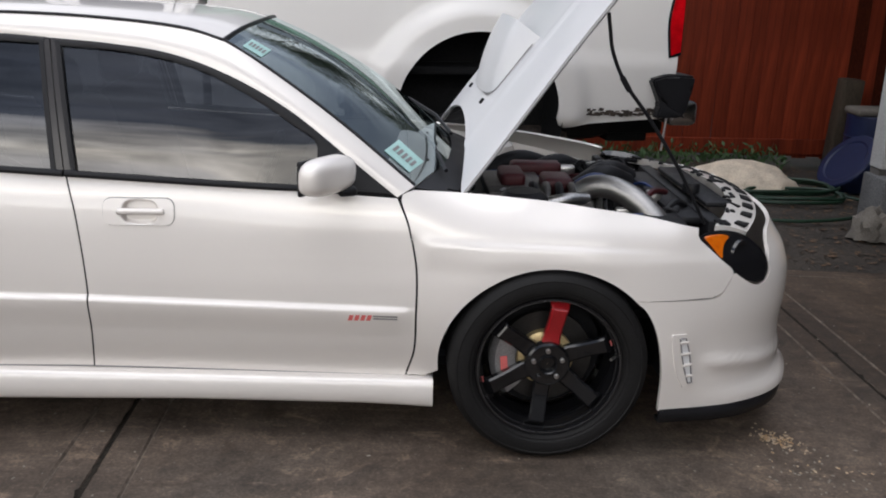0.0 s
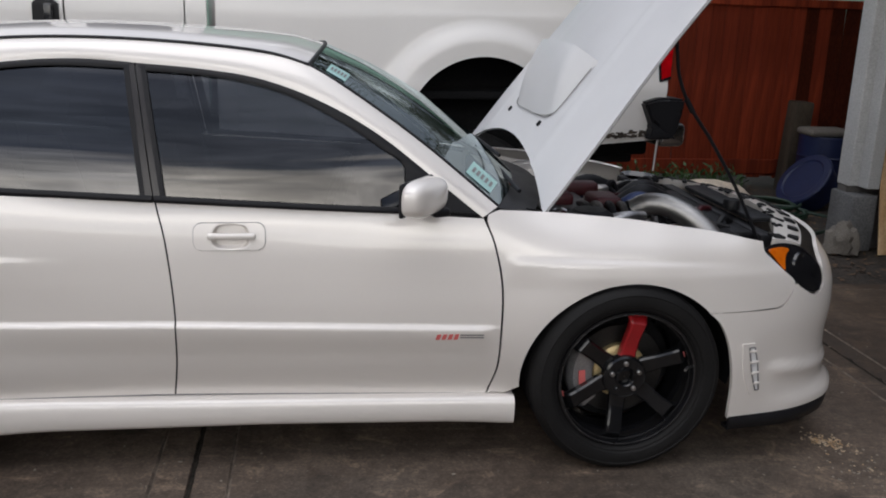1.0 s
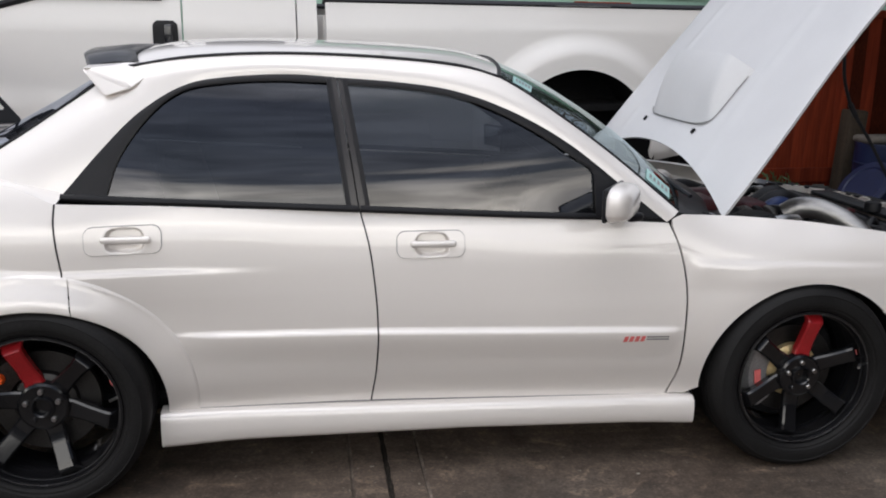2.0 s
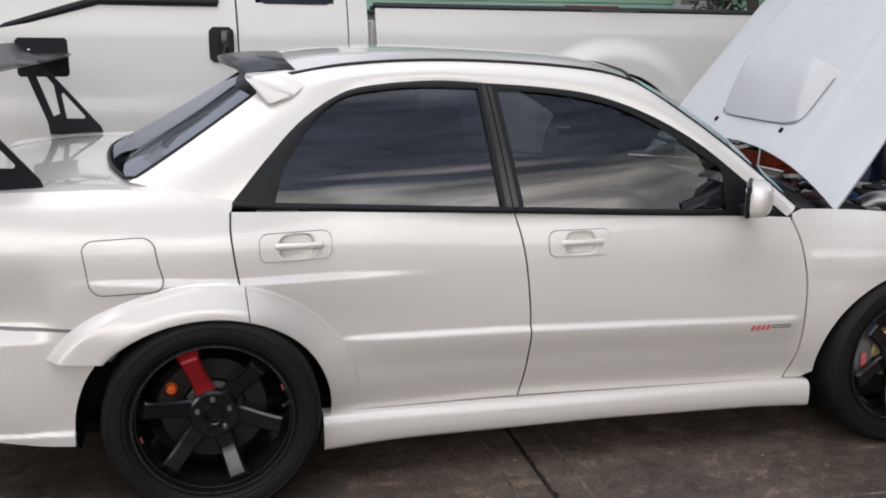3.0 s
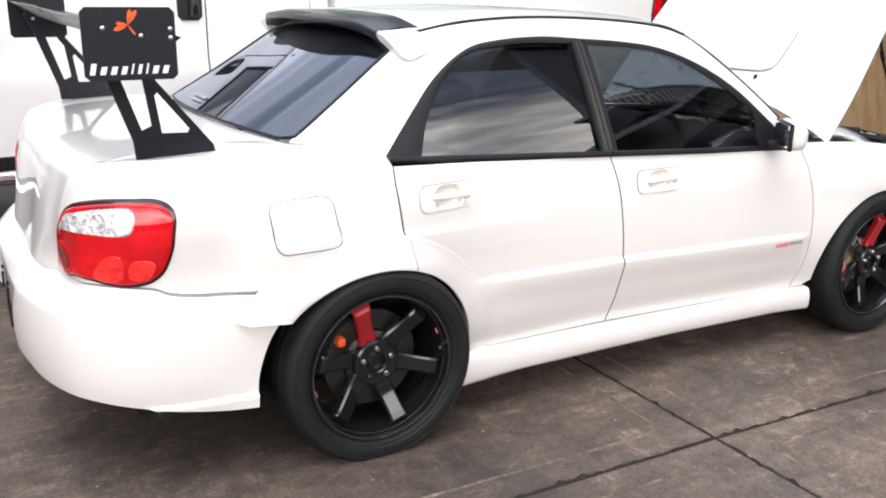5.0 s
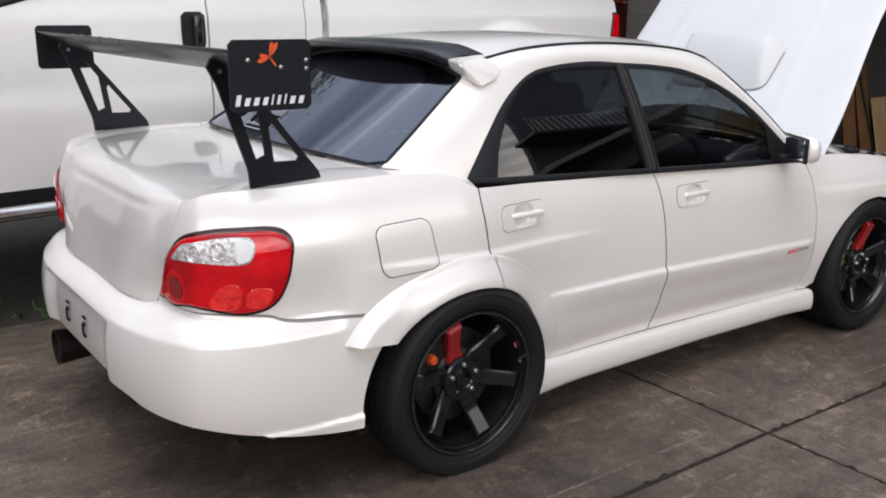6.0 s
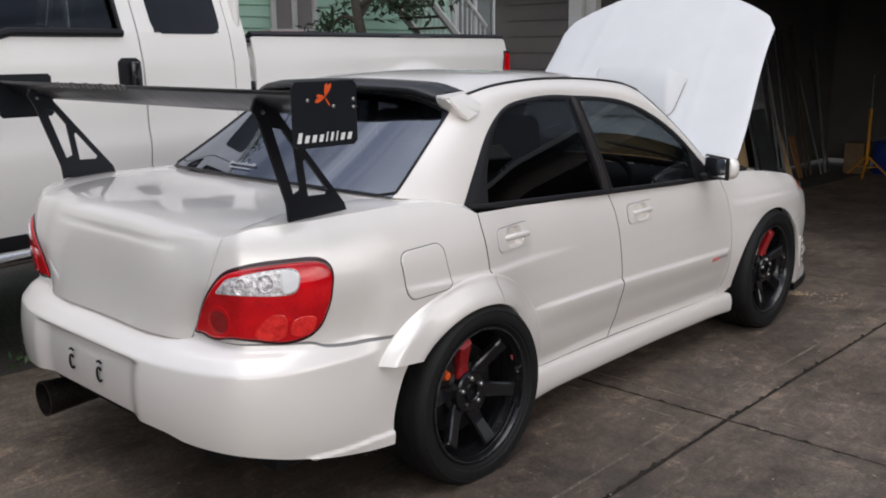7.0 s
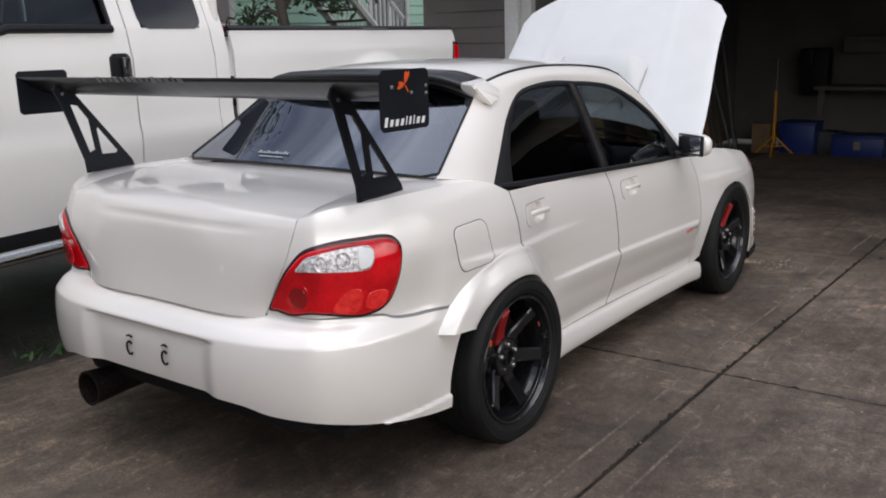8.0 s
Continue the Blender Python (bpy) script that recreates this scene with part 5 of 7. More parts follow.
for k, (a, b) in enumerate((((-.33, -.55, .888), (-.47, -.05, .99)), ((-.28, .05, .915), (-.45, .52, .995)))):
    part("wiper", tube_bm([a, ((a[0] + b[0]) / 2 + 0.03, (a[1] + b[1]) / 2, (a[2] + b[2]) / 2 + 0.0), b], 0.008, 6), BLACKTRIM, car)
part("engine_block", join(box_bm((0.18, 0, 0.55), (0.5, 0.5, 0.26), 0.04, 2), box_bm((0.12, -0.36, 0.52), (0.34, 0.22, 0.18), 0.04, 2), box_bm((0.12, 0.36, 0.52), (0.34, 0.22, 0.18), 0.04, 2)), ENGINE, car)
for c, s in (((0.10, -0.30, 0.685), (0.20, 0.10, 0.06)), ((0.14, -0.08, 0.735), (0.12, 0.16, 0.07)), ((-0.03, 0.02, 0.74), (0.10, 0.20, 0.06)), ((0.10, 0.22, 0.735), (0.22, 0.09, 0.06))):
    part("engine_cover", box_bm(c, s, 0.02, 3), REDENGINE, car, "dark red engine cover")
part("intercooler", box_bm((-0.02, 0.02, 0.70), (0.24, 0.40, 0.05), 0.012, 2), ENGINE, car)
for k in range(7):
    part("runner", tube_bm(spline([(0.02 + 0.05 * k, -0.33, 0.66), (0.03 + 0.05 * k, -0.22, 0.745), (0.05 + 0.05 * k, -0.05, 0.72)], 10), 0.017, 8), ENGINE if k % 2 else BAY, car)
part("intake_pipe", tube_bm(spline([(0.205, -0.275, 0.745), (0.25, -0.30, 0.775), (0.32, -0.34, 0.775), (0.40, -0.40, 0.735), (0.47, -0.46, 0.66), (0.50, -0.48, 0.58)], 26), 0.044, 16), PIPE, car, "brushed aluminium intake pipe")
part("turbo_duct", tube_bm(spline([(0.04, -0.40, 0.725), (0.13, -0.39, 0.742), (0.21, -0.36, 0.735)], 12), 0.026, 12), STEEL, car)
for c, r, l, m in (((0.36, 0.05, 0.735), 0.052, 0.22, BAY), ((0.42, 0.22, 0.72), 0.055, 0.20, BAY), ((0.22, 0.40, 0.72), 0.045, 0.24, BAY), ((0.30, -0.05, 0.745), 0.03, 0.2, BLUEHOSE), ((0.05, 0.42, 0.73), 0.045, 0.3, BAY)):
    part("hose", tube_bm(spline([(c[0] - l / 2, c[1] - 0.03, c[2] - 0.05), c, (c[0] + l / 2, c[1] + 0.04, c[2] - 0.04)], 12), r, 12), m, car)
for k in range(60):
    a = Vector((random.uniform(-.2, .55), random.uniform(-.5, .5), random.uniform(.65, .705)))
    b = a + Vector((random.uniform(-.2, .25), random.uniform(-.2, .2), random.uniform(-.06, .05)))
    part("engine_hose", tube_bm(spline([a, (a + b) / 2 + Vector((0, 0, random.uniform(.01, .045))), b], 10), random.uniform(.006, .014), 7), random.choice([BAY, BAY, BAY, STEEL, REDENGINE, BLUEHOSE]), car)
for k in range(40):
    c = (random.uniform(-.22, .55), random.uniform(-.52, .52), random.uniform(.66, .73))
    part("engine_fitting", box_bm(c, (random.uniform(.03, .09), random.uniform(.03, .08), random.uniform(.03, .06)), .008, 2), random.choice([BAY, ENGINE, STEEL, BAY]), car)
for y in (-0.5, 0.5):
    part("strut_tower", moved(lathe_bm([(0.001, 0.07), (0.06, 0.068), (0.085, 0.05), (0.10, 0.0), (0.11, -0.2)], 24, "Z"), (-0.05, y, 0.735)), BAY if y < 0 else PAINT, car)
part("battery", box_bm((0.42, -0.50, 0.63), (0.22, 0.15, 0.16), 0.01), BAY, car)
part("fuse_box", box_bm((-0.12, -0.555, 0.74), (0.22, 0.08, 0.10), 0.02, 2, Matrix.Rotation(radians(6), 4, "Y")), BAY, car)
part("radiator", box_bm((0.66, 0, 0.55), (0.06, 1.0, 0.30), 0.01), BAY, car)
part("radiator_shroud", box_bm((0.58, -0.05, 0.685), (0.10, 0.80, 0.03), 0.012, 2), BAY, car)
# slotted front cross panel: a narrow white bar with dark openings
rows = []
for v in np.linspace(-1, 1, 33):
    x1 = 0.925 - 0.20 * v * v
    rows.append([(x1 - 0.115 + 0.115 * t, v * 0.62, 0.734 - 0.022 * t * t - 0.018 * v * v) for t in np.linspace(0, 1, 6)])
cross = sheet("cross_panel", rows, PAINT, car, "white slotted front cross panel", rim=0.03, out=(0, 0, 1))
slots = random.Random(21)
for k in range(11):
    v = -0.90 + k * 0.18
    x1 = 0.925 - 0.20 * v * v
    part("panel_slot", box_bm((x1 - 0.034, v * 0.62, 0.722 - 0.018 * v * v), (0.042, 0.088, 0.010), 0.005, 2, Matrix.Rotation(radians(14), 4, "Y") @ Matrix.Rotation(0.62 * v, 4, "Z")), DARK, cross)
    for q in range(2):
        w = v + slots.uniform(-.07, .07)
        part("panel_hole", box_bm((0.925 - 0.20 * w * w - 0.088 - 0.02 * q, w * 0.62, 0.733 - 0.018 * w * w), (slots.uniform(.014, .03), slots.uniform(.03, .07), 0.010), 0.005, 2, Matrix.Rotation(slots.uniform(-.5, .5), 4, "Z")), DARK, cross)
part("radiator_cover", box_bm((0.715, -0.02, 0.722), (0.10, 0.66, 0.02), 0.008, 2), BAY, car)
part("coolant_cap", moved(lathe_bm([(.001, .02), (.03, .018), (.034, .01), (.034, -.02)], 20, "Z"), (.66, -.18, .752)), BAY, car)

# ---- door mirrors ----
for sgn in (1, -1):
    m = Matrix.Rotation(radians(56) * sgn, 4, "Z")
    cap = bmesh.new()
    bmesh.ops.create_uvsphere(cap, u_segments=28, v_segments=18, radius=1)
    for v in cap.verts:
        x, y, z = v.co
        e = 0.62
        v.co = Vector((math.copysign(abs(x) ** e, x) * 0.118, math.copysign(abs(y) ** 0.8, y) * 0.055, math.copysign(abs(z) ** e, z) * 0.058))
        if v.co.y > 0.012 * sgn and sgn > 0:
            v.co.y = 0.012 + (v.co.y - 0.012) * 0.25
        if sgn < 0 and v.co.y < -0.012:
            v.co.y = -0.012 + (v.co.y + 0.012) * 0.25
    mir = part("door_mirror", moved(cap, (-.716, -.872 * sgn, .936), m), PAINT, car, "white door mirror with black base", angle=60)
    part("mirror_rim", moved(box_bm((0, 0.022 * sgn, 0.0), (0.212, 0.016, 0.108), 0.025, 3), (-.716, -.872 * sgn, .936), m), BLACKTRIM, mir)
    part("mirror_glass", moved(box_bm((0, 0.0315 * sgn, 0.002), (0.184, 0.004, 0.088), 0.0018, 2), (-.716, -.872 * sgn, .936), m), MIRRORGLASS, mir)
    part("mirror_arm", box_bm((-.668, -.805 * sgn, .880), (.06, .12, .030), .012, 3, Matrix.Rotation(radians(20) * sgn, 4, "Z")), BLACKTRIM, mir)
    sail = [[(x, cabin_y(x, z) - 0.006, z) for z in np.linspace(z0, z1, 5)] for x, z0, z1 in ((-.755, .872, 1.004), (-.72, .868, .984), (-.66, .864, .944), (-.60, .860, .904), (-.53, .856, .862))]
    sheet("mirror_base", sail, BLACKTRIM, mir, "black triangular mirror base", rim=0.010, mirror=sgn < 0)

# ---- wheels ----


def wheel(x, sgn, turn, caliper, rear):
    """A six-spoke wheel, outer side to the right when sgn is 1."""
    F = Matrix.Diagonal((1, sgn, 1, 1))
    at0 = (x, (-0.046 if rear else 0.006) * sgn, 0.311 if rear else 0.284)

    def put(name, bm, mat, parent, label="", **k):
        moved(bm, (0, 0, 0), F @ Matrix.Diagonal((grow, 1, grow, 1)))
        return part(name, moved(bm, at0), mat, parent, label, **k)
    grow = 1.02
    face = 0.0 if rear else 0.030
    rim = put("wheel", lathe_bm([(.243, -.838), (.2465, -.848), (.243, -.854), (.236, -.852), (.231, -.842), (.228, -.826), (.2265, -.812), (.219, -.80), (.213, -.765), (.211, -.68), (.235, -.645), (.243, -.645)], 64), RIM, car, "black six-spoke alloy wheel with one red spoke")
    bulk = 0.0 if rear else 0.010
    put("tyre", lathe_bm([(r if r < .27 else r + bulk * (r - .27) / .05, y) for r, y in [(.240, -.838), (.248, -.852), (.256, -.860), (.262, -.861), (.266, -.866), (.280, -.870), (.297, -.866), (.300, -.868), (.311, -.858), (.3185, -.846), (.3215, -.833), (.3225, -.80), (.3225, -.794), (.318, -.793), (.318, -.787), (.3225, -.786), (.323, -.748), (.318, -.747), (.318, -.741), (.323, -.740), (.3225, -.70), (.321, -.66), (.312, -.635), (.28, -.625), (.24, -.645)]], 72), RUBBER, rim, "black low-profile tyre")
    for k in range(6):
        a = radians(turn + 60 * k)
        bm = bmesh.new()
        prof = [(.050, .034, -.789, .020), (.085, .029, -.788, .024), (.13, .026, -.807, .028), (.175, .0265, -.828, .030), (.198, .028, -.838, .030), (.206, .030, -.834, .028), (.219, .034, -.816, .016), (.2275, .036, -.810, .012)]
        prev = None
        for r, hw, y, th in prof:
            y -= face * (1 - r / .2275)
            ring = [bm.verts.new(p) for p in ((r, y + th, -hw), (r, y + .006, -hw), (r, y, -hw + .006), (r, y, hw - .006), (r, y + .006, hw), (r, y + th, hw))]
            if prev:
                for q in range(6):
                    bm.faces.new((prev[q], prev[(q + 1) % 6], ring[(q + 1) % 6], ring[q]))
            prev = ring
        moved(bm, (0, 0, 0), Matrix.Rotation(-a, 4, "Y"))
        put("spoke", bm, REDPAINT if k == 0 else RIM, rim, "red painted spoke" if k == 0 else "")
    put("hub", moved(lathe_bm([(.001, -.790), (.024, -.790), (.026, -.808), (.030, -.813), (.034, -.812), (.036, -.802), (.060, -.802), (.068, -.803), (.075, -.798), (.077, -.77)], 40), (0, -face * .8, 0)), RIM, rim)
    for k in range(5):
        a = radians(20 + 72 * k)
        put("lug_nut", moved(lathe_bm([(.001, -.812), (.0065, -.812), (.0085, -.809), (.0085, -.79)], 10), (.050 * math.cos(a), -face * .8, .050 * math.sin(a))), BLACKGLOSS if k == 3 else STEEL, rim)
    put("valve", tube_bm([(.226, -.82, .03), (.205, -.845, .028)], .005, 6), STEEL, rim)
    # thin pale rings drawn as highlights on the rim lip
    for r, y in ((.2355, -.8535), (.2285, -.8285)):
        put("rim_edge", tube_bm([(r * math.cos(a), y, r * math.sin(a)) for a in np.linspace(0, 2 * math.pi, 65)[:-1]], .0016, 5, closed=True), RIMGLINT, rim)
    for a in (0.35, 3.4):
        put("rim_sticker", box_bm((.2205 * math.cos(a), -.816, .2205 * math.sin(a)), (.004, .006, .020), .001, 1, Matrix.Rotation(-a, 4, "Y")), PINKTXT, rim)
    put("brake_disc", lathe_bm([(.075, -.745), (.160, -.745), (.162, -.742), (.162, -.725), (.160, -.722), (.075, -.722)], 48), DISC, rim)
    put("disc_hat", lathe_bm([(.001, -.772), (.082, -.772), (.095, -.765), (.098, -.745)], 36), BRASS if not rear else DISC, rim, "gold disc hat" if not rear else "")
    bm = bmesh.new()
    rings = []
    a0, a1 = (-38, 38) if not rear else (-26, 26)
    for i in range(9):
        a = radians(caliper + a0 + (a1 - a0) * i / 8)
        w = 1 - 0.25 * abs(i - 4) / 4
        rings.append([bm.verts.new((r * math.cos(a), y, r * math.sin(a))) for r, y in ((.098, -.745), (.104, -.780 * (0.985 + 0.015 * w)), (.130, -.787), (.172, -.783), (.190, -.762), (.188, -.71), (.098, -.71))])
    for p, q in zip(rings, rings[1:]):
        for k in range(7):
            bm.faces.new((p[k], p[(k + 1) % 7], q[(k + 1) % 7], q[k]))
    bm.faces.new(rings[0])
    bm.faces.new(rings[-1])
    put("brake_caliper", bm, CALIPER if not rear else BURNT, rim, "grey four-piston brake caliper" if not rear else "orange-brown rear brake caliper")
    if rear:
        a = radians(caliper)
        put("caliper_piston", moved(lathe_bm([(.001, -.806), (.013, -.803), (.018, -.79), (.018, -.76)], 20), (.150 * math.cos(a), 0, .150 * math.sin(a))), ORANGE, rim, "orange brake part")
    else:
        a = radians(caliper)
        put("caliper_mark", box_bm((.142 * math.cos(a), -.7915, .142 * math.sin(a)), (.024, .002, .062), .0008, 1, Matrix.Rotation(-a, 4, "Y")), PINKTXT, rim, "small red mark")
        put("inner_barrel", lathe_bm([(.085, -.70), (.20, -.69)], 36), DARK, rim)


wheel(0.018, 1, 82, 186, False)
wheel(-2.532, 1, 108, 143, True)
wheel(0.005, -1, 101, 352, False)
wheel(-2.54, -1, 72, 37, True)
part("axle_beam", tube_bm([(-2.54, -.62, .32), (-2.54, .62, .32)], .04, 10), DARK, car)
part("axle_beam", tube_bm([(0, -.62, .32), (0, .62, .32)], .04, 10), DARK, car)
part("floor_pan", box_bm((-1.27, 0, 0.215), (3.9, 1.30, 0.05), 0.02), DARK, car)
part("rear_pan", box_bm((-3.0, 0, 0.40), (0.75, 1.2, 0.30), 0.04), DARK, car)

# ---- cabin ----
part("dashboard", box_bm((-.66, 0, .80), (.42, 1.30, .16), .05, 3), CABIN, car)
part("steering_wheel", tube_bm([(-.98 + .06 * math.sin(a), -.36 + .18 * math.cos(a), .80 + .17 * math.sin(a)) for a in np.linspace(0, 2 * math.pi, 29)[:-1]], .015, 8, closed=True), CABIN, car)
for y in (-.36, .36):
    part("seat_cushion", box_bm((-1.28, y, .44), (.52, .50, .18), .07, 3), CABIN, car)
    part("seat_back", box_bm((-1.58, y, .76), (.16, .50, .66), .07, 3, Matrix.Rotation(radians(-14), 4, "Y")), CABIN, car, "dark cloth car seat")
    part("headrest", box_bm((-1.69, y, 1.14), (.11, .26, .17), .05, 3, Matrix.Rotation(radians(-10), 4, "Y")), CABIN, car)
part("rear_bench", join(box_bm((-2.18, 0, .48), (.50, 1.24, .18), .06, 3), box_bm((-2.46, 0, .78), (.18, 1.22, .60), .06, 3, Matrix.Rotation(radians(-18), 4, "Y"))), CABIN, car)
part("parcel_shelf", box_bm((-2.66, 0, 1.0), (.40, 1.26, .02), .006), CABIN, car)
part("cabin_floor", box_bm((-1.4, 0, .26), (2.2, 1.35, .03), .01), CABIN, car)
part("headlining", box_bm((-1.70, 0, 1.318), (1.1, 1.0, .012), .005), CABIN, car)
part("rear_mirror", box_bm((-.94, 0, 1.27), (.03, .22, .06), .02, 3), BLACKTRIM, car)
part("centre_console", box_bm((-1.15, 0, .46), (.75, .20, .26), .04, 3), CABIN, car)

# ---- roof-end spoiler ----


def visor(y0, y1, mat, label):
    rows = []
    for y in np.linspace(y0, y1, 31):
        a = abs(y)
        e = ease((a - 0.42) / 0.25)
        lead = (-2.235 - 0.02 * min(a / .45, 1) + 0.055 * e, 1.392 - 0.020 * (a / .62) ** 2 - 0.052 * e)
        trail = (-2.470 + 0.055 * min(a / .45, 1) ** 2 + 0.060 * e, 1.378 - 0.020 * (a / .62) ** 2 - 0.050 * e)
        th = 0.030 + 0.012 * e
        mx, mz = (lead[0] + trail[0]) / 2, (lead[1] + trail[1]) / 2
        rows.append([(lead[0] + .006, y, lead[1] - th * .5), (lead[0], y, lead[1]), (mx, y, mz + 0.006), (trail[0] + 0.012, y, trail[1] + 0.002), (trail[0], y, trail[1] - 0.004), (trail[0] + 0.004, y, trail[1] - th * .7), (mx, y, mz - th), (lead[0] + .006, y, lead[1] - th), (lead[0] + .006, y, lead[1] - th * .5)])
    return sheet("roof_spoiler", np.array(rows), mat, car, label, rim=0, out=(0, 0, 1))


visor(-.545, .545, CARBON, "black roof-end spoiler")
for g in (-1, 1):
    bm = bmesh.new()
    for x, y, z in ((-2.388, .546, 1.339), (-2.225, .546, 1.352), (-2.223, .546, 1.312), (-2.378, .546, 1.310), (-2.392, .612, 1.330), (-2.290, .606, 1.338), (-2.198, .612, 1.303), (-2.240, .640, 1.270), (-2.318, .650, 1.246), (-2.335, .600, 1.262)):
        bm.verts.new((x, y * g, z))
    bmesh.ops.convex_hull(bm, input=bm.verts[:])
    bmesh.ops.bevel(bm, geom=bm.edges[:], offset=0.005, segments=2, affect="EDGES")
    part("spoiler_end", bm, PAINT, car, "white spoiler end cap", angle=45)

# ---- rear wing ----
wing = tagged(thing("rear_wing", (-3.1, 0, 1.02), "tall black aftermarket wing bolted to the boot lid", "car wing"))
rows = []
upper = [(t, 0.26 * math.sqrt(t) * (1 - t) ** 1.1 * 0.30 - 0.05 * math.sin(math.pi * t)) for t in np.linspace(0, 1, 12)]
lower = [(t, -0.14 * math.sqrt(t) * (1 - t) ** 1.1 * 0.30 - 0.05 * math.sin(math.pi * t)) for t in np.linspace(1, 0, 12)]
for y in np.linspace(-.945, .945, 41):
    rows.append([(-3.090 - 0.235 * t, y, 1.350 + 0.052 * t + h * 0.696) for t, h in upper + lower])
sheet("wing_blade", rows, CARBON, wing, "gloss black wing blade", rim=0, out=(0, 0, 1))
for y in (-.955, .949):
    pts = [(-3.327, y, 1.262), (-3.315, y, 1.250), (-3.118, y, 1.250), (-3.106, y, 1.262), (-3.106, y, 1.412), (-3.118, y, 1.424), (-3.315, y, 1.424), (-3.327, y, 1.412)]
    plate = part("end_plate", outline_bm(pts, 0.006, (0, 1, 0)), WINGBLACK, wing, "flat black wing end plate")
    o = y - 0.0012 if y < 0 else y + 0.0072
    # plain bars for the maker's name
    x = -3.316
    for w, h in ((.012, .027), (.013, .019), (.013, .019), (.012, .019), (.004, .025), (.008, .023), (.004, .025), (.013, .019), (.013, .019)):
        part("print_bar", outline_bm([(x, o, 1.265), (x + w, o, 1.265), (x + w + .006, o, 1.265 + h), (x + .006, o, 1.265 + h)], 0.0012, (0, 1, 0)), SILVERTXT, plate)
        x += w + .0115
    for ang, l, w in ((58, .042, .009), (78, .038, .008), (172, .028, .008), (200, .036, .009), (-55, .030, .004)):
        c, s = math.cos(radians(ang)), math.sin(radians(ang))
        q = [(-3.219 + c * l * t - s * w * k, o, 1.382 + s * l * t + c * w * k) for t, k in ((0, 0), (.35, .5), (.8, .6), (1, 0), (.8, -.6), (.35, -.5))]
        part("insect_shape", outline_bm(q, 0.0012, (0, 1, 0)), ORANGE, plate, "orange winged shape")
    for x, z in ((-3.278, 1.375), (-3.190, 1.356), (-3.119, 1.372), (-3.119, 1.351)):
        part("plate_bolt", moved(lathe_bm([(.001, -.003), (.0055, -.002), (.006, .002)], 10), (x, o, z)), STEEL, plate)
for y in (-.725, .755):
    outer = [(-3.180, y, 1.008), (-2.957, y, 1.014), (-2.965, y, 1.04), (-3.195, y, 1.325), (-3.200, y, 1.372), (-3.225, y, 1.385), (-3.275, y, 1.375), (-3.290, y, 1.345), (-3.265, y, 1.30), (-3.185, y, 1.06)]
    h1 = [(-3.160, y, 1.088), (-3.132, y, 1.100), (-3.148, y, 1.225), (-3.190, y, 1.282), (-3.225, y, 1.290)]
    h2 = [(-3.106, y, 1.078), (-3.034, y, 1.076), (-3.028, y, 1.086), (-3.112, y, 1.192), (-3.120, y, 1.182)]
    stand = part("wing_stand", outline_bm(outer, 0.010, (0, 1, 0), (h1, h2)), WINGBLACK, wing, "black cut-out wing stand", smooth=False)
    for x, z in ((-3.225, 1.355), (-3.255, 1.335), (-3.235, 1.375)):
        part("stand_bolt", moved(lathe_bm([(.001, -.004), (.006, -.003), (.007, .003)], 10), (x, y - 0.001, z)), STEEL, stand)
    part("stand_foot", box_bm((-3.068, y + 0.005, 1.016), (.215, .026, .005), .002, 1), WINGBLACK, stand)
for k in range(14):
    y = 0.40 - k * 0.036
    part("print_bar", box_bm((-3.318, y, 1.394), (.004, .024 if k % 4 else .014, .020 if k % 3 else .026), .001, 1, Matrix.Rotation(radians(-35), 4, "Y")), GREYTXT, wing, "faded pale lettering bar")

# the tail stands a little further back, the nose a little higher
for ob in (*car.children_recursive, *wing.children_recursive):
    if ob.type == "MESH" and not any(o.name.split(".")[0] in ("wheel", "bonnet") for o in (ob, ob.parent)):
        for v in ob.data.vertices:
            v.co.x -= 0.024 * ease((-2.52 - v.co.x) / 0.42)
            v.co.z += 0.011 * ease((v.co.x + 0.42) / 0.5)

# ---- ground and driveway ----


def gz(x):
    """Height of the driveway, which falls gently towards the garage."""
    x = min(max(x, -9.0), 9.0)
    return -0.014 * (x + 2.2) - 0.015 * max(0.0, x + 1.44)


xs = sorted(set([-400, -120, -40, -20] + [-14 + 2 * i for i in range(15)] + [20, 40, 120, 400]))
ys = sorted(set([-400, -120, -40, -20] + [-14 + 2 * i for i in range(15)] + [20, 40, 120, 400]))
vid = {(i, j): k for k, (i, j) in enumerate((i, j) for i in range(len(xs)) for j in range(len(ys)))}
me = bpy.data.meshes.new("ground")
me.from_pydata([(x, y, gz(x) - 0.022) for x in xs for y in ys], [], [(vid[i, j], vid[i + 1, j], vid[i + 1, j + 1], vid[i, j + 1]) for i in range(len(xs) - 1) for j in range(len(ys) - 1)])
ground = tagged(link("ground", me, SOIL), "dark gravelly soil ground around the driveway", "ground", kind="structure")

driveway = tagged(thing("driveway", (0, 0, gz(0)), "weathered grey concrete driveway of large jointed slabs", "driveway"), kind="structure")


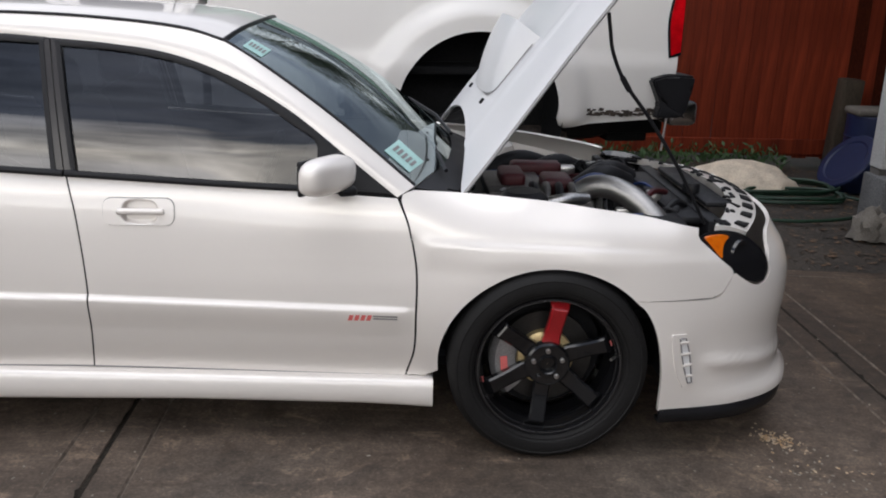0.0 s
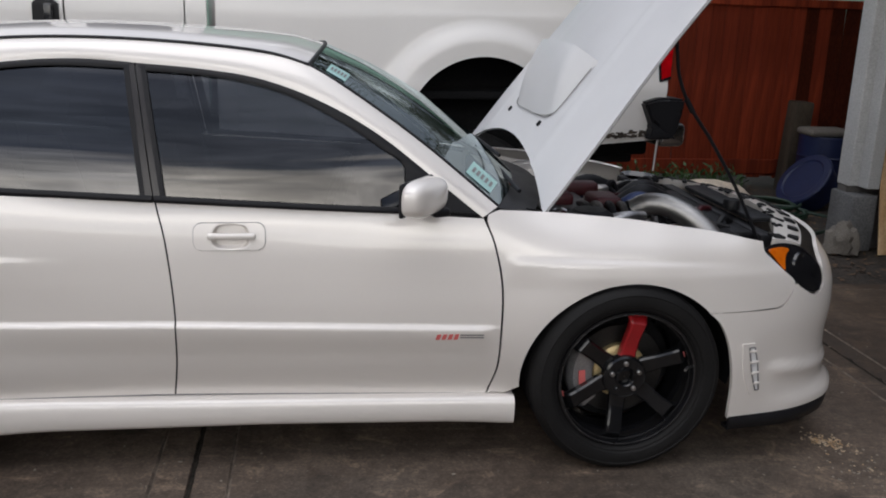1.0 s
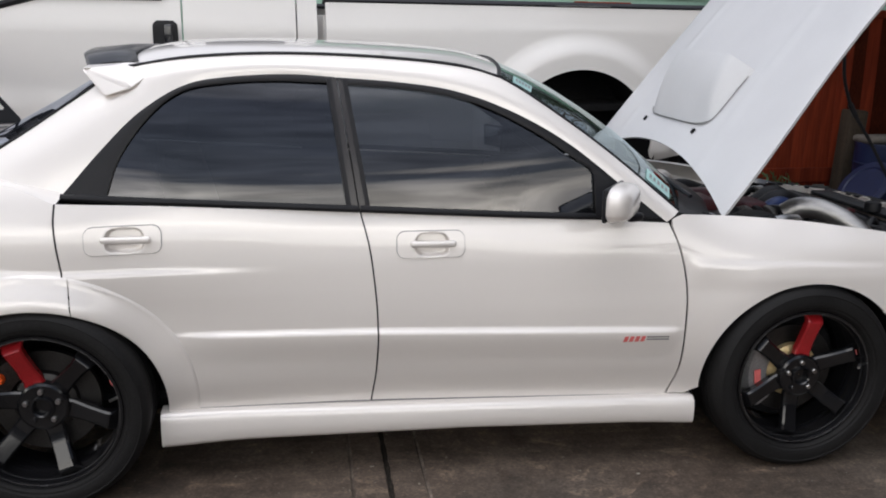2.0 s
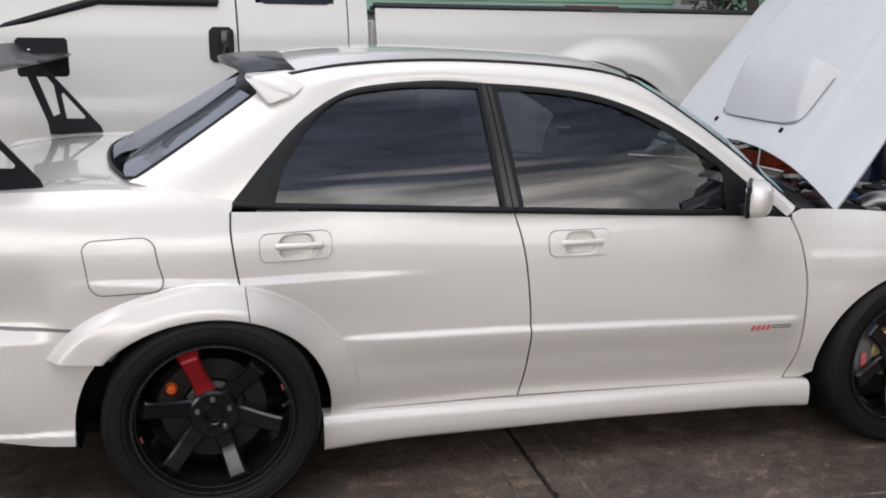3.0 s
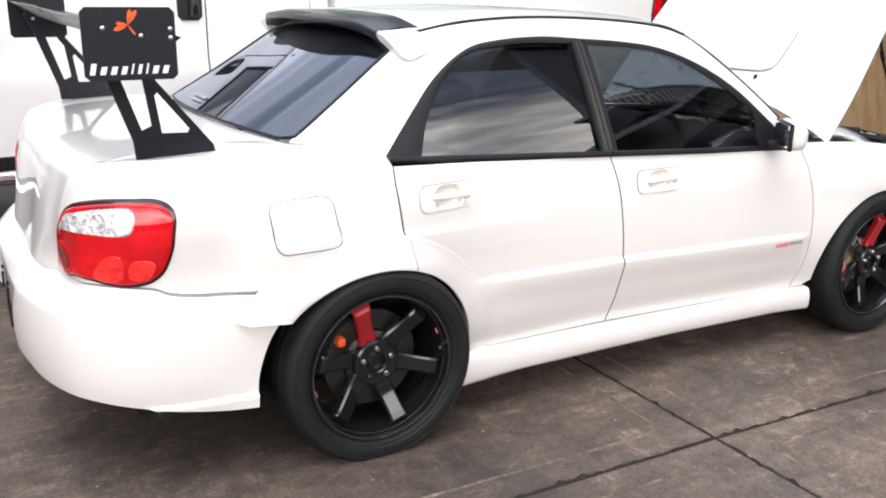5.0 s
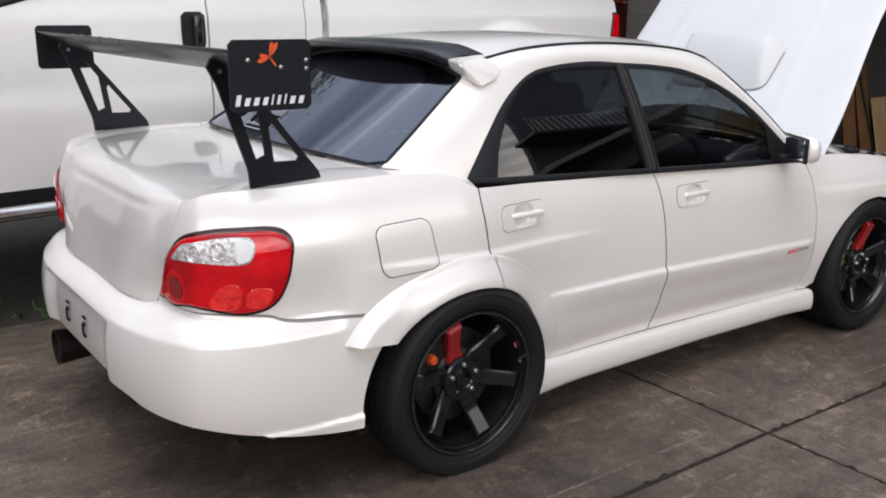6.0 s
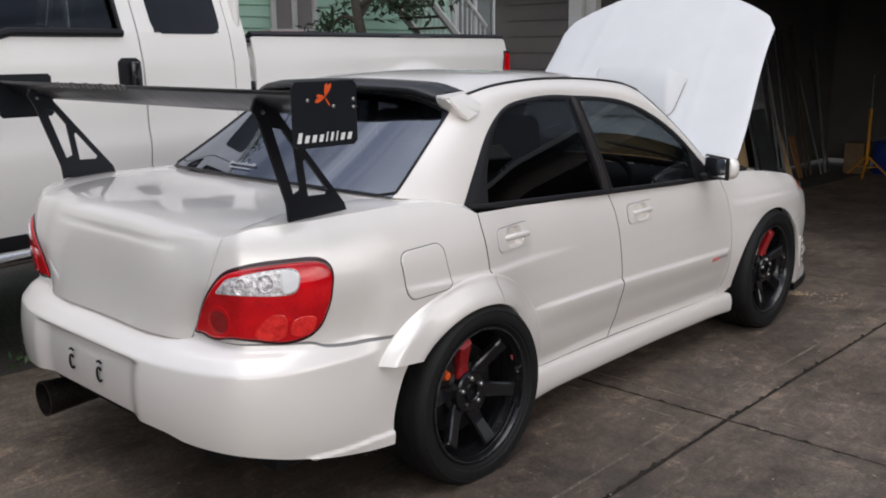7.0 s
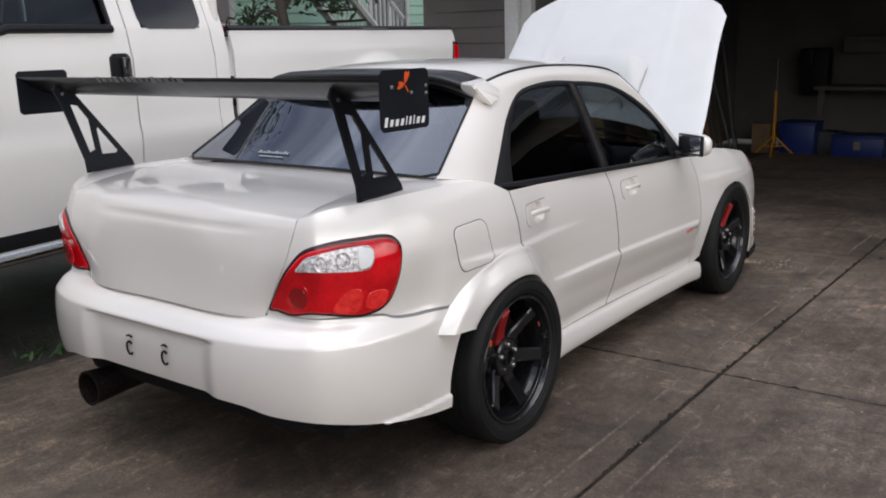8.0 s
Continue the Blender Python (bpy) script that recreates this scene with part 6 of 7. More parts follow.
def slab_mesh(x0, x1, y0, y1):
    """A slab with a tooled margin along its edges."""
    bm = bmesh.new()
    loops = []
    for d, h in ((0.0, -0.05), (0.0, -0.010), (0.006, 0.0), (0.112, 0.0), (0.118, -0.007), (0.126, 0.0)):
        loops.append([bm.verts.new((x, y, gz(x) + h)) for x, y in ((x0 + d, y0 + d), (x1 - d, y0 + d), (x1 - d, y1 - d), (x0 + d, y1 - d))])
    for row, (a, b) in enumerate(zip(loops, loops[1:])):
        for k in range(4):
            bm.faces.new((a[k], a[(k + 1) % 4], b[(k + 1) % 4], b[k])).material_index = 1 if row > 2 else 0
    bm.faces.new(loops[-1])
    return bm


XJ = [-10.455, -7.455, -4.455, -1.455, 1.545, 4.545, 7.545, 10.5]
YJ = [-10.0, -7.115, -4.215, -1.315, 1.45]
for i in range(len(XJ) - 1):
    for j in range(len(YJ) - 1):
        part("slab", slab_mesh(XJ[i] + 0.005, XJ[i + 1] - 0.005, YJ[j] + 0.006, YJ[j + 1] - 0.006), CONCRETE, driveway, smooth=False).data.materials.append(WORNEDGE)
# dirt packed in the joints, with ragged edges
rnd = random.Random(17)


def joint_dirt(a, b):
    a, b = Vector(a), Vector(b)
    side = Vector((-(b - a).y, (b - a).x, 0)).normalized()
    k = int((b - a).length / 0.03)
    bm = bmesh.new()
    prev = None
    for i in range(k + 1):
        p = a + (b - a) * (i / k)
        w = [0.0085 + rnd.uniform(-.003, .0025) + (rnd.uniform(.003, .008) if rnd.random() < .08 else 0) for _ in range(2)]
        now = [bm.verts.new((q.x, q.y, gz(q.x) + h)) for q, h in ((p - side * w[0], max(-.004, .0012 + (w[0] - .012) * 1.2)), (p, -.005), (p + side * w[1], max(-.004, .0012 + (w[1] - .012) * 1.2)))]
        if prev:
            for m in range(2):
                bm.faces.new((prev[m], now[m], now[m + 1], prev[m + 1]))
        prev = now
    bm.normal_update()
    if bm.faces[:][0].normal.z < 0:
        bmesh.ops.reverse_faces(bm, faces=bm.faces[:])
    part("joint_dirt", bm, JOINTDIRT, driveway)


for x in XJ[2:6]:
    joint_dirt((x, -6.0, 0), (x, 1.4, 0))
for y in YJ[2:4]:
    joint_dirt((-9.0, y, 0), (6.5, y, 0))
# scattered chips and the spill near the nose of the car
bm = bmesh.new()
for k in range(520):
    if k < 60:
        x, y = random.gauss(.93, .16), random.gauss(-.92, .11)
    else:
        x, y = random.uniform(-4.5, 4), random.uniform(-2.6, 1.5)
    s = random.uniform(.002, .005)
    m = Matrix.Translation((x, y, gz(x) + s * 0.3)) @ Matrix.Rotation(random.uniform(0, 6), 4, "Z") @ Matrix.Diagonal((s * random.uniform(.8, 2.2), s, s * .5, 1))
    bmesh.ops.create_icosphere(bm, subdivisions=1, radius=1, matrix=m)
tagged(part("driveway_grit", bm, material("pale_grit", (0.26, 0.23, 0.19), 0.95, 0, 0.3, 8, 120)), "scattered pale grit and crumbs on the concrete", "grit", kind="stuff")

bm = bmesh.new()
for k in range(150):
    a, b = random.gauss(0, 1), random.gauss(0, 1)
    x, y = .925 + .042 * a, -.675 - .015 * a + .034 * b
    if k % 7 == 0:
        x, y = random.gauss(.95, .10), random.gauss(-.88, .08)
    s = random.uniform(.002, .0045)
    m = Matrix.Translation((x, y, gz(x) + s * .4)) @ Matrix.Rotation(random.uniform(0, 6), 4, "Z") @ Matrix.Rotation(random.uniform(-.3, .3), 4, "X") @ Matrix.Diagonal((s * random.uniform(1.0, 3.2), s, s * .5, 1))
    bmesh.ops.create_icosphere(bm, subdivisions=1, radius=1, matrix=m)
tagged(part("wood_chips", bm, material("tan_wood_chips", (0.34, 0.21, 0.10), 0.9, 0, 0.3, 30, 200, second=(0.42, 0.35, 0.26))), "small spill of tan wood chips on the concrete", "wood chips", kind="stuff")

# ---- white pickup truck alongside, nose away from the garage ----
TY = 1.62
truck = thing("pickup_truck", (-1.9, TY, gz(-1.2)), "white extended-cab pickup truck with rust above the bumper", "truck")


def truck_y(x, z):
    d = np.interp(z, [.55, .70, .98, 1.04, 1.11, 1.30, 1.46, 1.49, 1.60, 1.66, 2.05], [.05, .03, .004, 0.0, .012, .014, .018, .026, .045, .065, .20])
    r = math.hypot((x - .06) / 1.05, z - .73)
    d -= .055 * ease((.72 - r) / .14) * ease((z - .6) / .1) * (1 if x > -.9 else 0)
    return TY + d


def on_truck(G, proud=0.0):
    return np.array([[(p[0], truck_y(p[0], p[1]) - proud, p[1]) for p in row] for row in G])


def quad(x0, x1, z0, z1, nu=14, nv=18):
    return coons([(x0, z0), (x1, z0)], [(x1, z0), (x1, z1)], [(x0, z1), (x1, z1)], [(x0, z0), (x0, z1)], nu, nv, False)


def rounded(x0, x1, z0, z1, r=.07, slant=0.0):
    bot = [(x0 + r, z0), ((x0 + x1) / 2, z0), (x1 - r, z0)]
    top = [(x0 + r + slant, z1), ((x0 + x1) / 2, z1), (x1 - r + slant, z1)]
    lf = [(x0 + r, z0), (x0 + .01, z0 + r * .5), (x0, z0 + r * 1.3), (x0 + slant, z1 - r * 1.3), (x0 + .01 + slant, z1 - r * .5), (x0 + r + slant, z1)]
    rt = [(x1 - r, z0), (x1 - .01, z0 + r * .5), (x1, z0 + r * 1.3), (x1 + slant, z1 - r * 1.3), (x1 - .01 + slant, z1 - r * .5), (x1 - r + slant, z1)]
    return coons(bot, rt, top, lf, 14, 14)


def truck_side(mirror):
    F = np.array((1, -1, 1))

    def put(name, P, mat, parent, label="", rim=.015):
        P = np.array(P)
        if mirror:
            P = P * F + np.array((0, 2 * TY + 2.03, 0))
        return sheet(name, P, mat, parent, label, rim=rim, out=(0, 1 if mirror else -1, 0))
    # front door below the window, post, rear door
    fd = put("front_door", on_truck(quad(-3.52, -2.305, .66, 1.61, 24, 24)), TRUCKPAINT, truck)
    rd = put("rear_door", on_truck(quad(-2.295, -1.685, .66, 1.61, 16, 24)), TRUCKPAINT, truck)
    put("cab_post", on_truck(quad(-1.677, -1.565, .66, 2.0, 6, 30)), TRUCKPAINT, truck)
    put("door_frame", on_truck(quad(-2.395, -2.305, 1.61, 2.0, 4, 12)), TRUCKPAINT, fd)
    put("door_frame", on_truck(quad(-3.52, -2.395, 1.94, 2.0, 12, 4)), TRUCKPAINT, fd)
    put("door_frame", on_truck(quad(-2.295, -2.195, 1.61, 2.0, 4, 12)), TRUCKPAINT, rd)
    put("door_frame", on_truck(quad(-1.755, -1.685, 1.61, 2.0, 4, 12)), TRUCKPAINT, rd)
    put("door_frame", on_truck(quad(-2.195, -1.755, 1.94, 2.0, 6, 4)), TRUCKPAINT, rd)
    put("window", on_truck(quad(-3.45, -2.385, 1.605, 1.95, 10, 8), -.02), WINDOW, fd, "grey tinted window", rim=0).visible_shadow = False
    put("window", on_truck(rounded(-2.205, -1.74, 1.605, 1.96, .06), .003), BLACKGLOSS, rd, "dark rear quarter window", rim=.004)
    s = (lambda p: (p[0], 2 * TY + 2.03 - p[1], p[2])) if mirror else (lambda p: p)
    part("window_sill", tube_bm([s((x, truck_y(x, 1.6) - .004, 1.605 + (.0 if x > -3.0 else (x + 3.0) * .30))) for x in np.linspace(-3.5, -2.40, 12)], .022, 8), BLACKTRIM, fd)
    part("window_sill", tube_bm([s((-2.402, truck_y(-2.402, z) - .002, z)) for z in np.linspace(1.60, 1.95, 8)], .012, 8), BLACKTRIM, fd)
    # black pull handle in a recess
    hp = put("door_handle", on_truck(rounded(-2.455, -2.325, 1.292, 1.480, .022), .012), BLACKTRIM, fd, "black plastic door handle")
    part("handle_pull", box_bm(s((-2.375, TY - .012, 1.386)), (.05, .03, .15), .012, 3), BLACKGLOSS, hp)
    # front wing and nose
    put("front_wing", on_truck(coons([(-4.75, .75), (-4.66, .98), (-4.42, 1.10), (-4.18, 1.10), (-3.95, .98), (-3.87, .70), (-3.80, .62), (-3.53, .62)], [(-3.53, .62), (-3.53, 1.42)], [(-4.80, 1.36), (-4.2, 1.42), (-3.53, 1.44)], [(-4.75, .75), (-4.80, 1.36)], 30, 14)), TRUCKPAINT, truck)
    # bed side with its arch
    bottom = [(-1.515, .64), (-.80, .63), (-.50, .64)] + [(.06 + .51 * math.cos(radians(a)), .725 + .50 * math.sin(radians(a))) for a in (168, 150, 130, 110, 90, 70, 50, 30, 12)] + [(.585, .655), (.80, .67), (1.31, .705)]
    bed = put("bed_side", on_truck(coons(bottom, [(1.31, .705), (1.325, 1.2), (1.31, 1.55), (1.25, 1.597)], [(-1.515, 1.597), (0, 1.60), (1.25, 1.597)], [(-1.515, .64), (-1.515, 1.597)], 80, 30)), TRUCKPAINT, truck)
    put("bed_cap", [[(x, TY + .035 + .10 * t, 1.606 + .020 * math.sin(math.pi * min(1, t * 2))) for t in np.linspace(0, 1, 5)] for x in np.linspace(-1.52, 1.29, 6)], BLACKTRIM, truck, "black bed rail cap", rim=.02)
    put("tail_lamp", on_truck(coons([(1.275, 1.10), (1.335, 1.12)], [(1.335, 1.12), (1.338, 1.47)], [(1.28, 1.48), (1.338, 1.47)], [(1.275, 1.10), (1.255, 1.3), (1.28, 1.48)], 4, 12), .012), REDLENS, truck, "tall red tail lamp", rim=.03)
    put("lamp_bezel", on_truck(coons([(1.262, 1.083), (1.340, 1.10)], [(1.340, 1.10), (1.343, 1.49)], [(1.268, 1.497), (1.343, 1.49)], [(1.262, 1.083), (1.240, 1.3), (1.268, 1.497)], 4, 12), .007), BLACKGLOSS, truck, "dark lamp surround", rim=.02)
    # ragged rust over the bumper
    if not mirror:
        rnd = random.Random(5)
        for k in range(64):
            x, z = rnd.uniform(.72, 1.20), .732 + abs(rnd.gauss(0, .017)) - .006
            w, h = rnd.uniform(.004, .018), rnd.uniform(.003, .009)
            row = [[(x + w * u * (1 + .5 * rnd.random()), z + h * v * (1 + .6 * rnd.random())) for v in (-1, -.3, .4, 1)] for u in (-1, -.4, .3, 1)]
            put("rust_patch", on_truck(np.array(row), .003 + .0004 * k), RUST, bed, "ragged rust hole", rim=.001)
    put("rocker", on_truck(quad(-3.52, -1.565, .57, .655, 10, 4)), BLACKTRIM, truck)
    part("running_board", tube_bm([s((x, TY - .06, .575)) for x in np.linspace(-3.75, -1.65, 8)], .035, 12), CHROME, truck, "dull chrome running board tube")
    # wheels
    for wx in (.06, -4.30):
        c = s((wx, TY + .03, gz(wx) + .40))
        sg = -1 if mirror else 1
        bm = lathe_bm([(.21, 0), (.25, -.012), (.32, -.015), (.375, .0), (.395, .03), (.398, .06), (.39, .065), (.39, .085), (.398, .09), (.398, .17), (.39, .175), (.39, .195), (.398, .20), (.395, .23), (.37, .26), (.21, .25)], 48)
        w = part("wheel", moved(moved(bm, (0, 0, 0), Matrix.Diagonal((1, sg, 1, 1))), c), RUBBER, truck, "large black truck tyre on a grey steel rim")
        bm = lathe_bm([(.215, .0), (.205, .01), (.19, .05), (.12, .06), (.075, .03), (.07, -.02), (.06, -.03), (.001, -.03)], 40)
        part("rim", moved(moved(bm, (0, 0, 0), Matrix.Diagonal((1, sg, 1, 1))), c), STEEL, w)
        for k in range(8):
            a = k * math.pi / 4
            part("lug_nut", moved(lathe_bm([(.001, -.02), (.011, -.02), (.013, .02)], 8), (c[0] + .095 * math.cos(a), c[1] + .02 * sg, c[2] + .095 * math.sin(a))), RUST, w)
    for cx, cz, r in ((.06, .725, .54), (-4.30, .66, .52)):
        A = [(cx + r * math.cos(radians(a)), cz + r * math.sin(radians(a))) for a in range(-20, 201, 10)]
        put("wheel_liner", [[(x, TY - .02 + .5 * v, z) for v in (0, .5, 1)] for x, z in A], DARK, truck, rim=0)
        part("wheel_liner", outline_bm([s((x, TY + .42, z)) for x, z in A], .01, (0, 1, 0)), DARK, truck)


truck_side(False)
truck_side(True)
YL = TY + 2.03
rows = [[(x, TY + .16 + (YL - TY - .32) * t, 2.0 + .04 * math.sin(math.pi * t)) for t in np.linspace(0, 1, 12)] for x in np.linspace(-3.4, -1.62, 8)]
sheet("cab_roof", rows, TRUCKPAINT, truck, out=(0, 0, 1))
part("cab_back", box_bm((-1.575, (TY + YL) / 2, 1.12), (.03, 1.9, .96), .01), TRUCKPAINT, truck)
back = part("back_window", box_bm((-1.585, (TY + YL) / 2, 1.78), (.02, 1.55, .34), .008), BLACKGLOSS, truck)
for y in (TY + .14, YL - .14):
    part("cab_corner", box_bm((-1.60, y, 1.80), (.05, .16, .42), .02), TRUCKPAINT, truck)
sheet("truck_bonnet", [[(x, TY + .05 + (YL - TY - .1) * t, 1.42 + .10 * math.sin(math.pi * t) ** .6 - .03 * (-3.6 - x)) for t in np.linspace(0, 1, 14)] for x in np.linspace(-4.82, -3.5, 10)], TRUCKPAINT, truck, out=(0, 0, 1))
ws2 = [[(-3.52 + .42 * v, TY + .08 + .10 * v + (YL - TY - .16 - .2 * v) * t, 1.50 + .52 * v) for v in np.linspace(0, 1, 6)] for t in np.linspace(0, 1, 10)]
sheet("truck_windscreen", ws2, BLACKGLOSS, truck, rim=.005, out=(-1, 0, 0))
part("truck_grille", box_bm((-4.83, (TY + YL) / 2, 1.08), (.06, 1.7, .5), .02), CHROME, truck)
part("truck_bumper", box_bm((-4.93, (TY + YL) / 2, .70), (.14, 1.95, .24), .04, 3), CHROME, truck)
part("truck_frame", box_bm((-1.6, (TY + YL) / 2, .60), (6.2, 1.0, .16), .03), DARK, truck)
part("bed_floor", box_bm((-.12, (TY + YL) / 2, .98), (2.72, 1.8, .05), .01), DARK, truck)
part("bed_front", box_bm((-1.50, (TY + YL) / 2, 1.25), (.04, 1.8, .55), .01), TRUCKPAINT, truck)
part("tailgate", box_bm((1.31, (TY + YL) / 2, 1.20), (.05, 1.76, .76), .02, 3), TRUCKPAINT, truck)
part("rear_bumper", box_bm((1.42, (TY + YL) / 2, .73), (.20, 1.95, .16), .04, 3), CHROME, truck)
bm = outline_bm([(1.140, TY - .06, .955), (1.255, TY - .06, .988), (1.430, TY - .06, .978), (1.423, TY - .06, .90), (1.380, TY - .06, .735), (1.355, TY - .06, .718), (1.190, TY - .06, .715), (1.217, TY - .06, .80)], .26, (0, 1, 0))
bmesh.ops.bevel(bm, geom=bm.edges[:], offset=.014, segments=2, affect="EDGES")
part("bumper_cap", bm, BLACKTRIM, truck, "black plastic bumper end cap")
part("spare_tyre", moved(lathe_bm([(.19, -.08), (.30, -.10), (.36, -.07), (.375, 0), (.36, .07), (.30, .10), (.19, .08), (.16, .02), (.001, .02)], 40, "Z"), (.80, TY + .72, .60)), RUBBER, truck, "dusty spare tyre slung under the bed")
part("rear_axle", join(tube_bm([(.06, TY + .25, .44), (.06, TY + 1.78, .44)], .05, 12), moved(lathe_bm([(.001, -.16), (.10, -.12), (.15, 0), (.10, .12), (.001, .16)], 20), (.06, TY + 1.0, .44))), DARK, truck)
for y in (TY + .48, TY + 1.55):
    part("leaf_spring", tube_bm(spline([(-.55, y, .66), (-.2, y, .53), (.06, y, .50), (.4, y, .54), (.72, y, .66)], 16), .03, 6), DARK, truck)
part("tow_hitch", box_bm((1.25, TY + 1.0, .52), (.30, .9, .12), .02, 2), DARK, truck)
part("silencer", tube_bm([(.15, TY + .45, .52), (.75, TY + .42, .50)], .09, 14), RUST, truck)
part("bumper_bracket", tube_bm([(1.30, TY + .02, .80), (1.27, TY + .0, .50)], .008, 6), STEEL, truck)
part("truck_seat", box_bm((-2.7, (TY + YL) / 2, 1.35), (.25, 1.5, .6), .08, 3), CABIN, truck)

truck.location.x -= 0.055
truck.rotation_euler = (0, 0, radians(7.1))

# ---- timber fence behind the truck ----
FY = 5.02
# darker copy of the fence wood: the shade near the garage as colour
SHADEFENCE = material("shaded_fence_wood", (0.075, 0.015, 0.006), 0.85, 0.0, 0.4, 1.6, 40, 0.002, stretch=(4, 4, 0.6), spec=0.1)
fence = tagged(thing("timber_fence", (2.6, FY, gz(2.6)), "red-brown stained upright board timber fence", "fence"), kind="structure")
base = box_bm((0, 0, 0), (.1405, .022, 1.74), .003, 1)
for f in base.faces:
    f.smooth = False
plank_me = bpy.data.meshes.new("plank")
base.to_mesh(plank_me)
base.free()
plank_me.materials.append(FENCEWOOD)
shaded_me = plank_me.copy()
shaded_me.materials[0] = SHADEFENCE
rnd = random.Random(3)
for k in range(32):
    ob = new("plank", plank_me if k < 21 or k == 22 else shaded_me)
    x = .95 + k * .142
    ob.parent = fence
    ob.matrix_parent_inverse = Matrix.Translation(-fence.location)
    ob.matrix_basis = pose(x, FY + rnd.uniform(-.004, .004), gz(x) + .06 + .87 + rnd.uniform(-.012, .012), 0, rnd.uniform(-.4, .4), 0)
for z, y, h, w in ((.16, FY - .03, .15, .03), (1.80, FY - .02, .08, .05)):
    part("rail", box_bm((3.2, y, gz(3.2) + z), (4.6, w, h), .006, 1), FENCEWOOD, fence)
post = tagged(part("fence_post", box_bm((3.74, 4.72, gz(3.8) + .42), (.19, .19, .92), .02, 2, Matrix.Rotation(radians(3), 4, "Y")), POSTWOOD), "short weathered square timber post", "post")

# ---- garage: open front towards the drive ----
GX, GL, GB, GR = 2.70, 2.50, 10.0, -8.5
tagged(part("wall_north", box_bm(((GX + GB) / 2 + .15, GL + .02, 1.2), (GB - GX - .1, .12, 2.9), .005, 1), DARKWALL), "dark timber-lined inner garage wall", "wall", kind="structure")
tagged(part("wall_east", box_bm((GB + .06, (GL + GR) / 2, 1.2), (.12, GL - GR + .2, 2.9), .005, 1), DARKWALL), "dark back wall of the garage", "wall", kind="structure")
tagged(part("wall_south", box_bm(((GX + GB) / 2, GR - .06, 1.2), (GB - GX, .12, 2.9), .005, 1), DARKWALL), "dark side wall of the garage", "wall", kind="structure")
tagged(part("ceiling", box_bm(((GX + GB) / 2, (GL + GR) / 2, 2.72), (GB - GX + .3, GL - GR + .4, .12), .005, 1), DARKWALL), "dark garage ceiling", "ceiling", kind="structure")
head = tagged(part("wall_west", box_bm((GX + .06, (GL + GR) / 2, 2.50), (.12, GL - GR + .1, .34), .005, 1), DARKWALL), "dark timber lintel over the garage opening", "wall", kind="structure")
# overhang added above the view to shade the column and garage mouth
tagged(part("roof_eave", box_bm((GX - .15, (GL + GR) / 2 + .3, 2.74), (.55, GL - GR + 1.2, .10), .01, 1), GREYMETAL), "unseen grey overhang added to shade the garage front", "roof", kind="structure")
# roof added out of view, to keep light off the fence by the garage
tagged(part("roof_lean_to", box_bm((3.75, 4.40, 2.72), (2.1, 1.95, .08), .01, 1), GREYMETAL), "unseen grey roof added to shade the fence's right end", "roof", kind="structure")
column = thing("garage_column", (GX + .27, 2.48, gz(GX)), "white timber garage column on a grey concrete footing", "column")
part("post", join(box_bm((GX + .18 + .08, 2.50, 1.33), (.14, .16, 2.02), .006, 1), box_bm((GX + .18 + .13, 2.36, 1.33), (.10, .12, 2.02), .006, 1)), WHITEWOOD, column)
part("footing", box_bm((GX + .18 + .09, 2.46, gz(GX) + .19), (.20, .30, .42), .015, 2), GREYBASE, column)
# leaning sheets and boards
def leaning(name, x0, x1, h, y_foot, lean, mat, label, cat, th=.015, rot=0):
    bm = box_bm((0, 0, h / 2), (x1 - x0, th, h), .003, 1)
    m = Matrix.Rotation(radians(rot), 4, "Z") @ Matrix.Rotation(radians(-lean), 4, "X")
    return tagged(part(name, moved(bm, ((x0 + x1) / 2, y_foot, gz((x0 + x1) / 2)), m), mat), label, cat)


leaning("plywood_sheet", 3.06, 3.75, 1.30, 2.20, 11, PLY, "light plywood sheet leaning on the garage wall", "plywood")
leaning("plywood_sheet", 3.55, 4.65, 1.75, 2.20, 8, PLY, "large plywood sheet leaning on the garage wall", "plywood")
leaning("timber_board", 5.10, 5.34, 1.55, 2.10, 10, material("brown_timber", (0.30, 0.14, 0.06), 0.7, 0, 0.3, 3, 50, 0.001, stretch=(4, 4, .6)), "brown timber board leaning on the garage wall", "timber")
leaning("timber_board", 5.38, 5.60, 1.20, 2.06, 12, bpy.data.materials["brown_timber"], "short brown timber board leaning on the wall", "timber")
leaning("plywood_board", 5.66, 6.22, .84, 2.02, 14, PLY, "short pale plywood board against the wall", "plywood")
leaning("metal_sheet", 6.36, 6.92, 1.75, 1.98, 13, material("scuffed_pale_panel", (0.34, 0.34, 0.35), 0.7, 0, 0.4, 7, 60, second=(0.15, 0.15, 0.16)), "tall scuffed pale sheet leaning against the wall", "metal sheet")
leaning("dark_panel", 6.20, 6.75, 1.0, 1.86, 17, GREYMETAL, "dark grey panel leaning against the wall", "panel")
leaning("timber_offcut", 7.22, 7.40, .78, 1.95, 20, PLY, "short pale timber offcut", "timber")
leaning("timber_offcut", 7.46, 7.62, .60, 1.90, 18, bpy.data.materials["brown_timber"], "short brown timber offcut", "timber")
for k in range(9):
    x = 6.9 + k * .24
    bm = tube_bm([(x, 1.92 + .03 * (k % 3), gz(x)), (x + rnd.uniform(-.35, .35), 2.40, 1.5 + rnd.uniform(-.2, .5))], .014 + .008 * (k % 2), 7)
    tagged(part("long_pole", bm, random.choice([POSTWOOD, GREYMETAL, POSTWOOD])), "long thin pole leaning in the garage", "pole", "poles in the garage")
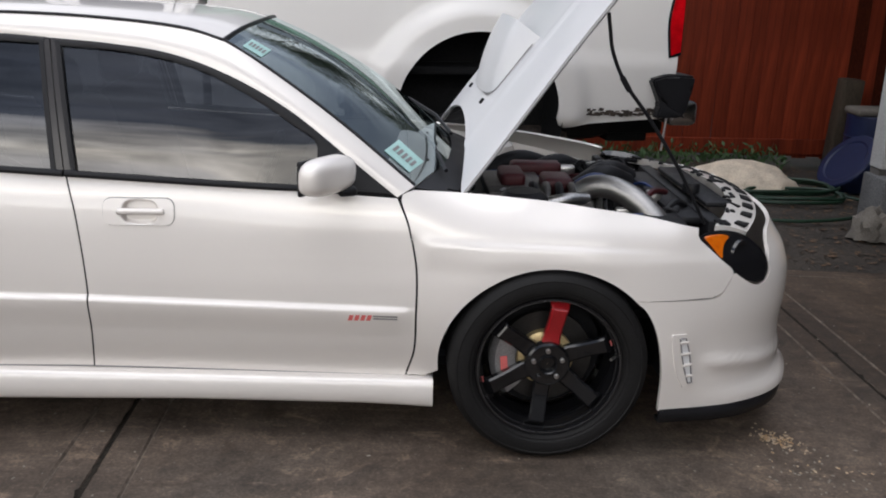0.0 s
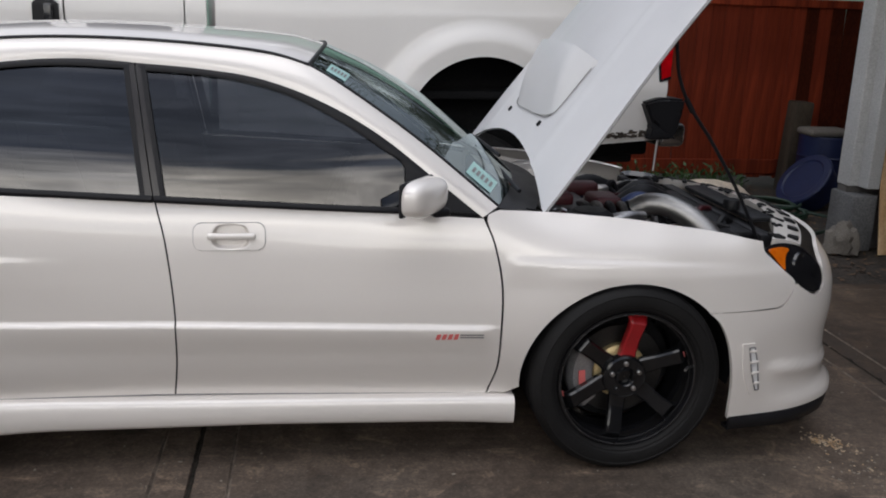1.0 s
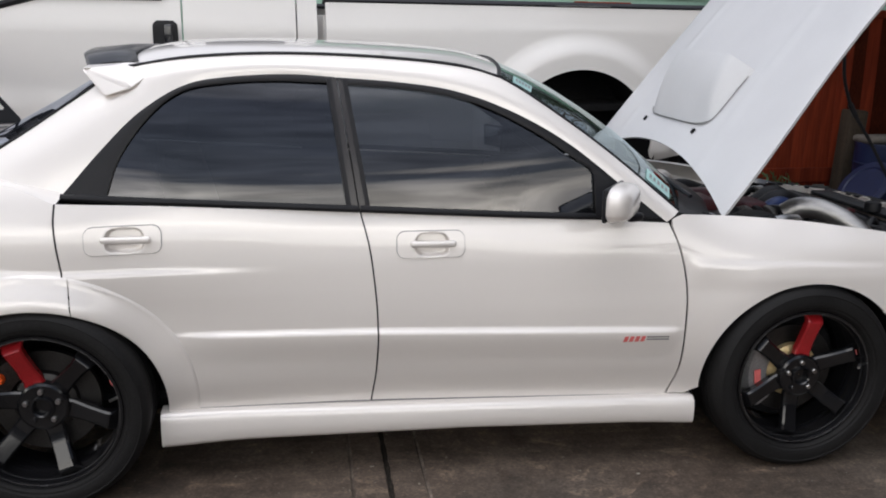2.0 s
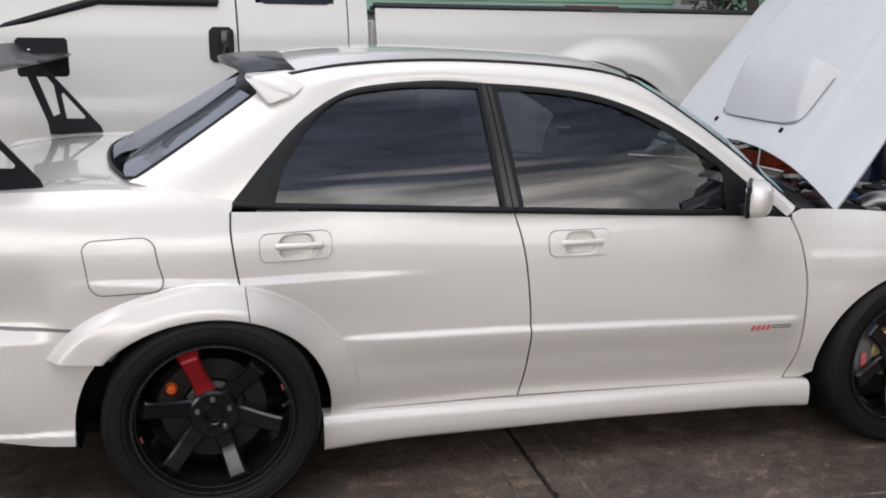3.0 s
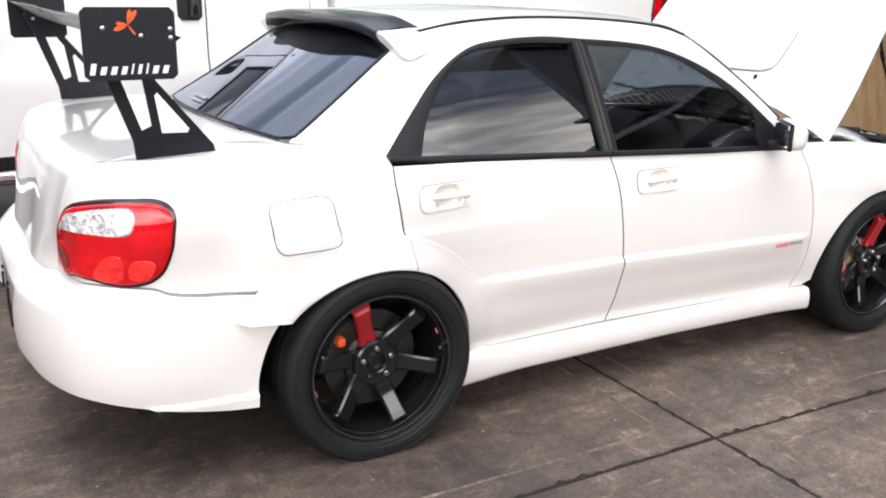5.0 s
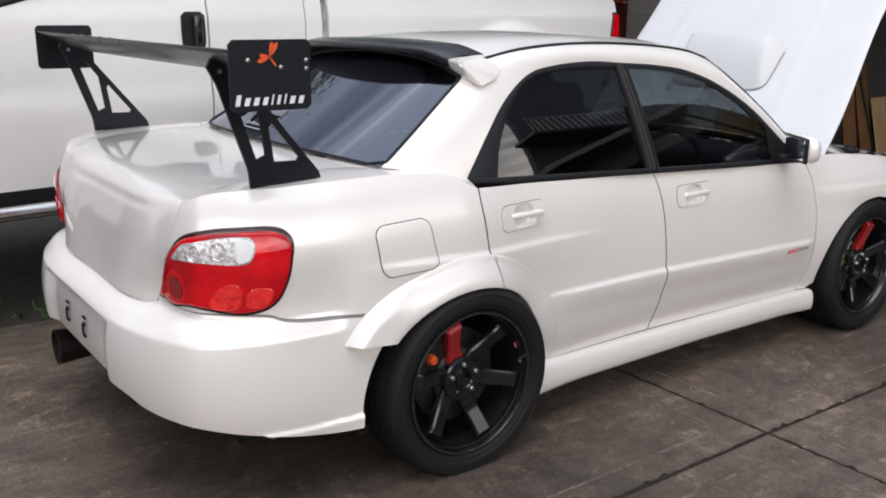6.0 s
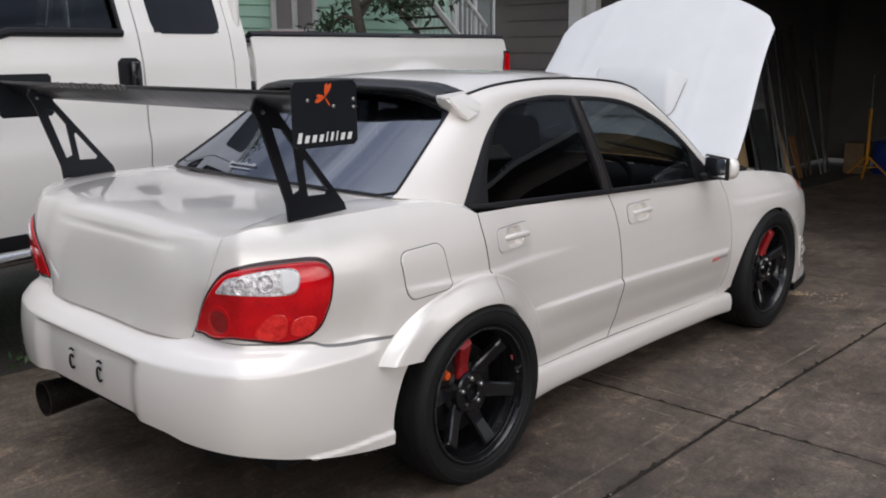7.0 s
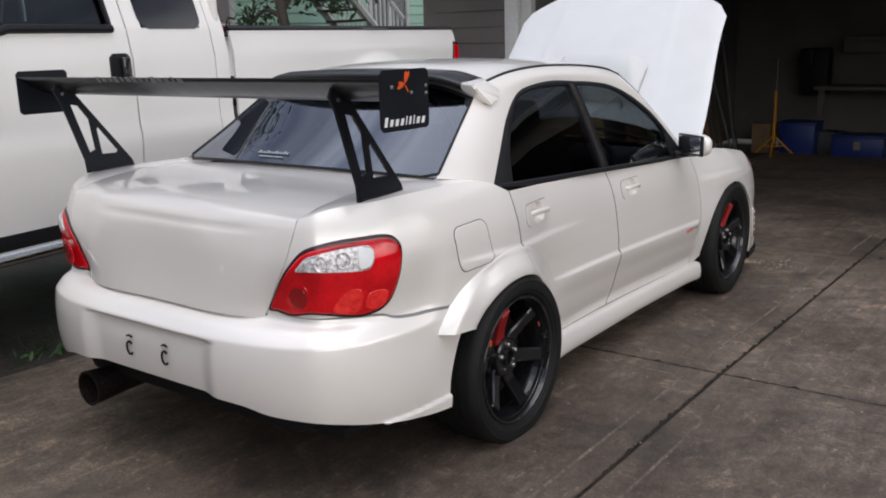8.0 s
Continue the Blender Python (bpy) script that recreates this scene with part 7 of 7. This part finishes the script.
# yellow tripod work-light stand
tp = thing("work_light_stand", (8.4, 1.33, gz(8.4)), "yellow tripod work-light stand, unlit", "light stand")
tx, ty, tz = 8.40, 1.33, gz(8.4)
part("mast", tube_bm([(tx, ty, tz + .18), (tx, ty, tz + .95)], .022, 10), YELLOW, tp)
part("upper_mast", tube_bm([(tx, ty, tz + .9), (tx, ty, tz + 1.42)], .013, 8), GREYMETAL, tp)
part("crossbar", tube_bm([(tx, ty - .17, tz + 1.42), (tx, ty + .17, tz + 1.42)], .012, 8), GREYMETAL, tp)
for a in (70, 190, 310):
    c, s = math.cos(radians(a)), math.sin(radians(a))
    leg = part("leg", tube_bm([(tx, ty, tz + .30), (tx + c * .30, ty + s * .30, tz + .02)], .014, 8), YELLOW, tp)
    part("brace", tube_bm([(tx, ty, tz + .13), (tx + c * .17, ty + s * .17, tz + .14)], .009, 6), YELLOW, leg)
for x, y, w, l, h, m, lab in ((9.0, 1.10, .50, .52, .46, BLUEBOX, "blue plastic crate on the garage floor"), (8.9, .22, .50, .70, .30, BLUEBOX, "blue plastic crate with a white label"), (8.9, 1.62, .34, .28, .42, CARD, "brown cardboard carton on the garage floor"), (9.2, .70, .4, .3, .30, GREYMETAL, "dull grey metal toolbox on the garage floor")):
    z = gz(x)
    b = thing("crate", (x, y, z), lab, "crate", "boxes in the garage")
    part("tub", box_bm((x, y, z + h / 2), (w, l, h), .02, 2), m, b)
    part("lid", box_bm((x, y, z + h + .015), (w + .03, l + .03, .03), .01, 2), m, b)
    if "label" in lab:
        part("paper_label", box_bm((x - w / 2 - .002, y, z + h * .6), (.004, .09, .12), .001, 1), CLOTH, b)
for k, (y, z, w, h) in enumerate(((-.9, .9, .9, .5), (-1.9, .5, .8, .9), (.1, 1.30, 1.2, .25), (-.6, 1.02, .5, .4), (1.1, .9, .4, .7))):
    tagged(part("stored_clutter", join(box_bm((9.7, y, z), (.3, w, h), .03, 2), box_bm((9.55, y + .1, z + h * .3), (.2, w * .5, h * .4), .03, 2)), random.choice([DARKWALL, GREYMETAL, BAY])), "dark stored clutter at the back of the garage", "clutter", "clutter in the garage")
bench = thing("workbench", (9.5, -.4, gz(9.4)), "dark timber workbench along the back wall", "workbench")
part("benchtop", box_bm((9.5, -.6, .66), (.7, 3.2, .06), .01, 1), DARKWALL, bench)
for y in (-2.1, .9):
    part("leg", box_bm((9.25, y, .18), (.08, .08, .94), .006, 1), DARKWALL, bench)

# ---- neighbour's door beyond the fence end ----
shed = tagged(thing("shed_front", (4.5, 3.95, gz(4.5)), "grey-beige panelled outbuilding front", "outbuilding"))
part("wall", box_bm((4.58, 3.90, 1.35), (.10, 2.0, 2.8), .005, 1), BEIGE, shed)
for k in range(13):
    part("panel", box_bm((4.515, 4.12, .16 + k * .20), (.03, 1.12, .193), .003, 1), BEIGE, shed)
part("edge_board", box_bm((4.50, 3.42, 1.35), (.05, .14, 2.8), .005, 1), GREYBASE, shed)

# ---- unseen walls added behind the camera, and a house known by reflection ----
# added wall: blocks low sky from the flank and fills its reflections
tagged(part("wall_street", box_bm((-1, -13.0, 1.2), (60, .4, 2.6), .02, 1), material("unseen_wall_grey", (0.15, 0.165, 0.19), 0.9, 0, 0.12, 0.6, 8)), "unseen plain wall added to cut low skylight on the car's flank", "wall", kind="structure")
# added wall, out of view, tall enough to dim the boot and bumper
tagged(part("wall_lane", box_bm((-12.4, 2.9, 2.9), (.4, 16.2, 6.0), .02, 1), bpy.data.materials["unseen_wall_grey"]), "unseen plain wall added to darken the car's tail", "wall", kind="structure")
# house known from reflections; its wall is stretched upwards to darken the rear windows
across = tagged(thing("grey_house", (22, -14.5, 0), "plain grey house across the street, made tall to darken window reflections", "house"))
part("wall", box_bm((23, -14.6, 7.2), (24, .4, 14.8), .02, 1), bpy.data.materials["unseen_wall_grey"], across)
part("roof", box_bm((23, -16.6, 15.4), (25, 5.4, .2), .02, 1, Matrix.Rotation(radians(-24), 4, "X")), GREYMETAL, across)
for x in (16.0, 20.0, 24.0):
    w = part("window", box_bm((x, -14.37, 7.6), (1.5, .06, 1.3), .01, 1), BLACKGLOSS, across)
    for dx in (-.78, 0, .78):
        part("frame_upright", box_bm((x + dx, -14.33, 7.6), (.09, .06, 1.4), .005, 1), WHITEWOOD, w)
porch = part("balcony", box_bm((12.6, -13.6, 8.0), (4.6, 1.8, .16), .01, 1), GREYMETAL, across)
for k in range(19):
    part("baluster", box_bm((10.4 + k * .242, -12.75, 8.55), (.05, .05, 1.0), .004, 1), WHITEWOOD, porch)
part("handrail", box_bm((12.6, -12.75, 9.08), (4.6, .09, .07), .006, 1), WHITEWOOD, porch)

# ---- pale green house further back ----
HY = 10.0
house = tagged(thing("green_house", (6, HY, 0), "pale green weatherboard house with white window trim", "house"))
part("wall", box_bm((5, HY + .25, 1.75), (26, .3, 4.3), .005, 1), GREENSIDING, house)
sb = box_bm((0, 0, 0), (26, .03, .185), .004, 1)
bmesh.ops.rotate(sb, cent=(0, 0, 0), matrix=Matrix.Rotation(radians(-5), 3, "X"), verts=sb.verts[:])
sid_me = bpy.data.meshes.new("siding_board")
sb.to_mesh(sid_me)
sb.free()
sid_me.materials.append(GREENSIDING)
for k in range(20):
    ob = new("siding_board", sid_me)
    ob.parent = house
    ob.matrix_parent_inverse = Matrix.Translation(-house.location)
    ob.matrix_basis = pose(5, HY + .08, .1 + k * .19)
for x, z, w, h in ((10.0, 2.05, 1.25, 1.15), (5.2, 2.3, .9, .9)):
    win = part("window", box_bm((x, HY + .03, z), (w, .06, h), .004, 1), material("dim_house_window", (0.10, 0.12, 0.13), .12, 0, .3, 2, 30) if x > 9 else BEIGE, house, "white-framed sash window")
    for dx in (-w / 2, 0, w / 2):
        part("frame_upright", box_bm((x + dx, HY - .02, z), (.09, .06, h + .09), .005, 1), WHITEWOOD, win)
    for dz in (-h / 2, h / 2):
        part("frame_rail", box_bm((x, HY - .025, z + dz), (w + .18, .07, .09), .005, 1), WHITEWOOD, win)
part("roof", box_bm((5, HY + 2.4, 5.1), (27, 6, .2), .02, 1, Matrix.Rotation(radians(22), 4, "X")), GREYMETAL, house)
part("gable_wall", box_bm((-7.9, HY + 3.2, 1.75), (.3, 6, 4.3), .005, 1), GREENSIDING, house)
stairs = thing("outside_stair", (7.0, HY - 1.0, 0), "white-railed timber outside stair against the house", "stair")
for side in (0, 1):
    y = HY - .55 - side * .95
    part("stringer", tube_bm([(6.36, y, 2.967), (8.6, y, 1.1)], .07, 6), WHITEWOOD, stairs)
    part("handrail", tube_bm([(6.36, y, 3.817), (8.6, y, 1.95)], .045, 6), WHITEWOOD, stairs)
    for k in range(6, 24):
        x = 5.65 + k * .127
        z = 3.6 - (x - 5.6) * .833
        part("baluster", tube_bm([(x, y, z), (x, y, z + .83)], .017, 5), WHITEWOOD, stairs)
for k in range(3, 13):
    part("tread", box_bm((5.75 + k * .23, HY - 1.02, 3.45 - k * .192), (.27, .95, .04), .006, 1), POSTWOOD, stairs)


def tree(name, x, y, h, r, n, seed, leafmat, label, low, loose=1.0):
    rd = random.Random(seed)
    t = thing(name, (x, y, gz(x)), label, "tree")
    part("trunk", tube_bm(spline([(x, y, gz(x)), (x + .1, y, h * .3), (x - .08, y + .05, h * .6), (x + .1, y, h)], 14), .1, 9, radii=list(np.linspace(.13, .03, 15))), BARK, t)
    tips = []
    for k in range(16):
        z0 = low + (h - low) * k / 16
        a = rd.uniform(0, 6.28)
        L = r * rd.uniform(.6, 1.0)
        p = [Vector((x, y, z0)), Vector((x + math.cos(a) * L * .5, y + math.sin(a) * L * .5, z0 + rd.uniform(.0, .35))), Vector((x + math.cos(a) * L, y + math.sin(a) * L, z0 + rd.uniform(-.3, .6)))]
        part("limb", tube_bm(spline(p, 8), .03, 6, radii=list(np.linspace(.05, .012, 9))), BARK, t)
        tips += [p[1] + (p[2] - p[1]) * u for u in (0.2, .5, .8, 1.0)]
    verts, faces = [], []
    for k in range(n):
        c = rd.choice(tips) + Vector((rd.gauss(0, .18), rd.gauss(0, .18), rd.gauss(0, .14))) * loose
        a, b = Vector((rd.gauss(0, 1), rd.gauss(0, 1), rd.gauss(0, 1))).normalized(), Vector((rd.gauss(0, 1), rd.gauss(0, 1), rd.gauss(0, 1))).normalized()
        l, w = rd.uniform(.05, .11), rd.uniform(.02, .035)
        i = len(verts)
        verts += [tuple(c - a * l), tuple(c + b * w), tuple(c + a * l), tuple(c - b * w)]
        faces.append((i, i + 1, i + 2, i + 3))
    me = bpy.data.meshes.new("crown")
    me.from_pydata(verts, [], faces)
    link("crown", me, leafmat, t)


tree("garden_tree", 4.6, 7.6, 4.2, 1.5, 4200, 4, PINE, "dark-leaved garden tree in front of the house", 1.9)
for x, y, h, seed in ((0.5, 16.5, 9.5, 11), (5.0, 17.0, 11.5, 12), (10.0, 16.0, 10.5, 13)):
    tree("tall_tree", x, y, h, 3.8, 26000, seed, PINE, "tall dark-leaved tree standing behind the green house", 4.2, 3.6)

# ---- things by the fence ----
def drum(x, y, tilt, spin, label):
    d = thing("plastic_drum", (x, y, gz(x)), label, "drum")
    m = Matrix.Rotation(radians(spin), 4, "Z") @ Matrix.Rotation(radians(tilt), 4, "X") @ Matrix.Diagonal((1, 1, 1 if tilt else .71, 1))
    at1 = (x, y, gz(x) + (.27 if tilt else .30))
    part("shell", moved(lathe_bm([(.001, -.42), (.25, -.42), (.262, -.40), (.262, -.16), (.270, -.145), (.262, -.13), (.262, .13), (.270, .145), (.262, .16), (.262, .40), (.25, .42)], 36, "Z"), at1, m), BLUEPLASTIC, d)
    part("lid", moved(lathe_bm([(.001, .405), (.23, .405), (.245, .425), (.262, .428), (.266, .40)], 36, "Z"), at1, m), BLUEPLASTIC, d)


n_axis = Vector((-.77, -.10, .63)).normalized()
tub = thing("plastic_tub", (3.3, 3.9, gz(3.3)), "dark blue round plastic tub tipped on its edge", "tub")
mt = n_axis.to_track_quat("Z", "Y").to_matrix().to_4x4()
part("shell", moved(lathe_bm([(.001, -.20), (.22, -.20), (.235, -.185), (.268, .0), (.270, .012)], 40, "Z"), (3.43, 3.92, .075), mt), BLUEPLASTIC, tub)
part("lid", moved(lathe_bm([(.001, .020), (.20, .022), (.215, .032), (.272, .030), (.284, .018), (.284, -.012), (.272, -.016)], 40, "Z"), (3.43, 3.92, .075), mt), BLUEPLASTIC, tub)
drum(3.88, 4.36, 0, 0, "dark blue plastic drum standing by the fence")
bm = bmesh.new()
bmesh.ops.create_icosphere(bm, subdivisions=4, radius=1)
for v in bm.verts:
    n = noise.noise(v.co * 2.5)
    v.co = Vector((v.co.x * .47 * (1 + .12 * n), v.co.y * .40 * (1 + .12 * n), max(-.05, v.co.z) ** (1 if v.co.z < 0 else 1.5) * .19 * (1 + .12 * n + .05 * noise.noise(v.co * 9))))
tagged(part("sand_mound", moved(bm, (2.52, 3.95, gz(2.4)), Matrix.Rotation(radians(-12), 4, "Z")), SAND), "low heap of pale sand by the fence", "sand mound")
for k, (x, y, r, n) in enumerate(((2.60, 3.62, .46, 3), (2.75, 3.40, .34, 2))):
    pts = []
    for q in range(n * 28):
        a = q / 28 * 2 * math.pi
        rr = r * (1 + .10 * math.sin(a * .37 + k) + .06 * math.sin(a * 1.7))
        pts.append((x + rr * math.cos(a) * 1.25, y + rr * math.sin(a) * .7, gz(x) + .02 + .022 * (q // 28) + .008 * math.sin(a * 3)))
    if k == 1:
        pts += [(x + .5 + .12 * q, y - .15 - .10 * q, gz(x) + .015) for q in range(1, 10)]
    tagged(part("garden_hose", tube_bm(pts, .014, 7), HOSE), "coiled dark green garden hose on the soil", "hose")
tagged(part("garden_hose", tube_bm(spline([(1.6, 2.45, gz(2)), (2.1, 2.62, gz(2)), (2.5, 2.60, gz(2)), (2.95, 2.75, gz(2)), (3.45, 3.25, gz(2))], 30), .014, 7), HOSE), "loose end of green garden hose on the soil", "hose")
verts, faces = [], []
rd = random.Random(8)
for k in range(900):
    c = Vector((rd.uniform(1.3, 3.2), FY - .1 - abs(rd.gauss(0, .22)), gz(2.2) + abs(rd.gauss(0, .07)))) if k < 700 else Vector((rd.uniform(-4.2, -1.5), 1.52 + abs(rd.gauss(0, .12)), gz(-3) - .02 + abs(rd.gauss(0, .02))))
    a = Vector((rd.gauss(0, .6), rd.gauss(0, .6), rd.uniform(.3, 1))).normalized()
    b = a.cross(Vector((rd.gauss(0, 1), rd.gauss(0, 1), 0))).normalized()
    l, w = rd.uniform(.04, .10), rd.uniform(.006, .016)
    i = len(verts)
    verts += [tuple(c), tuple(c + a * l * .5 + b * w), tuple(c + a * l), tuple(c + a * l * .5 - b * w)]
    faces.append((i, i + 1, i + 2, i + 3))
me = bpy.data.meshes.new("weeds")
me.from_pydata(verts, [], faces)
tagged(link("weeds", me, LEAF), "low green weeds along the foot of the fence", "weeds", kind="stuff")
bm = bmesh.new()
bmesh.ops.create_icosphere(bm, subdivisions=3, radius=1)
for v in bm.verts:
    n = noise.noise(v.co * 2.2) + .5 * noise.noise(v.co * 6)
    v.co = Vector((v.co.x * .13 * (1 + .3 * n), v.co.y * .11 * (1 + .3 * n), max(v.co.z, -.3) * .17 * (1 + .35 * n) + .05))
tagged(part("white_sack", moved(bm, (2.80, 2.26, gz(2.8))), CLOTH), "grubby white sack slumped by the column footing", "sack")
tagged(part("cloth_bundle", moved(box_bm((0, 0, 0), (.42, .30, .07), .03, 3), (3.82, 4.34, gz(3.88) + .633)), CLOTH), "dirty white cloth on the drum", "cloth")

# leaf litter and crumbs on the soil by the fence
verts, faces = [], []
rd = random.Random(21)
for k in range(1500):
    x, y = rd.uniform(1.2, 4.2), rd.uniform(1.55, FY - .1)
    c = Vector((x, y, gz(x) - .018 + rd.uniform(.002, .012)))
    a = rd.uniform(0, 6.28)
    l, w = rd.uniform(.012, .040), rd.uniform(.006, .016)
    u, v = Vector((math.cos(a), math.sin(a), rd.uniform(-.2, .3))) * l, Vector((-math.sin(a), math.cos(a), rd.uniform(-.3, .3))) * w
    i = len(verts)
    verts += [tuple(c - u), tuple(c + v), tuple(c + u), tuple(c - v)]
    faces.append((i, i + 1, i + 2, i + 3))
me = bpy.data.meshes.new("leaf_litter")
me.from_pydata(verts, [], faces)
tagged(link("leaf_litter", me, LITTER), "dry brown leaf litter scattered on the soil", "leaf litter", kind="stuff")
